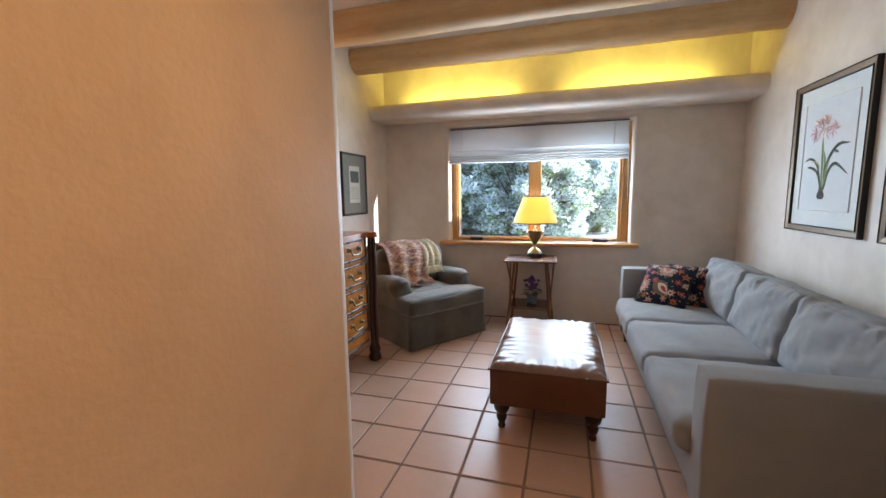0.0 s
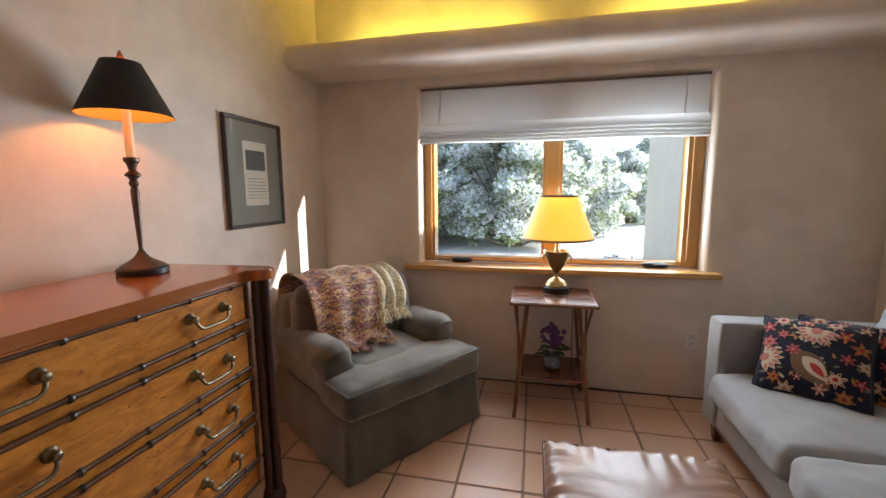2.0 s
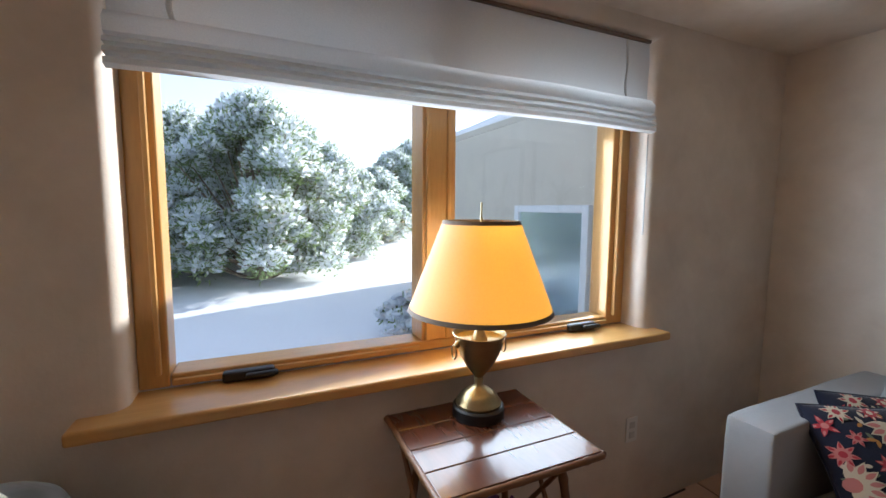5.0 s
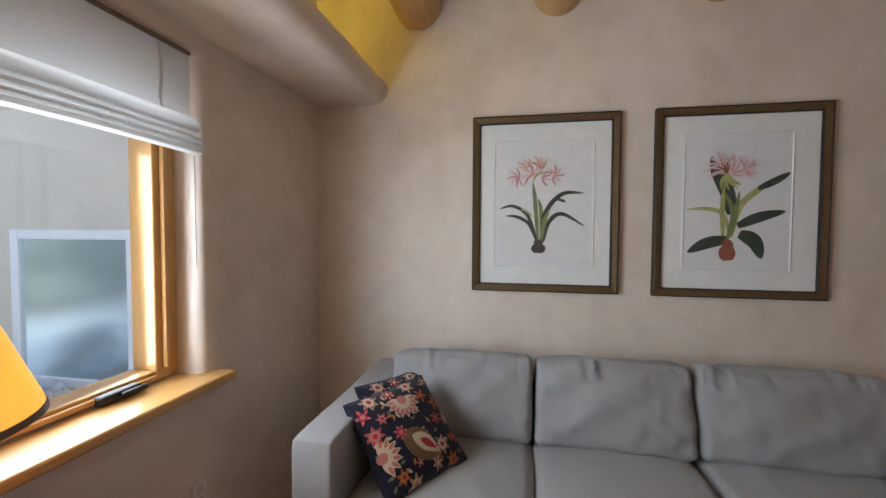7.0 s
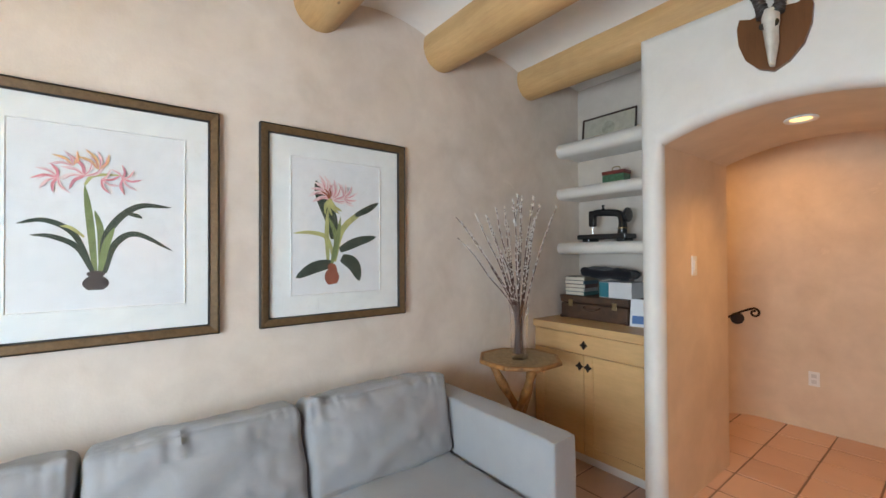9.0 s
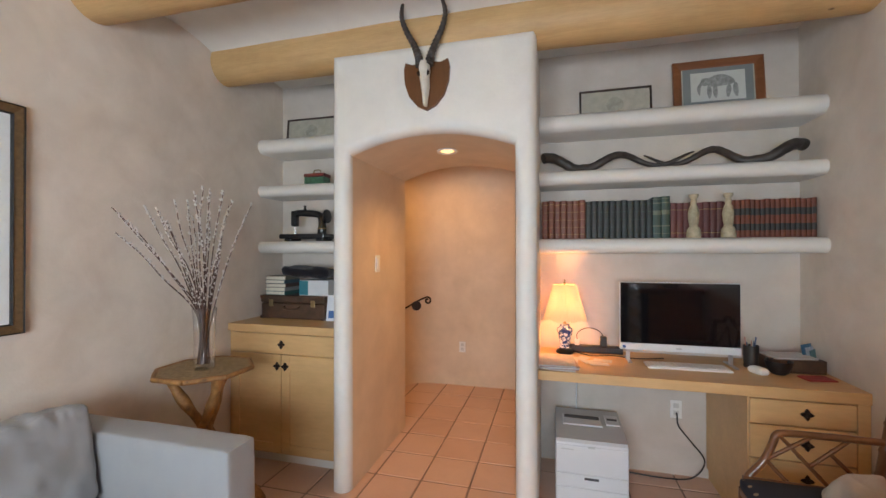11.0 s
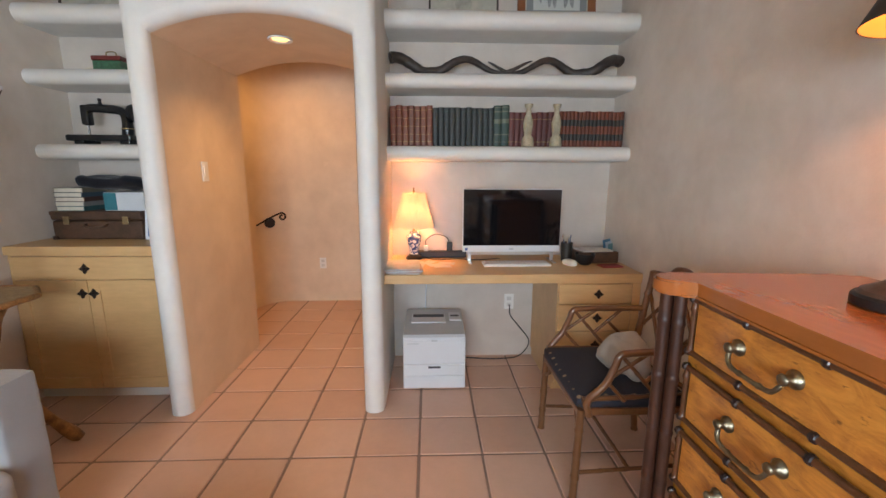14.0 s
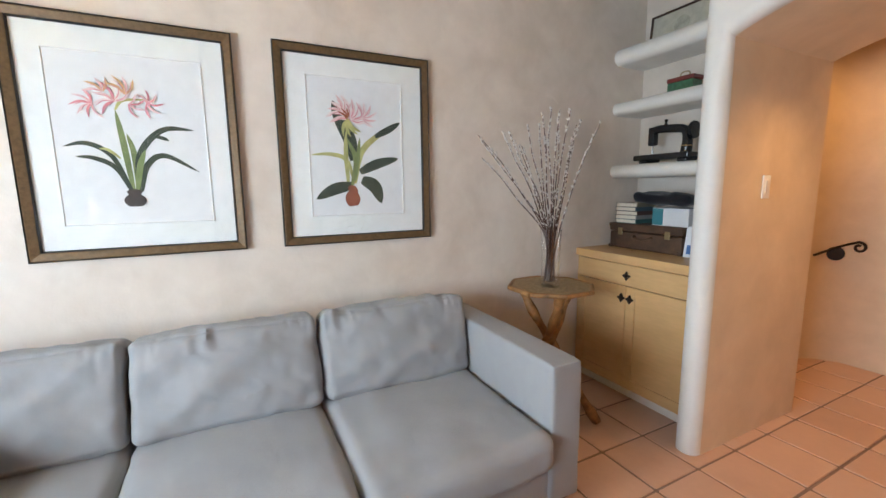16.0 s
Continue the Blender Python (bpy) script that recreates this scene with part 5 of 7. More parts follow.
# ---- faux-bamboo lattice armchair ----
RATTAN = wood("brown_bamboo", (0.075, 0.028, 0.010), (0.20, 0.085, 0.030), 0.3, 2, 3.0, coat=0.3, stretch=3)
def make_lattice_chair():
    c = thing("lattice_armchair", -0.92, 0.045, 0, label="brown faux-bamboo lattice armchair with a dark patterned seat", category="chair")
    # local axes: front is +x
    def rod(name, a, b, r=0.0135, label=""):
        bm = bmesh.new()
        knotted(bm, a, b, r)
        return part(name, bm, RATTAN, c, label, smooth=50)
    H = 0.255
    for s in (-1, 1):
        rod("leg", (0.245, s * H, 0), (0.235, s * H, 0.43), 0.017)
        rod("leg", (-0.27, s * (H - 0.03), 0), (-0.225, s * (H - 0.02), 0.45), 0.017)
        rod("back_post", (-0.225, s * (H - 0.02), 0.45), (-0.30, s * (H - 0.02), 0.90), 0.017)
        bm = bmesh.new()
        add_tube(bm, smooth_path([(0.20, s * H, 0.40), (0.215, s * (H + 0.01), 0.47), (0.15, s * (H + 0.02), 0.55), (0.115, s * (H + 0.02), 0.63), (0.10, s * (H + 0.02), 0.672), (0.06, s * (H + 0.02), 0.685), (-0.12, s * (H + 0.01), 0.69), (-0.255, s * (H - 0.02), 0.70)], 6), 0.0155, 10)
        part("arm", bm, RATTAN, c, "curved bamboo arm", smooth=50)
        y = s * (H + 0.012)
        rod("lattice", (0.135, y, 0.57), (-0.03, y, 0.685), 0.0085)
        rod("lattice", (0.09, y, 0.675), (-0.09, y, 0.47), 0.0085)
        rod("lattice", (0.14, y, 0.56), (0.06, y, 0.47), 0.0085)
        rod("lattice", (-0.02, y, 0.555), (-0.17, y, 0.69), 0.0085)
        rod("lattice", (-0.09, y, 0.62), (-0.215, y, 0.49), 0.0085)
        rod("side_rail", (0.235, s * H, 0.475), (-0.225, s * (H - 0.02), 0.475), 0.011)
        rod("stretcher", (0.24, s * H, 0.13), (-0.25, s * (H - 0.03), 0.13), 0.009)
        bm = tube(smooth_path([(0.238, s * (H - 0.02), 0.33), (0.23, s * (H - 0.055), 0.36), (0.235, s * (H - 0.075), 0.41)], 5), 0.009, 8)
        part("bracket", bm, RATTAN, c, smooth=50)
    part("top_rail", tube(smooth_path([(-0.30, -H + 0.02, 0.89), (-0.315, -0.12, 0.905), (-0.31, -0.06, 0.945), (-0.315, 0, 0.955), (-0.31, 0.06, 0.945), (-0.315, 0.12, 0.905), (-0.30, H - 0.02, 0.89)], 6), 0.0155, 10), RATTAN, c, smooth=50)
    for a, b in (((-0.26, -0.22, 0.62), (-0.30, 0.0, 0.88)), ((-0.26, 0.22, 0.62), (-0.30, 0.0, 0.88)), ((-0.24, 0.0, 0.50), (-0.285, -0.22, 0.78)), ((-0.24, 0.0, 0.50), (-0.285, 0.22, 0.78))):
        rod("back_lattice", a, b, 0.0085)
    rod("cross_stretcher", (0.0, -H + 0.01, 0.13), (0.0, H - 0.01, 0.13), 0.009)
    part("seat_frame", box(-0.235, 0.25, -H - 0.005, H + 0.005, 0.40, 0.43, 0.006), RATTAN, c)
    m, n, l, p = nodes_of("dotted_navy_cloth")
    col = (0.018, 0.020, 0.030)
    vo = n.new("ShaderNodeTexVoronoi")
    vo.inputs["Scale"].default_value, vo.inputs["Randomness"].default_value = 17.0, 0.15
    l.new(coords(n, l), vo.inputs["Vector"])
    l.new(mix(n, l, ramp(n, l, vo.outputs["Distance"], [(0.14, (1, 1, 1)), (0.19, (0, 0, 0))]), col, (0.30, 0.21, 0.12)), p.inputs["Base Color"])
    p.inputs["Roughness"].default_value = 0.85
    part("seat", soft_box(-0.225, 0.258, -H - 0.002, H + 0.002, 0.425, 0.485, r=0.025, puff=(0, 0, 0.018), wrinkle=0.002, cuts=9), m, c, "dark seat pad with a small gold motif", smooth=60)
    return c
make_lattice_chair()
WHITECLOTH = fabric("natural_cotton", (0.40, 0.35, 0.29), 500)
bm = soft_box(-0.055, 0.055, -0.13, 0.13, 0.0, 0.16, r=0.05, puff=(0.02, 0.01, 0.01), wrinkle=0.030, cuts=21, seed=12)
for v in bm.verts:
    # slumped cloth with long creases
    f = v.co.z / 0.16
    v.co.x += 0.016 * noise.noise(Vector((v.co.y * 16 + v.co.z * 9, v.co.z * 7, 2))) - 0.03 * f * f
    v.co.y *= 1 - 0.28 * max(0, f) ** 2
    v.co.z += 0.020 * f * noise.noise(Vector((v.co.y * 11, 5, 1)))
bag = part("cloth_bag", bm, WHITECLOTH, smooth=70)
bag.matrix_basis = pose(-0.935, 0.10, 0.499, 0, -10, 16)
tagged(bag, "crumpled off-white cotton bag slumped on the chair seat", "bag")

# ---- framed prints ----
EAST = Matrix(((0, 0, -1, 0), (-1, 0, 0, 0), (0, 1, 0, 0), (0, 0, 0, 1)))
WEST = Matrix(((0, 0, 1, 0), (1, 0, 0, 0), (0, 1, 0, 0), (0, 0, 0, 1)))
SOUTH = Matrix(((-1, 0, 0, 0), (0, 0, 1, 0), (0, 1, 0, 0), (0, 0, 0, 1)))     # on walls that face the window
def flat(name, rgb, rough=0.8, vary=0.05):
    return simple(name, rgb, rough, vary=vary, scale=20, bump_s=0.05)
MATBOARD = flat("white_mat", (0.78, 0.81, 0.80))
PAPER = flat("print_paper", (0.74, 0.765, 0.78))
FRAMEGOLD = simple("brown_gold_frame", (0.15, 0.095, 0.045), 0.4, 0.3, vary=0.3, scale=60, bump_s=0.3)
PICGLASS = thin_glass("picture_glass", 0.02, 0.14)
INKS = {"leaf": flat("ink_dark_leaf", (0.05, 0.065, 0.045), vary=0.35), "mid": flat("ink_green", (0.20, 0.25, 0.10), vary=0.3), "pale": flat("ink_yellow_green", (0.42, 0.42, 0.17), vary=0.3),
        "pink": flat("ink_pink", (0.60, 0.25, 0.29), vary=0.3), "blush": flat("ink_blush", (0.70, 0.52, 0.53), vary=0.15), "pearl": flat("ink_pearl", (0.76, 0.66, 0.66), vary=0.08), "peach": flat("ink_peach", (0.66, 0.42, 0.22), vary=0.2),
        "bulb": flat("ink_brown", (0.07, 0.055, 0.05), vary=0.4), "rust": flat("ink_rust", (0.28, 0.09, 0.05), vary=0.4)}

def frame_ring(w, h, fw, depth, z0=0.0):
    """A mitred picture frame, w by h outside, with a stepped face."""
    bm = bmesh.new()
    prof = [(0, z0), (0, depth), (fw * 0.16, depth + 0.004), (fw * 0.8, depth - 0.003), (fw, depth - 0.008), (fw, z0)]
    loops = [[(sx * (w / 2 - o), sy * (h / 2 - o), z) for sx, sy in ((-1, -1), (1, -1), (1, 1), (-1, 1))] for o, z in prof]
    add_loft(bm, loops + loops[:1])
    return bm

def ribbon(bm, pts, wide, z):
    """A flat tapering stroke along points."""
    path = smooth_path([(x, y, 0) for x, y in pts], 6)
    a, b, n = [], [], len(path) - 1
    for k, q in enumerate(path):
        d = (path[min(k + 1, n)] - path[max(k - 1, 0)]).normalized()
        s = Vector((-d.y, d.x, 0))
        f = k / n
        w = wide * max(0.04, (math.sin(math.pi * min(1, 0.12 + 0.88 * f)) ** 0.6))
        a.append(bm.verts.new((q.x + s.x * w, q.y + s.y * w, z)))
        b.append(bm.verts.new((q.x - s.x * w, q.y - s.y * w, z)))
    for k in range(n):
        bm.faces.new((a[k], a[k + 1], b[k + 1], b[k]))

def make_print(name_label, m, w, h, strokes, petals, paper):
    p = thing("framed_print", label=name_label, category="picture", group="botanical prints")
    p.matrix_basis = m
    part("frame", frame_ring(w, h, 0.042, 0.026), FRAMEGOLD, p, "ribbed brown-gold frame")
    for o in (0.0, 0.0385):
        part("frame_edge", frame_ring(w - 2 * o + 0.003, h - 2 * o + 0.003, 0.006, 0.0295 if o == 0 else 0.024), BLACK, p, "black frame edge")
    part("mat", box(-w / 2 + 0.03, w / 2 - 0.03, -h / 2 + 0.03, h / 2 - 0.03, 0.002, 0.012), MATBOARD, p, "white mat board")
    x0, x1, y0, y1 = paper
    part("paper", box(x0, x1, y0, y1, 0.0121, 0.0128), PAPER, p)
    bm = frame_ring(x1 - x0 + 0.012, y1 - y0 + 0.012, 0.006, 0.0135, 0.0122)
    bmesh.ops.translate(bm, verts=bm.verts, vec=((x0 + x1) / 2, (y0 + y1) / 2, 0))
    part("mat_bevel", bm, flat("mat_bevel", (0.82, 0.83, 0.82)), p)
    z = 0.0132
    for ink in INKS:
        bm = bmesh.new()
        for k, (tone, width, pts) in enumerate(strokes):
            if tone == ink:
                ribbon(bm, pts, width, z + 0.0001 * k)
        for k, (tone, cx, cy, length, width, turn) in enumerate(petals):
            if tone == ink:
                t = radians(turn)
                ribbon(bm, [(cx, cy), (cx + 0.5 * length * math.cos(t), cy + 0.5 * length * math.sin(t)), (cx + length * math.cos(t + 0.3), cy + length * math.sin(t + 0.3))], width, z + 0.002 + 0.00008 * k)
        if bm.faces:
            tagged(part("drawing", bm, INKS[ink], p), kind="stuff")
        else:
            bm.free()
    g = part("picture_glass", box(-w / 2 + 0.038, w / 2 - 0.038, -h / 2 + 0.038, h / 2 - 0.038, 0.0185, 0.0195), PICGLASS, p)
    g.visible_shadow = False
    return p

rnd = random.Random(11)
def bloom(cx, cy, size, turns, tones, slim=0.068):
    """One drawn flower: recurved petals, each a pale blade with a darker rib."""
    out = []
    for k, a in enumerate(turns):
        q = size * rnd.uniform(0.82, 1.1)
        out.append((tones[k % len(tones)], cx, cy, q, size * slim, a))
        out.append(("pink", cx, cy, q * 0.80, size * slim * 0.28, a + rnd.uniform(-4, 4)))
    return out
petals_a = []
for fx, fy, size, turns, tones in ((-0.060, 0.165, 0.085, (20, 60, 100, 140, 180, 215), ("blush", "pearl", "pink")), (-0.135, 0.150, 0.068, (95, 135, 170, 205, 240, 285), ("pink", "blush")),
                                   (-0.095, 0.200, 0.070, (60, 95, 130, 165), ("peach", "blush")), (-0.020, 0.195, 0.075, (45, 75, 100, 130), ("peach", "blush", "peach")),
                                   (0.055, 0.165, 0.062, (75, 30, -15, -60, -100, 120), ("pink", "blush")), (-0.010, 0.155, 0.060, (-35, 5, 40, -80), ("blush", "pink"))):
    petals_a += bloom(fx, fy, size, turns, tones)
strokes_a = [("mid", 0.012, [(-0.028, -0.21), (-0.045, 0.0), (-0.060, 0.13)]), ("mid", 0.011, [(-0.01, -0.21), (-0.012, -0.05), (-0.03, 0.035)]), ("pale", 0.006, [(-0.06, 0.13), (-0.03, 0.17), (0.06, 0.18)]),
             ("leaf", 0.013, [(-0.01, -0.21), (0.01, -0.05), (0.10, 0.055), (0.22, 0.06)]), ("leaf", 0.012, [(0.0, -0.21), (0.03, -0.10), (0.10, -0.055), (0.225, -0.125)]),
             ("leaf", 0.010, [(-0.035, -0.20), (-0.09, -0.06), (-0.17, -0.01), (-0.245, -0.025)]), ("leaf", 0.010, [(-0.035, -0.21), (-0.08, -0.11), (-0.15, -0.07), (-0.21, -0.065)]),
             ("mid", 0.012, [(-0.015, -0.21), (0.005, -0.10), (0.03, -0.03)]), ("pale", 0.006, [(-0.06, -0.07), (-0.10, -0.035), (-0.13, -0.03)]), ("leaf", 0.008, [(0.06, 0.03), (0.10, 0.02), (0.12, 0.01)]),
             ("bulb", 0.040, [(-0.026, -0.275), (-0.026, -0.245), (-0.026, -0.215)]), ("bulb", 0.028, [(-0.026, -0.225), (-0.026, -0.21), (-0.026, -0.20)])]
petals_b = bloom(-0.045, 0.150, 0.125, range(-15, 200, 27), ("pearl", "blush"), 0.075) + bloom(-0.085, 0.180, 0.085, range(30, 200, 30), ("blush", "pearl"), 0.085)
petals_b += bloom(0.020, 0.165, 0.090, range(-55, 120, 30), ("pearl", "blush"), 0.08) + [("rust", -0.06, 0.15, 0.06, 0.005, a) for a in (75, 100, 125)]
petals_b += [("pale", -0.055, 0.15, 0.09, 0.009, a) for a in (-60, -100, -75, -125)]
strokes_b = [("leaf", 0.036, [(-0.03, -0.06), (-0.05, 0.05), (-0.10, 0.16), (-0.13, 0.24)]), ("pale", 0.012, [(-0.065, -0.19), (-0.072, -0.02), (-0.065, 0.10)]), ("pale", 0.016, [(-0.03, -0.18), (0.01, -0.02), (0.10, 0.07), (0.225, 0.14)]),
             ("leaf", 0.018, [(0.09, 0.07), (0.17, 0.11), (0.235, 0.15)]), ("leaf", 0.026, [(0.0, -0.12), (0.10, -0.075), (0.22, -0.045)]), ("leaf", 0.030, [(-0.04, -0.19), (-0.14, -0.21), (-0.235, -0.26)]),
             ("leaf", 0.036, [(0.01, -0.16), (0.08, -0.20), (0.115, -0.29)]), ("pale", 0.011, [(-0.03, -0.18), (-0.07, -0.06), (-0.15, -0.03), (-0.25, -0.035)]), ("mid", 0.012, [(-0.03, -0.17), (-0.01, -0.05), (0.005, 0.06)]),
             ("mid", 0.014, [(-0.045, -0.19), (-0.02, -0.06), (-0.065, 0.06)]), ("rust", 0.040, [(-0.04, -0.30), (-0.045, -0.255), (-0.04, -0.21)]), ("rust", 0.028, [(-0.05, -0.23), (-0.04, -0.21), (-0.03, -0.195)])]
for y0, y1, st, pe, lab, pap in ((1.625, 2.42, strokes_a, petals_a, "framed botanical print of a pink lily on a white mat", (-0.268, 0.262, -0.345, 0.350)),
                            (0.645, 1.452, strokes_b, petals_b, "framed botanical print of a spider lily with broad leaves", (-0.254, 0.238, -0.345, 0.350))):
    yc = (y0 + y1) / 2
    m = Matrix.Translation((wall_x(False, yc) - 0.001, yc, 1.625)) @ EAST
    make_print(lab, m, y1 - y0, 0.985, st, pe, pap)

def make_wall_document():
    p = thing("framed_print", label="dark-framed old document with a landscape vignette on a grey mat", category="picture")
    p.matrix_basis = Matrix.Translation((wall_x(True, 2.61) + 0.001, 2.615, 1.53)) @ WEST
    w, h = 0.50, 0.625
    part("frame", frame_ring(w, h, 0.022, 0.02), simple("dark_brown_frame", (0.055, 0.038, 0.028), 0.4, vary=0.2), p)
    part("mat", box(-w / 2 + 0.012, w / 2 - 0.012, -h / 2 + 0.012, h / 2 - 0.012, 0.002, 0.010), flat("grey_mat", (0.22, 0.215, 0.18)), p, "grey-green mat board")
    part("paper", box(-0.105, 0.105, -0.185, 0.185, 0.010, 0.0112), flat("old_paper", (0.62, 0.58, 0.50)), p)
    part("vignette", box(-0.085, 0.085, 0.02, 0.135, 0.0112, 0.0118), simple("engraving", (0.10, 0.095, 0.085), 0.8, vary=0.7, scale=30), p, "dark engraved landscape")
    bm, r = bmesh.new(), random.Random(3)
    for row in range(7):
        x = -0.08
        while x < 0.07:
            q = r.uniform(0.01, 0.035)
            add_box(bm, x, min(0.085, x + q), -0.03 - row * 0.019, -0.026 - row * 0.019, 0.0112, 0.0116)
            x += q + 0.006
    part("writing", bm, flat("ink_grey", (0.14, 0.12, 0.10)), p, "faded handwriting")
    g = part("picture_glass", box(-w / 2 + 0.02, w / 2 - 0.02, -h / 2 + 0.02, h / 2 - 0.02, 0.0135, 0.0145), PICGLASS, p)
    g.visible_shadow = False
make_wall_document()

def make_shelf_frame(x, z, w, h, fw, frame_mat, label, lean=6, inner=None):
    p = thing("framed_print", label=label, category="picture")
    p.matrix_basis = Matrix.Translation((x, YB + 0.015 + h * math.sin(radians(lean)), z)) @ pose(0, 0, 0, lean, 0, 0) @ SOUTH @ Matrix.Translation((0, h / 2, 0))
    part("frame", frame_ring(w, h, fw, 0.016), frame_mat, p)
    part("paper", box(-w / 2 + 0.008, w / 2 - 0.008, -h / 2 + 0.008, h / 2 - 0.008, 0.001, 0.007), flat("faded_paper", (0.44, 0.42, 0.35), vary=0.15), p)
    if inner:
        inner(p)
    return p
def stamp(p):
    part("seal", lathe([(0.001, 0.0072), (0.055, 0.0072), (0.055, 0.0076), (0.001, 0.0076)], 24), flat("faint_seal", (0.36, 0.35, 0.29), vary=0.3), p)
    part("mark", box(0.145, 0.185, -0.075, -0.045, 0.007, 0.0075), flat("small_stamp", (0.08, 0.08, 0.08)), p)
def elephant(p):
    """A grey animal drawing: body, head, trunk and four legs as flat shapes on a pale sheet."""
    part("mat", box(-0.20, 0.20, -0.115, 0.125, 0.007, 0.0085), flat("grey_picture_mat", (0.22, 0.24, 0.24)), p)
    part("sheet", box(-0.155, 0.155, -0.10, 0.095, 0.0085, 0.0095), flat("pale_sheet", (0.58, 0.60, 0.57)), p)
    bm = bmesh.new()
    for pts, w in (([(-0.06, 0.02), (0.02, 0.035), (0.10, 0.015)], 0.040), ([(-0.095, 0.03), (-0.065, 0.03), (-0.04, 0.025)], 0.028), ([(-0.09, 0.03), (-0.108, -0.01), (-0.105, -0.06)], 0.011),
                   ([(-0.05, 0.0), (-0.048, -0.04), (-0.05, -0.085)], 0.014), ([(-0.015, 0.0), (-0.015, -0.04), (-0.012, -0.085)], 0.014), ([(0.065, 0.0), (0.06, -0.04), (0.055, -0.085)], 0.015), ([(0.10, 0.01), (0.10, -0.04), (0.105, -0.085)], 0.015)):
        ribbon(bm, pts, w, 0.0098)
    part("drawing", bm, simple("pencil_grey", (0.30, 0.31, 0.30), 0.8, vary=0.4, scale=60), p)
DARKFRAME = simple("thin_dark_frame", (0.05, 0.03, 0.022), 0.4, vary=0.2)
make_shelf_frame(-0.285, 2.377, 0.46, 0.225, 0.012, DARKFRAME, "long thin-framed faded document leaning on the shelf", inner=stamp)
make_shelf_frame(2.07, 2.377, 0.46, 0.225, 0.012, DARKFRAME, "long thin-framed faded document leaning on the shelf", inner=stamp)
make_shelf_frame(-0.90, 2.377, 0.52, 0.355, 0.052, wood("red_brown_frame", (0.16, 0.055, 0.02), (0.28, 0.11, 0.045), 0.35, 0, 3), "wooden-framed grey elephant drawing leaning on the shelf", inner=elephant)

# ---- shelf things ----
HORN = simple("dark_horn", (0.045, 0.034, 0.028), 0.35, vary=0.5, scale=25, bump_s=0.5, bump_d=0.004)
def make_horn(x0, x1, flip):
    h = thing("spiral_horn", 0, -0.97, 2.008, label="long dark spiral animal horn lying on the shelf", category="horn", group="horns on the shelf")
    pts, rad, n = [], [], 60
    for k in range(n + 1):
        f = k / n
        amp = 0.048 * (1 - 0.10 * f)
        ph = 2 * math.pi * 2.0 * f + math.pi - 0.55
        r = 0.031 * (1 - f) ** 0.7 + 0.004
        zc = 0.045 - amp * math.cos(ph) * (1 - 0.15 * f)
        pts.append((x0 + (x1 - x0) * f, flip * amp * 0.7 * math.sin(ph), max(r + 0.001, zc + 0.02)))
        rad.append(r * (1 + 0.05 * math.sin(k * 1.9)))
    low = min(q[2] - r for q, r in zip(pts, rad))
    pts = [(a, b, c - low) for a, b, c in pts]
    part("horn", tube(pts, rad, 14), HORN, h, smooth=60)
make_horn(0.19, -0.72, 1)
make_horn(-1.31, -0.44, -1)

def book_mat(name, rgb, band=None):
    m, n, l, p = nodes_of(name)
    info = n.new("ShaderNodeObjectInfo")
    a = noise_tex(n, l, coords(n, l), 40, 4)
    c = ramp(n, l, info.outputs["Random"], [(0.0, tuple(k * 0.75 for k in rgb)), (1.0, tuple(k * 1.25 for k in rgb))])
    c = mix(n, l, 0.4, c, ramp(n, l, a, [(0.3, tuple(k * 0.5 for k in rgb)), (0.7, tuple(k * 1.35 for k in rgb))]))
    l.new(c, p.inputs["Base Color"])
    p.inputs["Roughness"].default_value = 0.5
    bump(n, l, a, 0.2, 0.002, p)
    return m
B_RED, B_BLACK, B_GREEN, B_MAROON = book_mat("red_leather", (0.15, 0.040, 0.018)), book_mat("black_leather", (0.020, 0.024, 0.022)), book_mat("green_leather", (0.03, 0.06, 0.045)), book_mat("maroon_leather", (0.11, 0.03, 0.026))
B_PALE = simple("worn_gilt", (0.15, 0.16, 0.11), 0.5, 0.3, vary=0.4, scale=60)
B_GOLD, B_PAGES = simple("gold_tooling", (0.33, 0.22, 0.09), 0.4, 0.6), simple("page_edges", (0.55, 0.48, 0.36), 0.8)
def make_book(x, w, h, mat, bands, band_mat, label, group):
    """An upright book; x is its spine's middle, the spine faces the room."""
    b = thing("book", x, -0.93, 1.566, 0, label, "book", group)
    bm = bmesh.new()
    half, d = w / 2 - 0.0006, 0.155
    out = [(-half, -d), (half, -d), (half, -0.006)] + [(half * math.cos(a), 0.006 * math.sin(a) - 0.004) for a in [radians(q) for q in (20, 55, 90, 125, 160)]] + [(-half, -0.006)]
    add_prism(bm, out, 0.0, h)
    part("cover", bm, mat, b)
    part("page_block", box(-half + 0.003, half - 0.003, -d - 0.001, -0.012, 0.004, h + 0.0006), B_PAGES, b)
    if bands:
        bm = bmesh.new()
        for f, t in bands:
            add_prism(bm, [(q * 1.02, r + 0.001) for q, r in out[2:-1]] + [(-half, -0.02), (half, -0.02)], h * f - t, h * f + t)
        tagged(part("spine_tooling", bm, band_mat, b), kind="stuff")
x = 0.198
def run_books(n, x, w, h, mat, bands, band_mat, label, group, rnd=random.Random(8)):
    for _ in range(n):
        hh = h + rnd.uniform(-0.004, 0.003)
        make_book(x - w / 2, w, hh, mat, bands, band_mat, label, group)
        x -= w
    return x
THIN = ((0.12, 0.0015), (0.3, 0.0012), (0.5, 0.0012), (0.7, 0.0012), (0.9, 0.0015))
x = run_books(7, x, 0.0395, 0.255, B_RED, THIN, B_GOLD, "worn red leather-bound book with gilt bands", "red books")
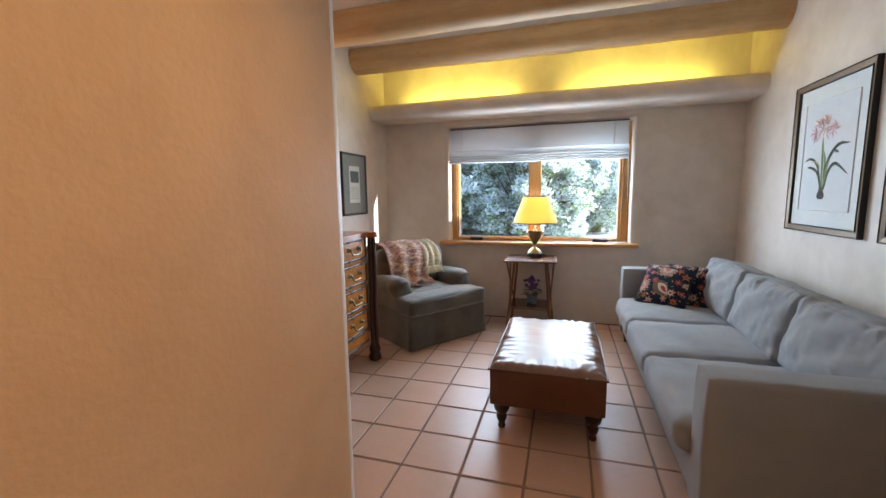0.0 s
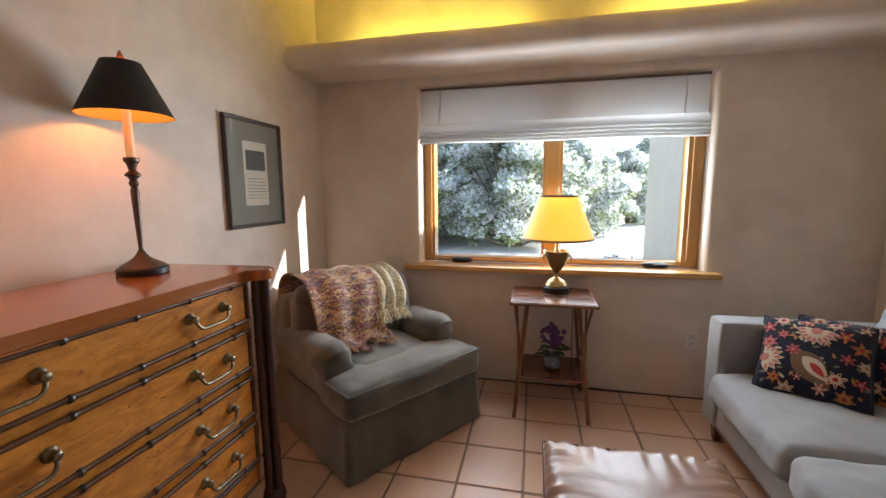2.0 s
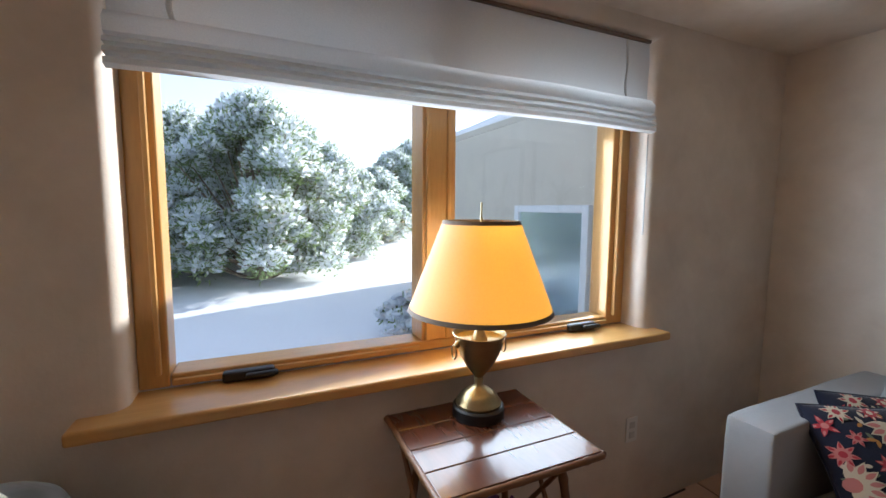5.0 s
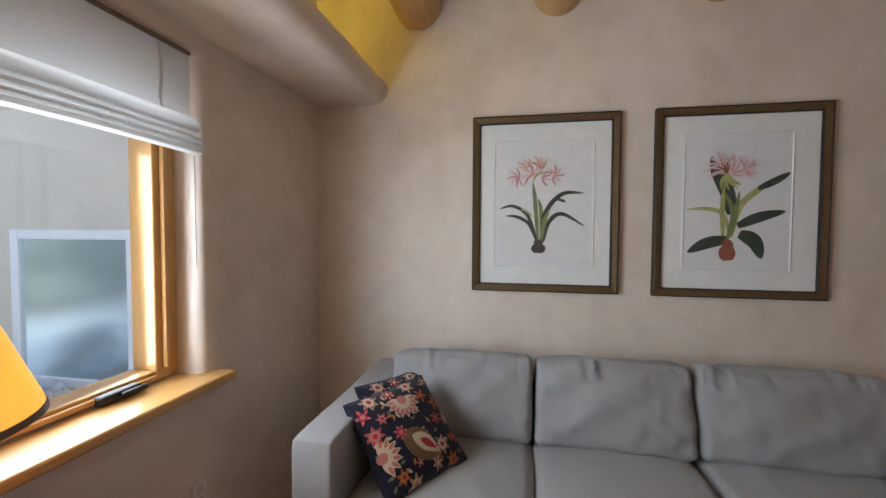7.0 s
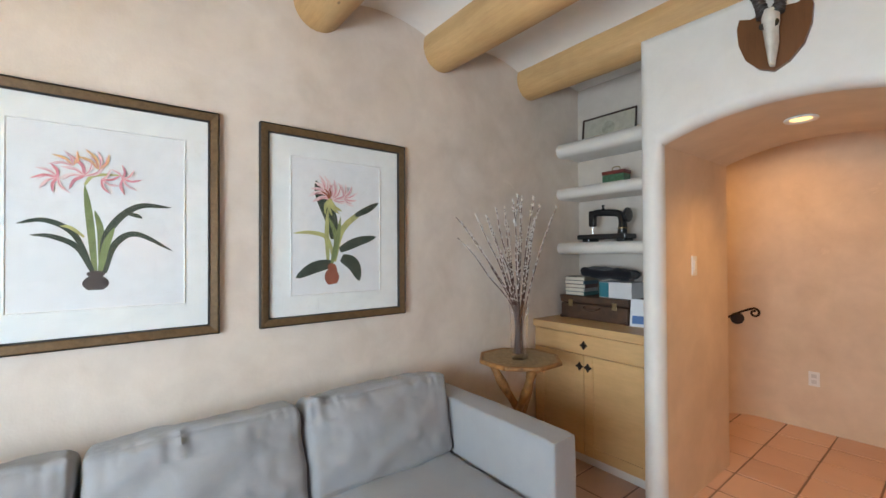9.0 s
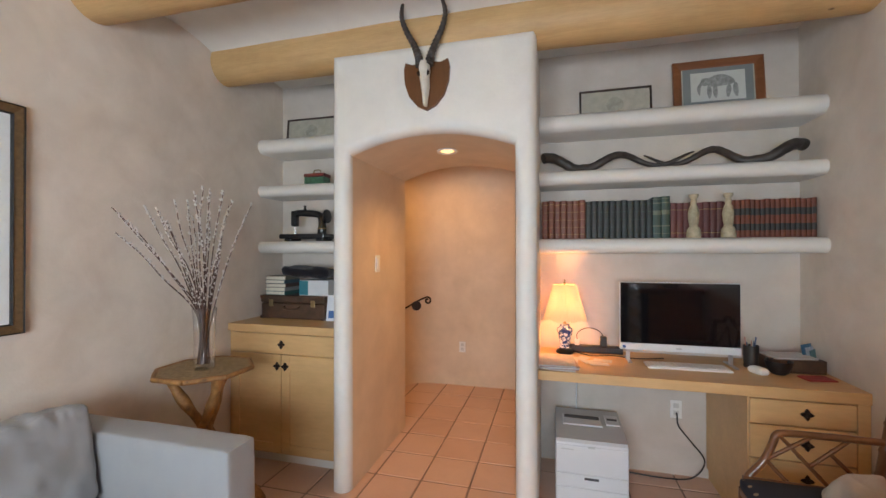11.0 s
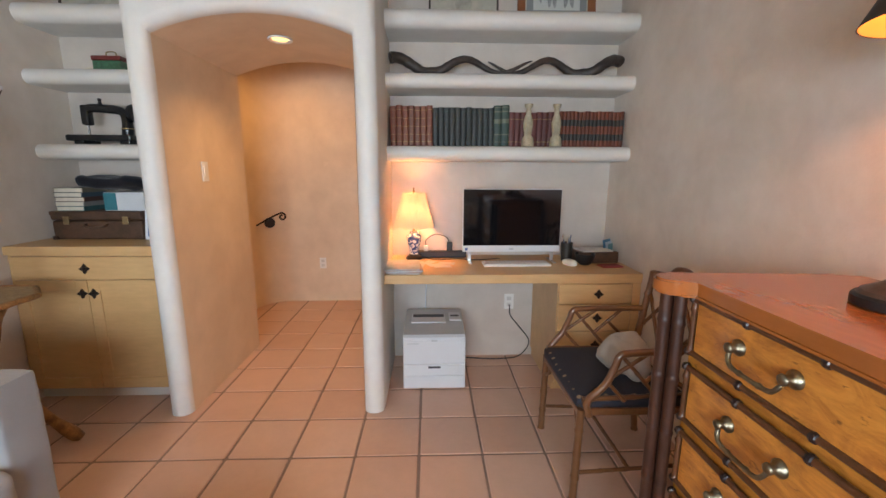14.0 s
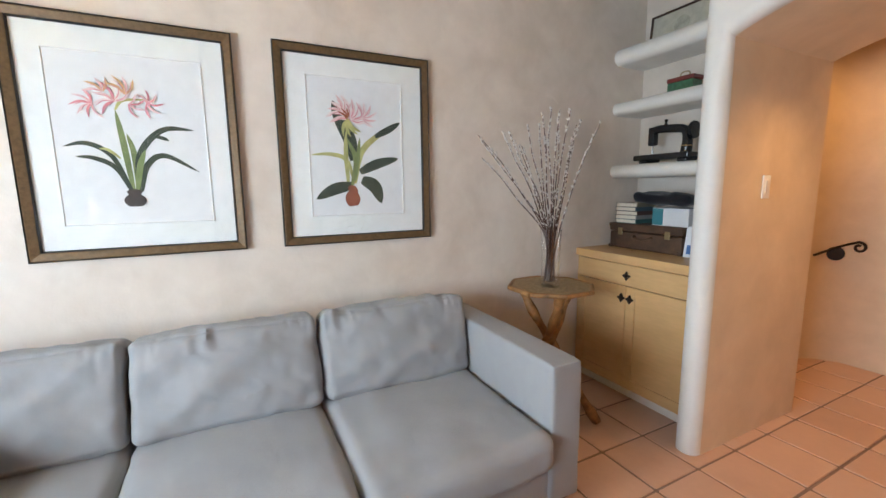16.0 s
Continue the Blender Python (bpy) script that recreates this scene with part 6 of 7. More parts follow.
x = run_books(11, x, 0.0365, 0.247, B_BLACK, THIN, B_GREEN, "old black leather-bound book with dark bands", "black books")
x = run_books(2, x, 0.050, 0.262, B_GREEN, ((0.12, 0.002), (0.3, 0.004), (0.62, 0.014), (0.85, 0.004), (0.95, 0.002)), B_PALE, "dark green leather-bound book with gilt panels", "green books")
x = run_books(9, x, 0.0365, 0.222, B_MAROON, ((0.15, 0.0015), (0.8, 0.0015)), B_GOLD, "old maroon leather-bound book with gilt bands", "maroon books")
x = run_books(17, x, 0.0255, 0.228, B_RED, ((0.28, 0.020), (0.68, 0.020)), B_BLACK, "small red book with black spine labels", "red and black set")

def make_figure(x):
    f = lathe([(0.052, 0.0), (0.054, 0.012), (0.046, 0.05), (0.030, 0.07), (0.036, 0.10), (0.040, 0.15), (0.030, 0.185), (0.020, 0.20), (0.024, 0.215), (0.020, 0.235), (0.032, 0.245), (0.036, 0.262), (0.020, 0.264)], 10)
    for v in f.verts:
        v.co.x, v.co.y = v.co.x * 0.78, v.co.y * 0.7
        v.co += Vector((1, 1, 0)) * 0.004 * noise.noise(v.co * 30)
    o = part("bookend_figurine", f, simple("carved_stone", (0.42, 0.37, 0.25), 0.6, vary=0.5, scale=18), smooth=40)
    o.location = (x, -0.868, 1.566)
    return tagged(o, "carved green and cream stone figure standing before the books", "figurine", "stone figures")
make_figure(-0.69), make_figure(-0.872)

def make_sewing_machine():
    s = thing("sewing_machine", 2.0, -0.955, 1.566, label="antique black sewing machine on a dark base", category="sewing machine")
    DARK = simple("black_enamel", (0.010, 0.010, 0.011), 0.22, vary=0.1)
    part("base", box(-0.19, 0.21, -0.085, 0.085, 0.02, 0.058, 0.01), DARK, s)
    for sx in (-0.14, 0.14):
        part("foot", box(sx - 0.03, sx + 0.03, -0.07, 0.07, 0.0, 0.022, 0.004), DARK, s)
    bm = tube(smooth_path([(-0.12, 0, 0.055), (-0.125, 0, 0.14), (-0.10, 0, 0.205), (0.0, 0, 0.222), (0.09, 0, 0.226), (0.125, 0, 0.21)], 6), [0.036, 0.034, 0.034, 0.034, 0.032, 0.031, 0.03, 0.029, 0.028, 0.028] + [0.027] * 21, 12)
    part("body", bm, DARK, s, smooth=60)
    part("head", box(0.095, 0.145, -0.026, 0.026, 0.12, 0.245, 0.012), DARK, s, smooth=40)
    part("needle_bar", tube([(0.12, 0, 0.13), (0.12, 0, 0.062)], 0.006, 8), simple("steel", (0.5, 0.5, 0.5), 0.25, 1.0), s, "steel needle bar")
    part("hand_wheel", lathe([(0.012, -0.012), (0.052, -0.010), (0.056, 0.0), (0.052, 0.010), (0.012, 0.012)], 24, Matrix.Translation((-0.165, 0, 0.195)) @ pose(0, 0, 0, 0, 90, 0)), DARK, s, smooth=50)
    part("spool_pin", lathe([(0.010, 0), (0.012, 0.01), (0.007, 0.02), (0.012, 0.035), (0.010, 0.04)], 10, Matrix.Translation((0.03, 0, 0.245))), s.children[0].data.materials[0], s)
    part("gilt_band", lathe([(0.0365, -0.003), (0.0365, 0.003)], 16, Matrix.Translation((-0.122, 0, 0.10)), cap=False), B_GOLD, s, "gilt decoration")
make_sewing_machine()

def make_trinket_box():
    b = thing("trinket_box", 1.93, -0.97, 2.008, label="small green patterned box with a red lid and top handle", category="box")
    part("box", box(-0.085, 0.085, -0.05, 0.05, 0, 0.062, 0.004), simple("green_lacquer", (0.045, 0.12, 0.065), 0.3, vary=0.6, scale=45), b)
    part("lid", box(-0.09, 0.09, -0.054, 0.054, 0.063, 0.09, 0.006), simple("red_lacquer", (0.17, 0.03, 0.025), 0.3, vary=0.3), b, "red lid")
    part("handle", tube(smooth_path([(0.03, 0, 0.09), (0.028, 0, 0.118), (0.0, 0, 0.125), (-0.028, 0, 0.118), (-0.03, 0, 0.09)], 5), 0.004, 8), BRASS, b)
make_trinket_box()

CASE = simple("worn_brown_leather_case", (0.075, 0.038, 0.02), 0.55, vary=0.5, scale=12, bump_s=0.4, bump_d=0.003)
def make_suitcase():
    s = thing("suitcase", 2.03, -0.93, 0.976, label="old brown leather suitcase lying flat on the cabinet", category="suitcase")
    part("body", box(-0.275, 0.275, -0.15, 0.14, 0.0, 0.118, 0.012, 3), CASE, s)
    part("lid", box(-0.28, 0.28, -0.153, 0.145, 0.12, 0.178, 0.014, 3), CASE, s)
    part("handle", tube(smooth_path([(-0.065, 0.142, 0.095), (-0.055, 0.168, 0.085), (0.0, 0.176, 0.078), (0.055, 0.168, 0.085), (0.065, 0.142, 0.095)], 5), 0.008, 8), CASE, s, "curved leather handle", smooth=50)
    for x in (-0.18, 0.18):
        part("latch", box(x - 0.018, x + 0.018, 0.143, 0.150, 0.095, 0.145, 0.002), BRASS, s, "tarnished brass latch")
    for x in (-0.262, 0.262):
        for z in (0.01, 0.165):
            part("corner", box(x - 0.016, x + 0.016, 0.118, 0.148, z - 0.012, z + 0.012, 0.004), CASE, s)
make_suitcase()
cols = [(0.05, 0.12, 0.12), (0.30, 0.30, 0.28), (0.10, 0.05, 0.04), (0.06, 0.10, 0.13), (0.20, 0.17, 0.12)]
for k, c in enumerate(cols):
    b = thing("stacked_book", 2.185 + 0.004 * (k % 2), -0.875, 1.1545 + k * 0.0285, 2 * (k % 3), "hardback book lying in a stack on the suitcase", "book", "stack of books")
    bm = bmesh.new()
    add_box(bm, -0.085, 0.085, -0.12, 0.075, 0.0, 0.003)
    add_box(bm, -0.085, 0.085, -0.12, 0.075, 0.025, 0.028)
    add_box(bm, -0.085, -0.08, -0.12, 0.075, 0.003, 0.025)
    part("cover", bm, simple("book_cover", c, 0.5, vary=0.15), b)
    part("page_block", box(-0.08, 0.082, -0.117, 0.072, 0.003, 0.025), simple("cream_pages", (0.62, 0.58, 0.48), 0.8), b, "cream page edges")
w = thing("carton", 1.885, -0.90, 1.1545, 0, "white and teal cardboard carton on the suitcase", "box")
part("carton", box(-0.145, 0.10, -0.10, 0.085, 0, 0.115, 0.002), simple("white_card", (0.62, 0.64, 0.66), 0.6, vary=0.05), w)
part("teal_panel", box(0.025, 0.101, -0.101, 0.0865, 0.004, 0.111, 0.001), simple("teal_card", (0.03, 0.16, 0.20), 0.5), w, "teal printed panel")
bm = soft_box(-0.20, 0.20, -0.11, 0.09, 0.0, 0.075, r=0.035, wrinkle=0.028, cuts=13, seed=21)
b = part("folded_garment", bm, fabric("black_knit", (0.010, 0.010, 0.014), 400), smooth=70)
b.matrix_basis = pose(1.955, -0.90, 1.288, 0, -3, 4)
tagged(b, "black crumpled garment lying over the books and carton", "clothing")
cd = thing("leaning_card", 1.655, -0.80, 0.976, 14, "white card with a blue picture, leaning on the suitcase", "card")
part("card", box(-0.085, 0.085, -0.002, 0.002, 0, 0.19, 0.0005, 1, pose(0, 0, 0, 14)), simple("white_card_stock", (0.70, 0.72, 0.76), 0.5, vary=0.03), cd)
part("picture", box(-0.06, 0.07, 0.0025, 0.0032, 0.02, 0.075, 0, 1, pose(0, 0, 0, 14)), simple("blue_print", (0.05, 0.13, 0.34), 0.5, vary=0.3), cd, "blue printed picture")

# ---- mounted antelope skull ----
def make_trophy():
    t = thing("mounted_skull", 0.832, YF, 2.445, label="bleached antelope skull with ringed black horns on a wooden shield", category="trophy")
    shield = [(0, -0.145), (0.055, -0.118), (0.105, -0.06), (0.132, 0.02), (0.138, 0.10), (0.128, 0.142), (0.085, 0.125), (0.045, 0.132), (0, 0.152)]
    out = shield + [(-x, y) for x, y in reversed(shield[1:-1])]
    bm = add_prism(bmesh.new(), out, 0.0, 0.022, SOUTH)
    part("shield", bm, wood("shield_wood", (0.10, 0.04, 0.016), (0.17, 0.075, 0.03), 0.35, 2), t, "brown wooden shield")
    bm = bmesh.new()
    prof = [(0.014, -0.125, 0.034), (0.020, -0.11, 0.042), (0.026, -0.06, 0.050), (0.034, -0.02, 0.056), (0.052, 0.03, 0.060), (0.056, 0.06, 0.064), (0.046, 0.09, 0.066), (0.034, 0.115, 0.060)]
    loops = []
    for w, z, d in prof:
        w *= 0.74
        loops.append([(w * math.cos(a), 0.022 + d * 0.55 + d * 0.55 * math.sin(a) * (1 - 0.15 * math.cos(2 * a)), z) for a in [k * math.pi / 8 for k in range(16)]])
    rows = add_loft(bm, loops)
    bm.faces.new(rows[0]), bm.faces.new(rows[-1])
    for v in bm.verts:
        if abs(v.co.z - 0.045) < 0.03 and abs(v.co.x) > 0.022:
            v.co.x *= 0.78
        if -0.09 < v.co.z < 0.0 and abs(v.co.x) > 0.012:
            v.co.y -= 0.012
        v.co += Vector((1, 1, 1)) * 0.003 * noise.noise(v.co * 45)
    part("skull", bm, simple("bleached_bone", (0.66, 0.62, 0.54), 0.6, vary=0.15, scale=25, bump_s=0.4), t, "bleached white skull", smooth=50)
    for s in (-1, 1):
        # dark disc on the bone paints the shade of the hollow eye socket
        eye = lathe([(0.001, 0.0), (0.014, 0.001), (0.016, 0.006), (0.001, 0.008)], 14, Matrix.Translation((s * 0.026, 0.076, 0.045)) @ pose(0, 0, 0, -90, 0, s * 35))
        part("eye_socket", eye, simple("socket_shade", (0.03, 0.022, 0.016), 0.9), t)
        pts = smooth_path([(s * 0.026, 0.060, 0.095), (s * 0.036, 0.055, 0.15), (s * 0.062, 0.05, 0.22), (s * 0.105, 0.06, 0.30), (s * 0.128, 0.08, 0.37), (s * 0.118, 0.10, 0.425), (s * 0.10, 0.11, 0.455)], 14)
        n = len(pts)
        rad = [(0.022 * (1 - k / n) ** 0.6 + 0.002) * (1 + 0.13 * math.sin(k * 1.55) * (k < n * 0.75)) for k in range(n)]
        part("horn", tube(pts, rad, 12), HORN, t, "ringed black horn", smooth=50)
make_trophy()

# ---- branch-legged octagonal table, vase and pussy willow ----
BARK = simple("yellow_brown_bark", (0.30, 0.145, 0.045), 0.5, vary=0.75, scale=18, bump_s=0.7, bump_d=0.006)
def make_branch_table():
    t = thing("octagonal_table", 2.06, -0.02, 0, label="octagonal rustic table on a tripod of barked branches", category="table")
    R = 0.255
    octo = [(R * math.cos(radians(22.5 + 45 * k)), R * math.sin(radians(22.5 + 45 * k))) for k in range(8)]
    part("top", add_prism(bmesh.new(), [(x * 0.97, y * 0.97) for x, y in octo], 0.800, 0.822), simple("woven_bark_top", (0.34, 0.23, 0.11), 0.55, vary=0.4, scale=40, bump_s=0.8, bump_d=0.004), t, "woven bark top")
    bm = bmesh.new()
    for k in range(8):
        a, b = octo[k], octo[(k + 1) % 8]
        add_tube(bm, [(*a, 0.812), ((a[0] + b[0]) / 2 * 1.005, (a[1] + b[1]) / 2 * 1.005, 0.813), (*b, 0.812)], 0.015, 8)
    part("rim", bm, BARK, t, "split branch rim", smooth=50)
    for k in range(3):
        a = radians(215 + 120 * k)
        ca, sa = math.cos(a), math.sin(a)
        pts = smooth_path([(0.30 * ca, 0.30 * sa, 0.0), (0.17 * ca, 0.17 * sa, 0.20), (0.03 * ca - 0.02 * sa, 0.03 * sa + 0.02 * ca, 0.42), (-0.10 * ca, -0.10 * sa, 0.63), (-0.19 * ca, -0.19 * sa, 0.80)], 6)
        bm = tube(pts, [0.028 + 0.005 * math.sin(j * 1.1 + k) for j in range(len(pts))], 10)
        part("leg", bm, BARK, t, "crooked barked branch leg", smooth=60)
make_branch_table()

def make_vase():
    v = thing("glass_vase", 2.04, 0.005, 0.822, label="tall clear glass vase on the octagonal table", category="vase")
    part("glass", lathe([(0.001, 0.0), (0.050, 0.0), (0.055, 0.006), (0.056, 0.05), (0.053, 0.15), (0.058, 0.28), (0.064, 0.345), (0.061, 0.345), (0.055, 0.28), (0.050, 0.15), (0.052, 0.06), (0.048, 0.035), (0.001, 0.03)], 32), thin_glass("clear_glass", 0.16, 0.8), v, smooth=50)
make_vase()
def make_willow():
    w = thing("pussy_willow", 2.04, 0.005, 0.855, label="spray of bare pussy willow twigs with silver catkins in the vase", category="branches")
    rnd = random.Random(17)
    TWIG = simple("willow_bark", (0.075, 0.035, 0.024), 0.6, vary=0.3)
    buds = bmesh.new()
    def one(lean_y, lean_x, length, start):
        pts = [Vector((start[0], start[1], 0.0))]
        base = Vector((lean_x * 0.18, lean_y * 0.18, 0.33))
        pts.append(Vector((max(-0.045, min(0.045, base.x)), max(-0.045, min(0.045, base.y)), 0.29)))
        tip = Vector((lean_x, lean_y, length))
        for f in (0.4, 0.7, 1.0):
            q = pts[1].lerp(tip, f)
            q += Vector((rnd.uniform(-0.012, 0.012), rnd.uniform(-0.012, 0.012), 0.03 * math.sin(math.pi * f)))
            pts.append(q)
        path = smooth_path(pts, 7)
        n = len(path)
        part("twig", tube(path, [0.0046 * (1 - 0.55 * k / n) for k in range(n)], 6), TWIG, w)
        for k in range(9, n):
            if rnd.random() < 0.86:
                for _ in range(2):
                    q = path[k - 1].lerp(path[k], rnd.random())
                    side = Vector((rnd.uniform(-1, 1), rnd.uniform(-1, 1), 0.8)).normalized()
                    m = Matrix.Translation(q + side * 0.006) @ side.to_track_quat("Z", "Y").to_matrix().to_4x4() @ Matrix.Diagonal((0.0054, 0.0054, 0.0105, 1))
                    bmesh.ops.create_icosphere(buds, subdivisions=1, radius=1, matrix=m)
    leans = [(0.55, -0.06, 0.79), (0.50, 0.02, 0.83), (0.40, -0.10, 0.83), (0.33, 0.05, 0.86), (0.28, -0.02, 0.78), (0.22, -0.12, 0.93), (0.16, 0.06, 0.90), (0.10, -0.05, 0.98), (0.06, 0.08, 0.92), (0.02, -0.1, 0.97), (-0.03, 0.02, 0.99), (-0.07, -0.06, 0.90), (-0.11, 0.08, 0.95), (-0.16, -0.02, 0.94), (-0.20, 0.05, 0.86), (-0.27, -0.06, 0.93), (-0.24, 0.1, 0.80), (0.13, 0.12, 0.80), (0.45, 0.08, 0.72), (-0.06, 0.14, 0.84)]
    for ly, lx, le in leans:
        one(ly, lx * 1.2 - 0.02, le, (rnd.uniform(-0.025, 0.025), rnd.uniform(-0.025, 0.025)))
    tagged(part("catkin_fur", buds, fabric("silver_catkin", (0.62, 0.58, 0.54), 900), w), "silvery furry catkins", kind="stuff")
make_willow()

# ---- desk things ----
def make_computer():
    c = thing("desktop_computer", -0.615, -0.905, 0.798, label="white all-in-one desktop computer with a dark glossy screen", category="computer")
    PL = simple("white_shell", (0.72, 0.73, 0.74), 0.35, vary=0.02)
    part("case", box(-0.335, 0.335, -0.03, 0.0, 0.068, 0.495, 0.006), PL, c)
    part("chin", box(-0.335, 0.335, -0.012, 0.006, 0.068, 0.110, 0.004), PL, c)
    m, n, l, p = nodes_of("dark_screen")
    p.inputs["Base Color"].default_value = (0.006, 0.006, 0.007, 1)
    p.inputs["Roughness"].default_value, p.inputs["Specular IOR Level"].default_value = 0.06, 0.6
    part("screen", box(-0.330, 0.330, 0.0, 0.0035, 0.112, 0.490), m, c, "glossy black screen")
    part("badge", box(-0.015, 0.015, 0.006, 0.0066, 0.084, 0.092), flat("grey_badge", (0.45, 0.45, 0.46)), c)
    part("sticker", box(0.30, 0.318, 0.006, 0.0066, 0.078, 0.096), flat("blue_sticker", (0.10, 0.16, 0.34)), c)
    for s in (-1, 1):
        bm = bmesh.new()
        add_box(bm, s * 0.285 - 0.012, s * 0.285 + 0.012, -0.10, 0.075, 0.0, 0.007, 0.002, 1)
        add_box(bm, s * 0.285 - 0.012, s * 0.285 + 0.012, -0.022, -0.012, 0.005, 0.08, 0.002, 1)
        part("stand", bm, simple("steel_stand", (0.55, 0.55, 0.56), 0.3, 0.8), c, "steel foot")
make_computer()
k = thing("keyboard", -0.628, -0.80, 0.799, 1, "slim white computer keyboard", "keyboard")
part("base", box(-0.22, 0.22, -0.065, 0.065, 0, 0.012, 0.004), WHITE_PLASTIC, k)
for row in range(5):
    for col in range(14):
        if row == 0 and 4 < col < 9:
            continue
        part("key", box(-0.205 + col * 0.0295, -0.205 + col * 0.0295 + 0.0255, 0.052 - row * 0.0222 - 0.02, 0.052 - row * 0.0222, 0.012, 0.0155), WHITE_PLASTIC, k)
part("key", box(-0.20 + 5 * 0.0295, -0.205 + 9 * 0.0295, 0.032, 0.052, 0.012, 0.0155), WHITE_PLASTIC, k)
mo = part("computer_mouse", soft_box(-0.03, 0.03, -0.05, 0.05, 0, 0.032, r=0.016, puff=(0, 0, 0.006), wrinkle=0, cuts=7), WHITE_PLASTIC, smooth=60)
mo.matrix_basis = pose(-0.985, -0.785, 0.798, 0, 0, 20)
tagged(mo, "small white computer mouse on the desk", "mouse")
pc = thing("pencil_cup", -1.005, -0.92, 0.798, 0, "dark metal pencil cup with pens and scissors", "cup")
part("cup", lathe([(0.036, 0), (0.040, 0.13), (0.037, 0.13), (0.033, 0.004)], 20), simple("dark_tin", (0.06, 0.055, 0.05), 0.4, 0.6), pc, smooth=50)
rnd = random.Random(3)
for kk in range(9):
    a = rnd.uniform(0, 6.28)
    part("pen", tube([(0.008 * math.cos(a), 0.008 * math.sin(a), 0.01), (0.03 * math.cos(a), 0.03 * math.sin(a), rnd.uniform(0.15, 0.20))], 0.0038, 6), simple("pen", rnd.choice(((0.4, 0.06, 0.05), (0.05, 0.05, 0.06), (0.55, 0.5, 0.4), (0.06, 0.1, 0.2), (0.45, 0.2, 0.15))), 0.4), pc)
tr = thing("desk_tray", -1.19, -0.92, 0.798, 4, "dark brown leather letter tray heaped with papers", "tray")
part("tray", box(-0.14, 0.13, -0.10, 0.09, 0, 0.012, 0.004), CASE, tr)
for a in ((-0.14, -0.128, -0.10, 0.09), (0.118, 0.13, -0.10, 0.09), (-0.128, 0.118, 0.078, 0.09), (-0.128, 0.118, -0.10, -0.088)):
    part("rim", box(*a, 0.012, 0.075, 0.003), CASE, tr)
for kk in range(7):
    part("paper", box(-0.115, 0.105, -0.085, 0.07, 0.014 + kk * 0.010, 0.022 + kk * 0.010, 0.001, 1, pose(0, 0, 0, 0, rnd.uniform(-2, 2), rnd.uniform(-6, 6))), simple("loose_paper", rnd.choice(((0.62, 0.58, 0.5), (0.5, 0.36, 0.26), (0.62, 0.6, 0.58))), 0.8), tr)
bo = part("bowl", lathe([(0.03, 0), (0.045, 0.012), (0.062, 0.05), (0.066, 0.075), (0.062, 0.075), (0.055, 0.045), (0.004, 0.012)], 24), BLACK, smooth=50)
bo.location = (-1.09, -0.80, 0.798)
tagged(bo, "small round black bowl on the desk", "bowl")
rc = part("red_notebook", box(-0.07, 0.07, -0.045, 0.045, 0, 0.008, 0.002), simple("red_cover", (0.30, 0.03, 0.03), 0.5))
rc.matrix_basis = pose(-1.235, -0.735, 0.798, 0, 0, 8)
tagged(rc, "small flat red notebook", "notebook")
pk = thing("postcards", -1.325, -0.97, 0.798, 40, "blue and white postcards standing against the wall", "cards")
for kk, cc in enumerate(((0.08, 0.22, 0.36), (0.55, 0.6, 0.65), (0.12, 0.28, 0.30))):
    part("card", box(-0.06, 0.05, -0.004 * kk - 0.002, -0.004 * kk, 0, 0.14 - 0.012 * kk, 0.0005, 1, pose(0, 0.02 * kk, 0, 10, 0, 4 * kk)), simple("postcard", cc, 0.4, vary=0.4, scale=30), pk)
PAPERS = [simple("paper_white", (0.66, 0.65, 0.63), 0.7, vary=0.04), simple("magazine_cover", (0.35, 0.25, 0.2), 0.35, vary=0.6, scale=18), simple("paper_grey", (0.5, 0.52, 0.55), 0.6, vary=0.2)]
for kk in range(6):
    q = part("magazine", box(-0.11, 0.11, -0.14, 0.14, 0, 0.0055, 0.001, 1), PAPERS[(kk * 2 + 1) % 3] if kk == 5 else PAPERS[kk % 3])
    q.matrix_basis = pose(0.10 + 0.008 * (kk % 3), -0.69 + 0.006 * kk, 0.7985 + 0.0062 * kk, 0, 0, (-6, 4, 10, -3, 7, 1)[kk])
    tagged(q, "paper or magazine in a loose pile on the desk", "papers", "desk papers")
for kk, (px, py, rz) in enumerate(((-0.10, -0.80, 25), (-0.17, -0.84, -12), (-0.05, -0.86, 60), (-0.14, -0.74, 5))):
    q = part("note", box(-0.055, 0.055, -0.035, 0.035, 0, 0.001), PAPERS[0])
    q.matrix_basis = pose(px, py, 0.7985 + 0.0015 * kk, 0, 0, rz)
    tagged(q, "loose white paper note on the desk", "papers", "desk notes")
st = thing("power_strip", -0.13, -1.06, 0.798, 0, "black power strip with cables and a plug", "power strip")
part("body", box(-0.19, 0.16, -0.03, 0.03, 0.0, 0.045, 0.006), BLACK, st)
part("plug", box(0.085, 0.115, -0.015, 0.015, 0.045, 0.085, 0.004), WHITE_PLASTIC, st, "white plug")
part("cable", tube(smooth_path([(0.10, 0, 0.085), (0.095, 0.0, 0.13), (0.03, 0.0, 0.165), (-0.05, 0, 0.14), (-0.085, 0, 0.06)], 6), 0.0028, 6), BLACK, st)
part("cable", tube(smooth_path([(0.14, 0.03, 0.01), (0.02, 0.12, 0.006), (-0.12, 0.09, 0.006), (-0.25, 0.13, 0.006), (-0.42, 0.08, 0.006)], 6), 0.003, 6), BLACK, st)
part("adapter", box(-0.09, -0.05, -0.02, 0.02, 0.045, 0.11, 0.004), BLACK, st)

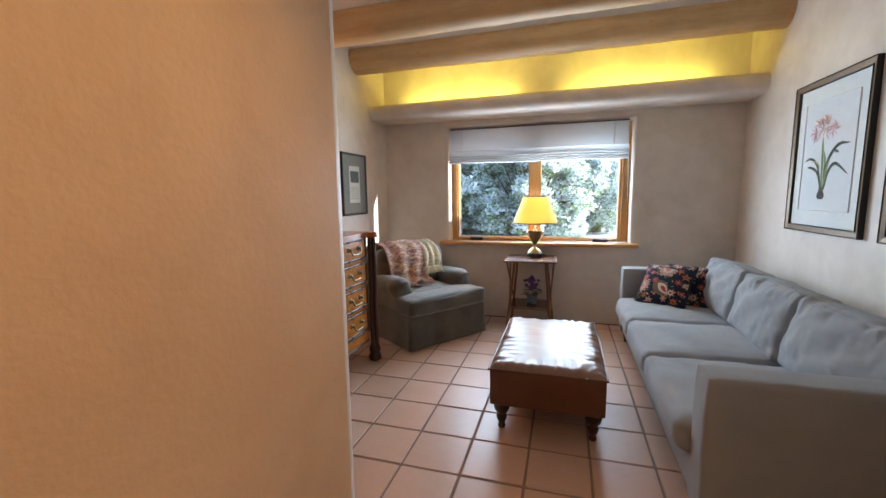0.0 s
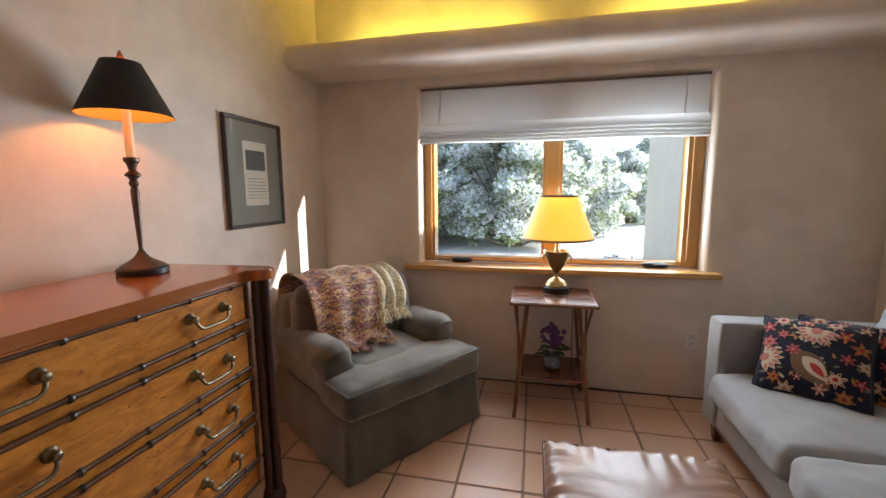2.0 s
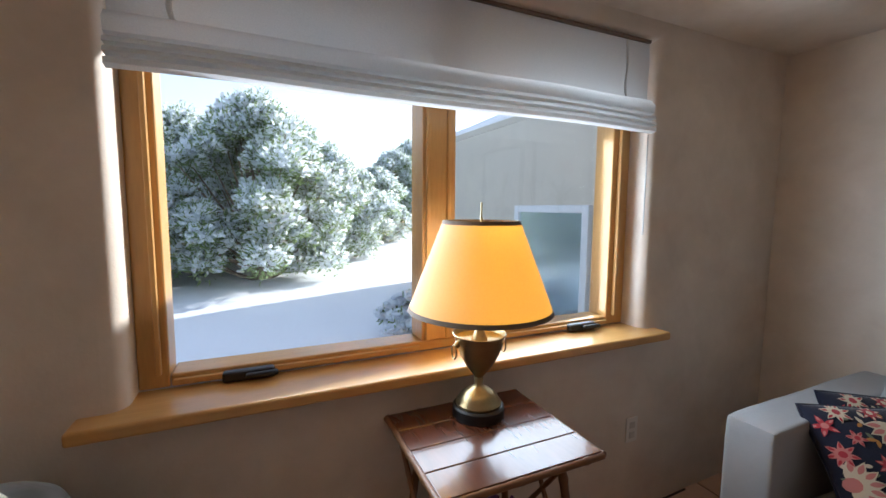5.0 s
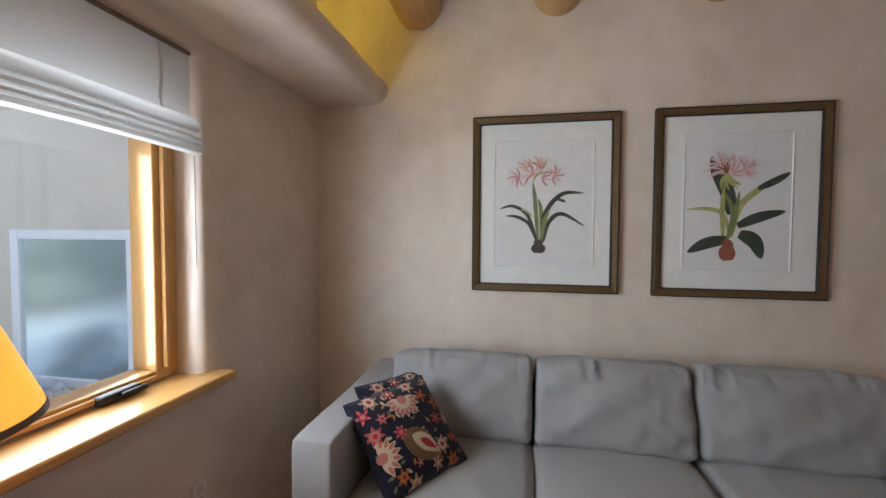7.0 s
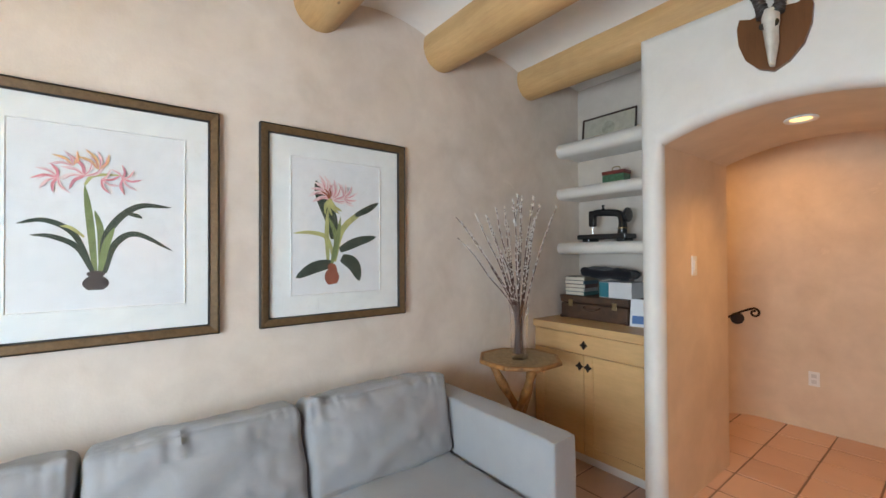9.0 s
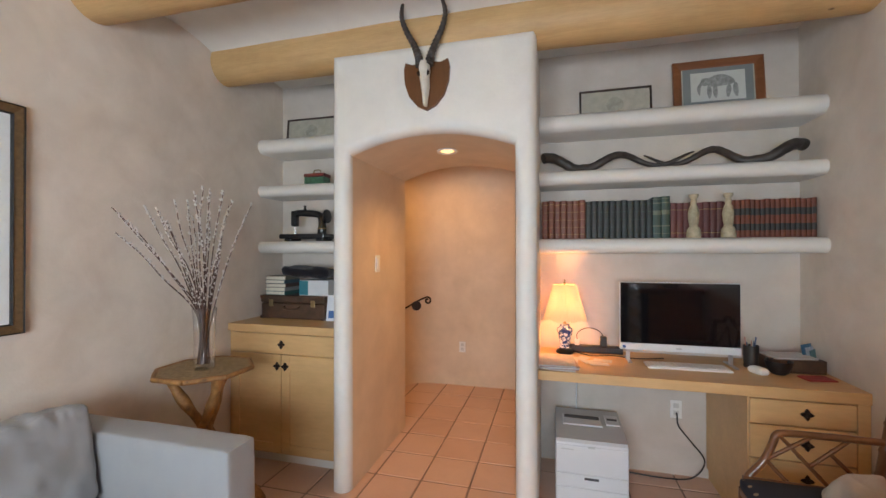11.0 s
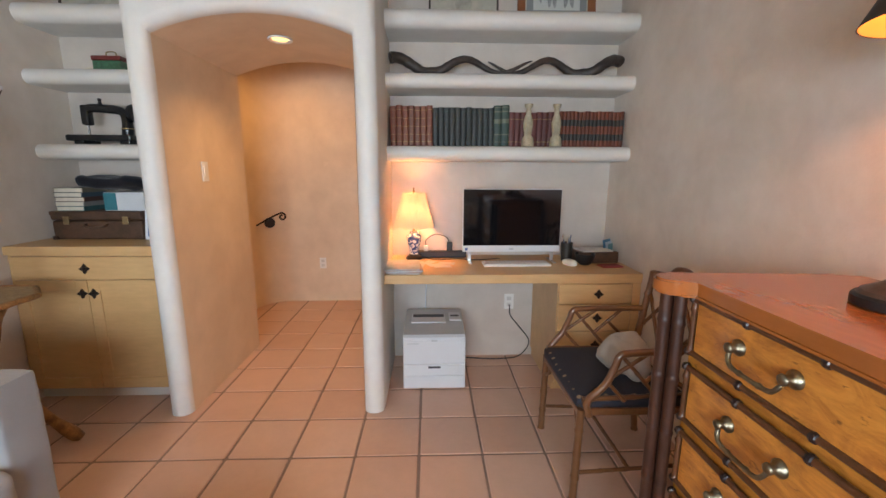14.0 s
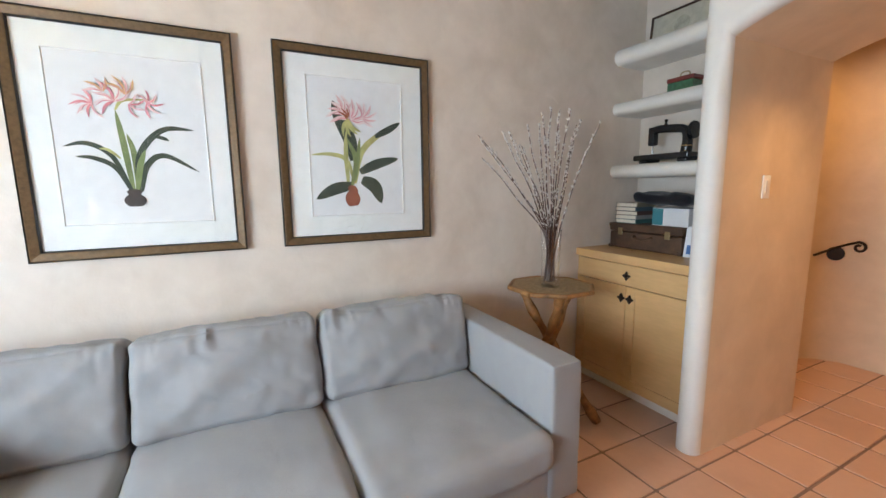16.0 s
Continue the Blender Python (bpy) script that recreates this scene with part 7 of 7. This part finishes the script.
DSHADE = shade_cloth("pleated_silk", (0.74, 0.60, 0.46), 0.20)
def make_desk_lamp():
    l = thing("table_lamp", 0.052, -1.0, 0.798, label="small blue and white porcelain lamp with a pleated shade, lit", category="lamp")
    part("foot", lathe([(0.055, 0), (0.058, 0.008), (0.05, 0.02), (0.036, 0.028), (0.036, 0.038)], 24), BLACK, l, "dark wooden foot", smooth=40)
    m, n, l2, p = nodes_of("blue_white_porcelain")
    f = noise_tex(n, l2, coords(n, l2), 34, 3, 0.5, 1.4)
    l2.new(ramp(n, l2, f, [(0.47, (0.66, 0.68, 0.70)), (0.53, (0.04, 0.07, 0.20))]), p.inputs["Base Color"])
    p.inputs["Roughness"].default_value = 0.12
    part("vase", lathe([(0.034, 0.038), (0.030, 0.05), (0.040, 0.10), (0.052, 0.15), (0.052, 0.165), (0.030, 0.182), (0.032, 0.194)], 24), m, l, "blue and white porcelain body", smooth=50)
    part("neck", lathe([(0.012, 0.194), (0.008, 0.21), (0.008, 0.27)], 12), BRASS, l)
    bm = bmesh.new()
    n = 144
    loops = []
    for j, (r, z) in enumerate(((0.137, 0.228), (0.118, 0.30), (0.095, 0.38), (0.074, 0.462))):
        loops.append([((r + 0.0028 * (-1) ** k) * math.cos(2 * math.pi * k / n), (r + 0.0028 * (-1) ** k) * math.sin(2 * math.pi * k / n), z + (0.006 * math.cos(k * math.pi / 9) if j == 0 else 0)) for k in range(n)])
    add_loft(bm, loops)
    part("shade", bm, DSHADE, l, "pleated cream silk shade")
    part("finial", lathe([(0.003, 0.46), (0.009, 0.474), (0.004, 0.482), (0.007, 0.492), (0.001, 0.50)], 12), BRASS, l, smooth=50)
    part("bulb", lathe([(0.008, 0.27), (0.024, 0.30), (0.026, 0.325), (0.014, 0.35), (0.002, 0.356)], 16), glow("desk_bulb", (1.0, 0.5, 0.16), 8), l, smooth=60)
    lamp_light("desk_lamp_bulb", 0.052, -1.0, 0.798 + 0.33, 7.0, (1.0, 0.37, 0.10), 0.03)
make_desk_lamp()

def make_printer():
    p = thing("laser_printer", -0.085, -0.86, 0.0, label="large light grey laser printer on the floor under the desk", category="printer")
    GREY, MID, DARKG = simple("printer_plastic", (0.66, 0.68, 0.70), 0.42, vary=0.02), simple("printer_grey", (0.50, 0.52, 0.53), 0.45, vary=0.03), simple("printer_dark", (0.05, 0.05, 0.055), 0.5)
    part("body", box(-0.203, 0.203, -0.21, 0.225, 0.008, 0.36, 0.010, 3), GREY, p)
    for z0, z1 in ((0.012, 0.098), (0.104, 0.178)):
        d = part("paper_tray", box(-0.200, 0.200, 0.222, 0.234, z0, z1, 0.005), GREY, p)
        if z0 > 0.1:
            part("grip", box(-0.04, 0.04, 0.233, 0.238, z0 + 0.048, z0 + 0.062, 0.002), DARKG, d, "dark grip slot")
    part("front_door", box(-0.200, 0.200, 0.222, 0.233, 0.184, 0.345, 0.006), GREY, p)
    part("badge", box(0.10, 0.17, 0.233, 0.234, 0.318, 0.324), MID, p)
    part("catch", box(-0.02, 0.02, 0.231, 0.237, 0.336, 0.347, 0.002), MID, p)
    bm = add_prism(bmesh.new(), [(-0.21, 0.36), (0.225, 0.36), (0.215, 0.375), (0.02, 0.398), (-0.205, 0.402)], -0.198, 0.198, Matrix(((0, 0, 1, 0), (1, 0, 0, 0), (0, 1, 0, 0), (0, 0, 0, 1))))
    part("top_cover", bm, MID, p, "darker grey top cover")
    part("output_well", box(-0.08, 0.155, -0.10, 0.06, 0.394, 0.404, 0.004), GREY, p)
    part("output_slot", box(-0.07, 0.145, -0.085, -0.03, 0.402, 0.4065, 0.002), DARKG, p, "dark paper slot")
    part("control_panel", box(-0.185, -0.105, -0.12, 0.03, 0.398, 0.408, 0.004), GREY, p)
    part("display", box(-0.175, -0.115, -0.06, -0.03, 0.407, 0.410, 0.001), DARKG, p)
    part("cable", tube(smooth_path([(0.06, -0.20, 0.34), (0.055, -0.25, 0.55), (0.02, -0.27, 0.74)], 5), 0.004, 6), GREY, p)
make_printer()

# ---- outlets, switch, cords, rail ----
def wall_plate(m, kind, label):
    o = thing("outlet" if kind == "outlet" else "light_switch", label=label, category=kind)
    o.matrix_basis = m
    part("plate", box(-0.036, 0.036, -0.06, 0.06, 0, 0.006, 0.003), WHITE_PLASTIC, o)
    if kind == "outlet":
        for z in (-0.024, 0.024):
            part("socket", box(-0.017, 0.017, z - 0.015, z + 0.015, 0.006, 0.008, 0.002), simple("socket_face", (0.62, 0.60, 0.56), 0.4), o)
    else:
        part("rocker", box(-0.016, 0.016, -0.033, 0.033, 0.006, 0.010, 0.003), WHITE_PLASTIC, o)
    return o
NORTH = Matrix(((1, 0, 0, 0), (0, 0, -1, 0), (0, 1, 0, 0), (0, 0, 0, 1)))
wall_plate(Matrix.Translation((1.405, YW - 0.001, 0.41)) @ NORTH, "outlet", "white wall outlet under the window")
wall_plate(Matrix.Translation((-0.66, YB + 0.001, 0.435)) @ SOUTH, "outlet", "white wall outlet under the desk")
wall_plate(Matrix.Translation((1.10, YH + 0.001, 0.425)) @ SOUTH, "outlet", "white wall outlet in the hall")
wall_plate(Matrix.Translation((AL - 0.004, -0.80, 1.40)) @ EAST, "switch", "white rocker light switch in the passage")
def cord(label, pts, r=0.0045, mat=None):
    c = part("extension_cable", tube(smooth_path(pts, 6), r, 6), mat or BLACK)
    return tagged(c, label, "cable")
cord("black printer power cord plugged into the wall", [(-0.29, -1.06, 0.03), (-0.36, -1.08, 0.006), (-0.58, -1.06, 0.006), (-0.74, -1.08, 0.02), (-0.82, -1.11, 0.12), (-0.74, -1.115, 0.24), (-0.67, -1.115, 0.33), (-0.662, -1.118, 0.40), (-0.66, -1.13, 0.412)])
cord("dark cable lying along the foot of the window wall", [(-0.45, 3.37, 0.006), (0.1, 3.385, 0.006), (0.7, 3.385, 0.006), (1.3, 3.375, 0.006), (1.8, 3.385, 0.006)], 0.005, simple("dark_cable", (0.03, 0.02, 0.016), 0.6))
def make_rail():
    r = thing("handrail", 0, 0, 0, label="black wrought iron handrail with a scrolled end on the hall wall", category="handrail")
    pts = [(1.70, -2.36, 0.86), (1.62, -2.46, 0.915), (1.555, -2.475, 0.95), (1.49, -2.48, 0.977)]
    cx, cz = 1.482, 0.937
    pts += [(cx + rr * math.cos(a), -2.48, cz + rr * math.sin(a)) for rr, a in [(0.040 - 0.0022 * k, radians(90 + 33 * k)) for k in range(0, 13)]]
    part("rail", tube(smooth_path(pts, 4), 0.0095, 8), IRON, r, smooth=60)
    part("rosette", lathe([(0.050, -0.008), (0.054, 0.0), (0.050, 0.010), (0.012, 0.014)], 24, Matrix.Translation((1.612, -2.475, 0.875)) @ pose(0, 0, 0, -90, 0, 20)), IRON, r, "round iron rosette", smooth=50)
    part("bracket", tube([(1.612, -2.475, 0.875), (1.64, -2.545, 0.85)], 0.008, 8), IRON, r)
make_rail()

# ---- outside ----
def ground_z(x, y):
    return 0.0 + 0.02 * max(0, min(y - 3.7, 14)) + 0.05 * noise.noise(Vector((x * 0.35, y * 0.35, 0))) + 0.02 * noise.noise(Vector((x * 1.3, y * 1.3, 4)))
def make_ground():
    bm = bmesh.new()
    xs = [-400, -120, -50] + [-24 + k * 0.6 for k in range(67)] + [30, 60, 140, 400]
    ys = [3.66] + [3.9 + 0.5 * k for k in range(44)] + [30, 45, 80, 160, 500]
    g = [[bm.verts.new((x, y, ground_z(x, y) - (0.4 if x > 2.6 and y < 9 else 0))) for y in ys] for x in xs]
    for i in range(len(xs) - 1):
        for j in range(len(ys) - 1):
            bm.faces.new((g[i][j], g[i + 1][j], g[i + 1][j + 1], g[i][j + 1]))
    tagged(part("ground", bm, SNOW, smooth=60), "sunlit snow-covered ground outside the window", "snow", **STRUCT)
make_ground()

def make_wing():
    w = thing("house_wing", 2.43, 6.4, 0, label="grey-tan stucco house wing with a flat snowy parapet", category="house")
    out = [(0, -2.72), (5.5, -2.72), (5.5, 2.75)] + [(0.28 - 0.28 * math.sin(a), 2.47 + 0.28 * math.cos(a)) for a in [radians(k * 11.25) for k in range(9)]]
    bm = add_prism(bmesh.new(), out, -0.3, 2.46)
    bmesh.ops.bevel(bm, geom=[e for e in bm.edges if min(v.co.z for v in e.verts) > 2.4], offset=0.10, segments=4, affect="EDGES")
    part("wall", bm, STUCCO, w, smooth=50)
    part("snow_cap", soft_box(0.05, 5.4, -2.65, 2.68, 2.44, 2.56, r=0.05, wrinkle=0.02, cuts=15), SNOW, w, "snow lying on the roof", smooth=60)
    win2 = part("window", box(-0.02, 0.02, -1.60, -0.60, 0.36, 1.43), simple("dark_room", (0.09, 0.13, 0.15), 0.05, vary=0.1), w)
    for a in ((-1.65, -1.57), (-0.63, -0.55)):
        part("window_frame", box(-0.045, 0.01, *a, 0.32, 1.47, 0.006), simple("white_trim", (0.70, 0.72, 0.74), 0.5, vary=0.03), win2)
    for z in ((0.32, 0.39), (1.40, 1.47)):
        part("window_frame", box(-0.044, 0.01, -1.57, -0.63, *z, 0.006), simple("white_trim", (0.70, 0.72, 0.74), 0.5, vary=0.03), win2)
    m, n, l, p = nodes_of("reflecting_glass")
    p.inputs["Base Color"].default_value = (0.80, 0.94, 1.0, 1)
    p.inputs["Roughness"].default_value, p.inputs["Metallic"].default_value, p.inputs["Specular IOR Level"].default_value = 0.22, 1.0, 0.9
    part("pane", box(-0.026, -0.021, -1.57, -0.63, 0.39, 1.40), m, win2, "pane that mirrors the snow")
make_wing()

LEAFY = shade_cloth("juniper_green", (0.27, 0.35, 0.16), 0.6)
TRUNK = simple("juniper_bark", (0.20, 0.15, 0.11), 0.9, vary=0.4, scale=9, bump_s=0.6, bump_d=0.01)
TREESNOW = shade_cloth("tree_snow", (0.88, 0.91, 0.95), 0.6)
def leaf_mesh(seed, R, H, clumps, per, name, green=1.0):
    """Crown of small sprigs grouped in clumps, and the snow that lies on them."""
    r = random.Random(seed)
    gv, gf, sv, sf, limbs = [], [], [], [], []
    def tri(V, F, c, d, w):
        s = d.cross(Vector((r.uniform(-1, 1), r.uniform(-1, 1), r.uniform(-1, 1)))).normalized() * w
        k = len(V)
        V.extend([tuple(c - s), tuple(c + s), tuple(c + d + s * 0.5), tuple(c + d - s * 0.5)])
        F.append((k, k + 1, k + 2, k + 3))
    for _ in range(clumps):
        f = r.random()
        z = H * (0.10 + 0.90 * f)
        wide = R * (math.sin(math.pi * (0.16 + 0.84 * f) ** 0.8)) ** 0.7 * (0.75 + 0.35 * r.random())
        a = r.uniform(0, 6.283)
        rr = wide * math.sqrt(r.uniform(0.25, 1))
        c = Vector((rr * math.cos(a), rr * math.sin(a), z))
        size = r.uniform(0.16, 0.34) * (R / 1.7)
        limbs.append(c)
        for _ in range(per):
            o = Vector((r.gauss(0, 1), r.gauss(0, 1), r.gauss(0, 0.7)))
            o = o.normalized() * size * r.random() ** 0.4
            d = (o.normalized() + Vector((0, 0, 0.5)) + Vector((r.uniform(-.6, .6), r.uniform(-.6, .6), r.uniform(-.4, .4)))).normalized() * r.uniform(0.05, 0.11)
            if r.random() < green:
                tri(gv, gf, c + o, d, r.uniform(0.010, 0.019))
            if o.z > -0.45 * size:
                d2 = Vector((r.uniform(-1, 1), r.uniform(-1, 1), r.uniform(-0.1, 0.25))).normalized() * r.uniform(0.05, 0.11)
                tri(sv, sf, c + o * 1.08 + Vector((0, 0, 0.02)), d2, r.uniform(0.026, 0.052))
    out = []
    for nm, V, F, mt in ((name + "_green", gv, gf, LEAFY), (name + "_snow", sv, sf, TREESNOW)):
        me = bpy.data.meshes.new(nm)
        me.from_pydata(V, [], F)
        me.materials.append(mt)
        out.append(me)
    return out, limbs
def make_tree(seed, R, H, clumps, per):
    t = thing("juniper_tree", label="snow-dusted juniper tree standing in the snow", category="tree", group="junipers outside")
    (gm, sm), limbs = leaf_mesh(seed, R, H, clumps, per, "juniper")
    bm, r = bmesh.new(), random.Random(seed)
    trunk = smooth_path([(0, 0, -0.2), (0.06, 0.02, 0.2), (-0.04, 0.05, 0.8), (0.08, -0.03, H * 0.5), (0.0, 0.0, H * 0.85)], 5)
    add_tube(bm, trunk, [0.19 * (1 - 0.85 * k / len(trunk)) + 0.02 for k in range(len(trunk))], 10)
    for c in limbs[::3]:
        base = trunk[min(len(trunk) - 1, max(2, int(len(trunk) * (c.z / H) * 0.62)))]
        add_tube(bm, smooth_path([base, base.lerp(c, 0.5) + Vector((0, 0, -0.08)), c], 3), [0.035, 0.032, 0.028, 0.022, 0.018, 0.012, 0.008], 5)
    part("trunk", bm, TRUNK, t, "grey-brown shreddy trunk", smooth=60)
    for me, nm in ((gm, "crown"), (sm, "snow")):
        o = new(nm, me)
        o.parent = t
    return t
tree = make_tree(5, 1.75, 3.1, 165, 190)
tree.matrix_basis = pose(-0.15, 10.3, ground_z(-0.15, 10.3), 0, 0, 0)
second = make_tree(9, 1.55, 2.5, 125, 165)
second.matrix_basis = pose(-2.9, 9.6, ground_z(-2.9, 9.6))
rnd = random.Random(2)
spots = [(1.7, 12.6, 0.92, 1), (-1.6, 12.4, 1.12, 0), (-4.8, 11.2, 1.1, 0), (3.6, 16.5, 1.05, 1), (0.9, 16.0, 1.2, 0), (-3.4, 15.2, 1.25, 1), (-7.2, 13.4, 1.2, 0), (-6.0, 18.5, 1.35, 1), (-1.2, 19.5, 1.35, 0), (2.9, 20.5, 1.3, 1), (6.3, 22.5, 1.4, 0), (-10.0, 17.0, 1.3, 1), (-9.5, 24.0, 1.5, 0), (-3.6, 25.0, 1.5, 1), (1.2, 26.5, 1.5, 0), (5.0, 29.0, 1.6, 1), (9.5, 29.0, 1.6, 0), (-14.0, 22.0, 1.5, 0)]
for x, y, s, which in spots:
    src = second if which else tree
    c = copy_thing(src, pose(x, y, ground_z(x, y) - 0.1, 0, 0, rnd.uniform(0, 360)))
    c.scale = (s, s, s * rnd.uniform(0.9, 1.1))
def make_shrub(x, y, s):
    t = thing("snowy_shrub", x, y, ground_z(x, y) - 0.05, label="low shrub heaped with snow beside the house wing", category="shrub")
    (gm, sm), _ = leaf_mesh(31, 0.55 * s, 0.6 * s, 40, 200, "shrub", 0.15)
    for me, nm in ((gm, "twigs"), (sm, "snow")):
        o = new(nm, me)
        o.parent = t
make_shrub(1.45, 6.2, 0.8)
make_shrub(1.9, 5.4, 0.75)

# ---- floor tiles, last ----
T, G = 0.32, 0.0065
floor = part("floor", box(XL0 - 0.3, XR1 + 0.3, YH - 0.25, YW + 0.25, -0.06, -0.005), GROUT)
tagged(floor, "square terracotta tile floor with dark recessed grout", "floor", **STRUCT)
def tile_mesh(seed):
    rnd = random.Random(seed)
    bm = bmesh.new()
    h = T / 2 - G
    j = [rnd.uniform(-0.0018, 0.0018) for _ in range(8)]
    c = [(-h + j[0], -h + j[1]), (h + j[2], -h + j[3]), (h + j[4], h + j[5]), (-h + j[6], h + j[7])]
    cut = 0.006
    ring = []
    for k in range(4):
        p, a, b = Vector(c[k]), Vector(c[k - 1]), Vector(c[(k + 1) % 4])
        ring += [p + (a - p).normalized() * cut, p + (b - p).normalized() * cut]
    low = [bm.verts.new((q.x, q.y, -0.008)) for q in ring]
    mid = [bm.verts.new((q.x, q.y, -0.0025)) for q in ring]
    top = [bm.verts.new((q.x * 0.98, q.y * 0.98, 0.0)) for q in ring]
    for a, b in ((low, mid), (mid, top)):
        for k in range(8):
            bm.faces.new((a[k], a[(k + 1) % 8], b[(k + 1) % 8], b[k]))
    bm.faces.new(top)
    me = bpy.data.meshes.new("tile")
    bmesh.ops.recalc_face_normals(bm, faces=bm.faces)
    bm.to_mesh(me)
    bm.free()
    me.materials.append(TILE)
    return me
tiles = [tile_mesh(k) for k in range(8)]
rnd = random.Random(5)
for j in range(-9, 11):
    for i in range(-5, 8):
        x, y = T * (i + 0.5), T * (j + 0.5)
        if y < YB and not (HX0 < x < HX1 + 0.16):
            continue
        t = new("tile", tiles[rnd.randrange(8)])
        t.matrix_basis = pose(x, y, rnd.uniform(-0.0008, 0.0008), rnd.uniform(-0.15, 0.15), rnd.uniform(-0.15, 0.15), 90 * rnd.randrange(4))
        t.parent = floor
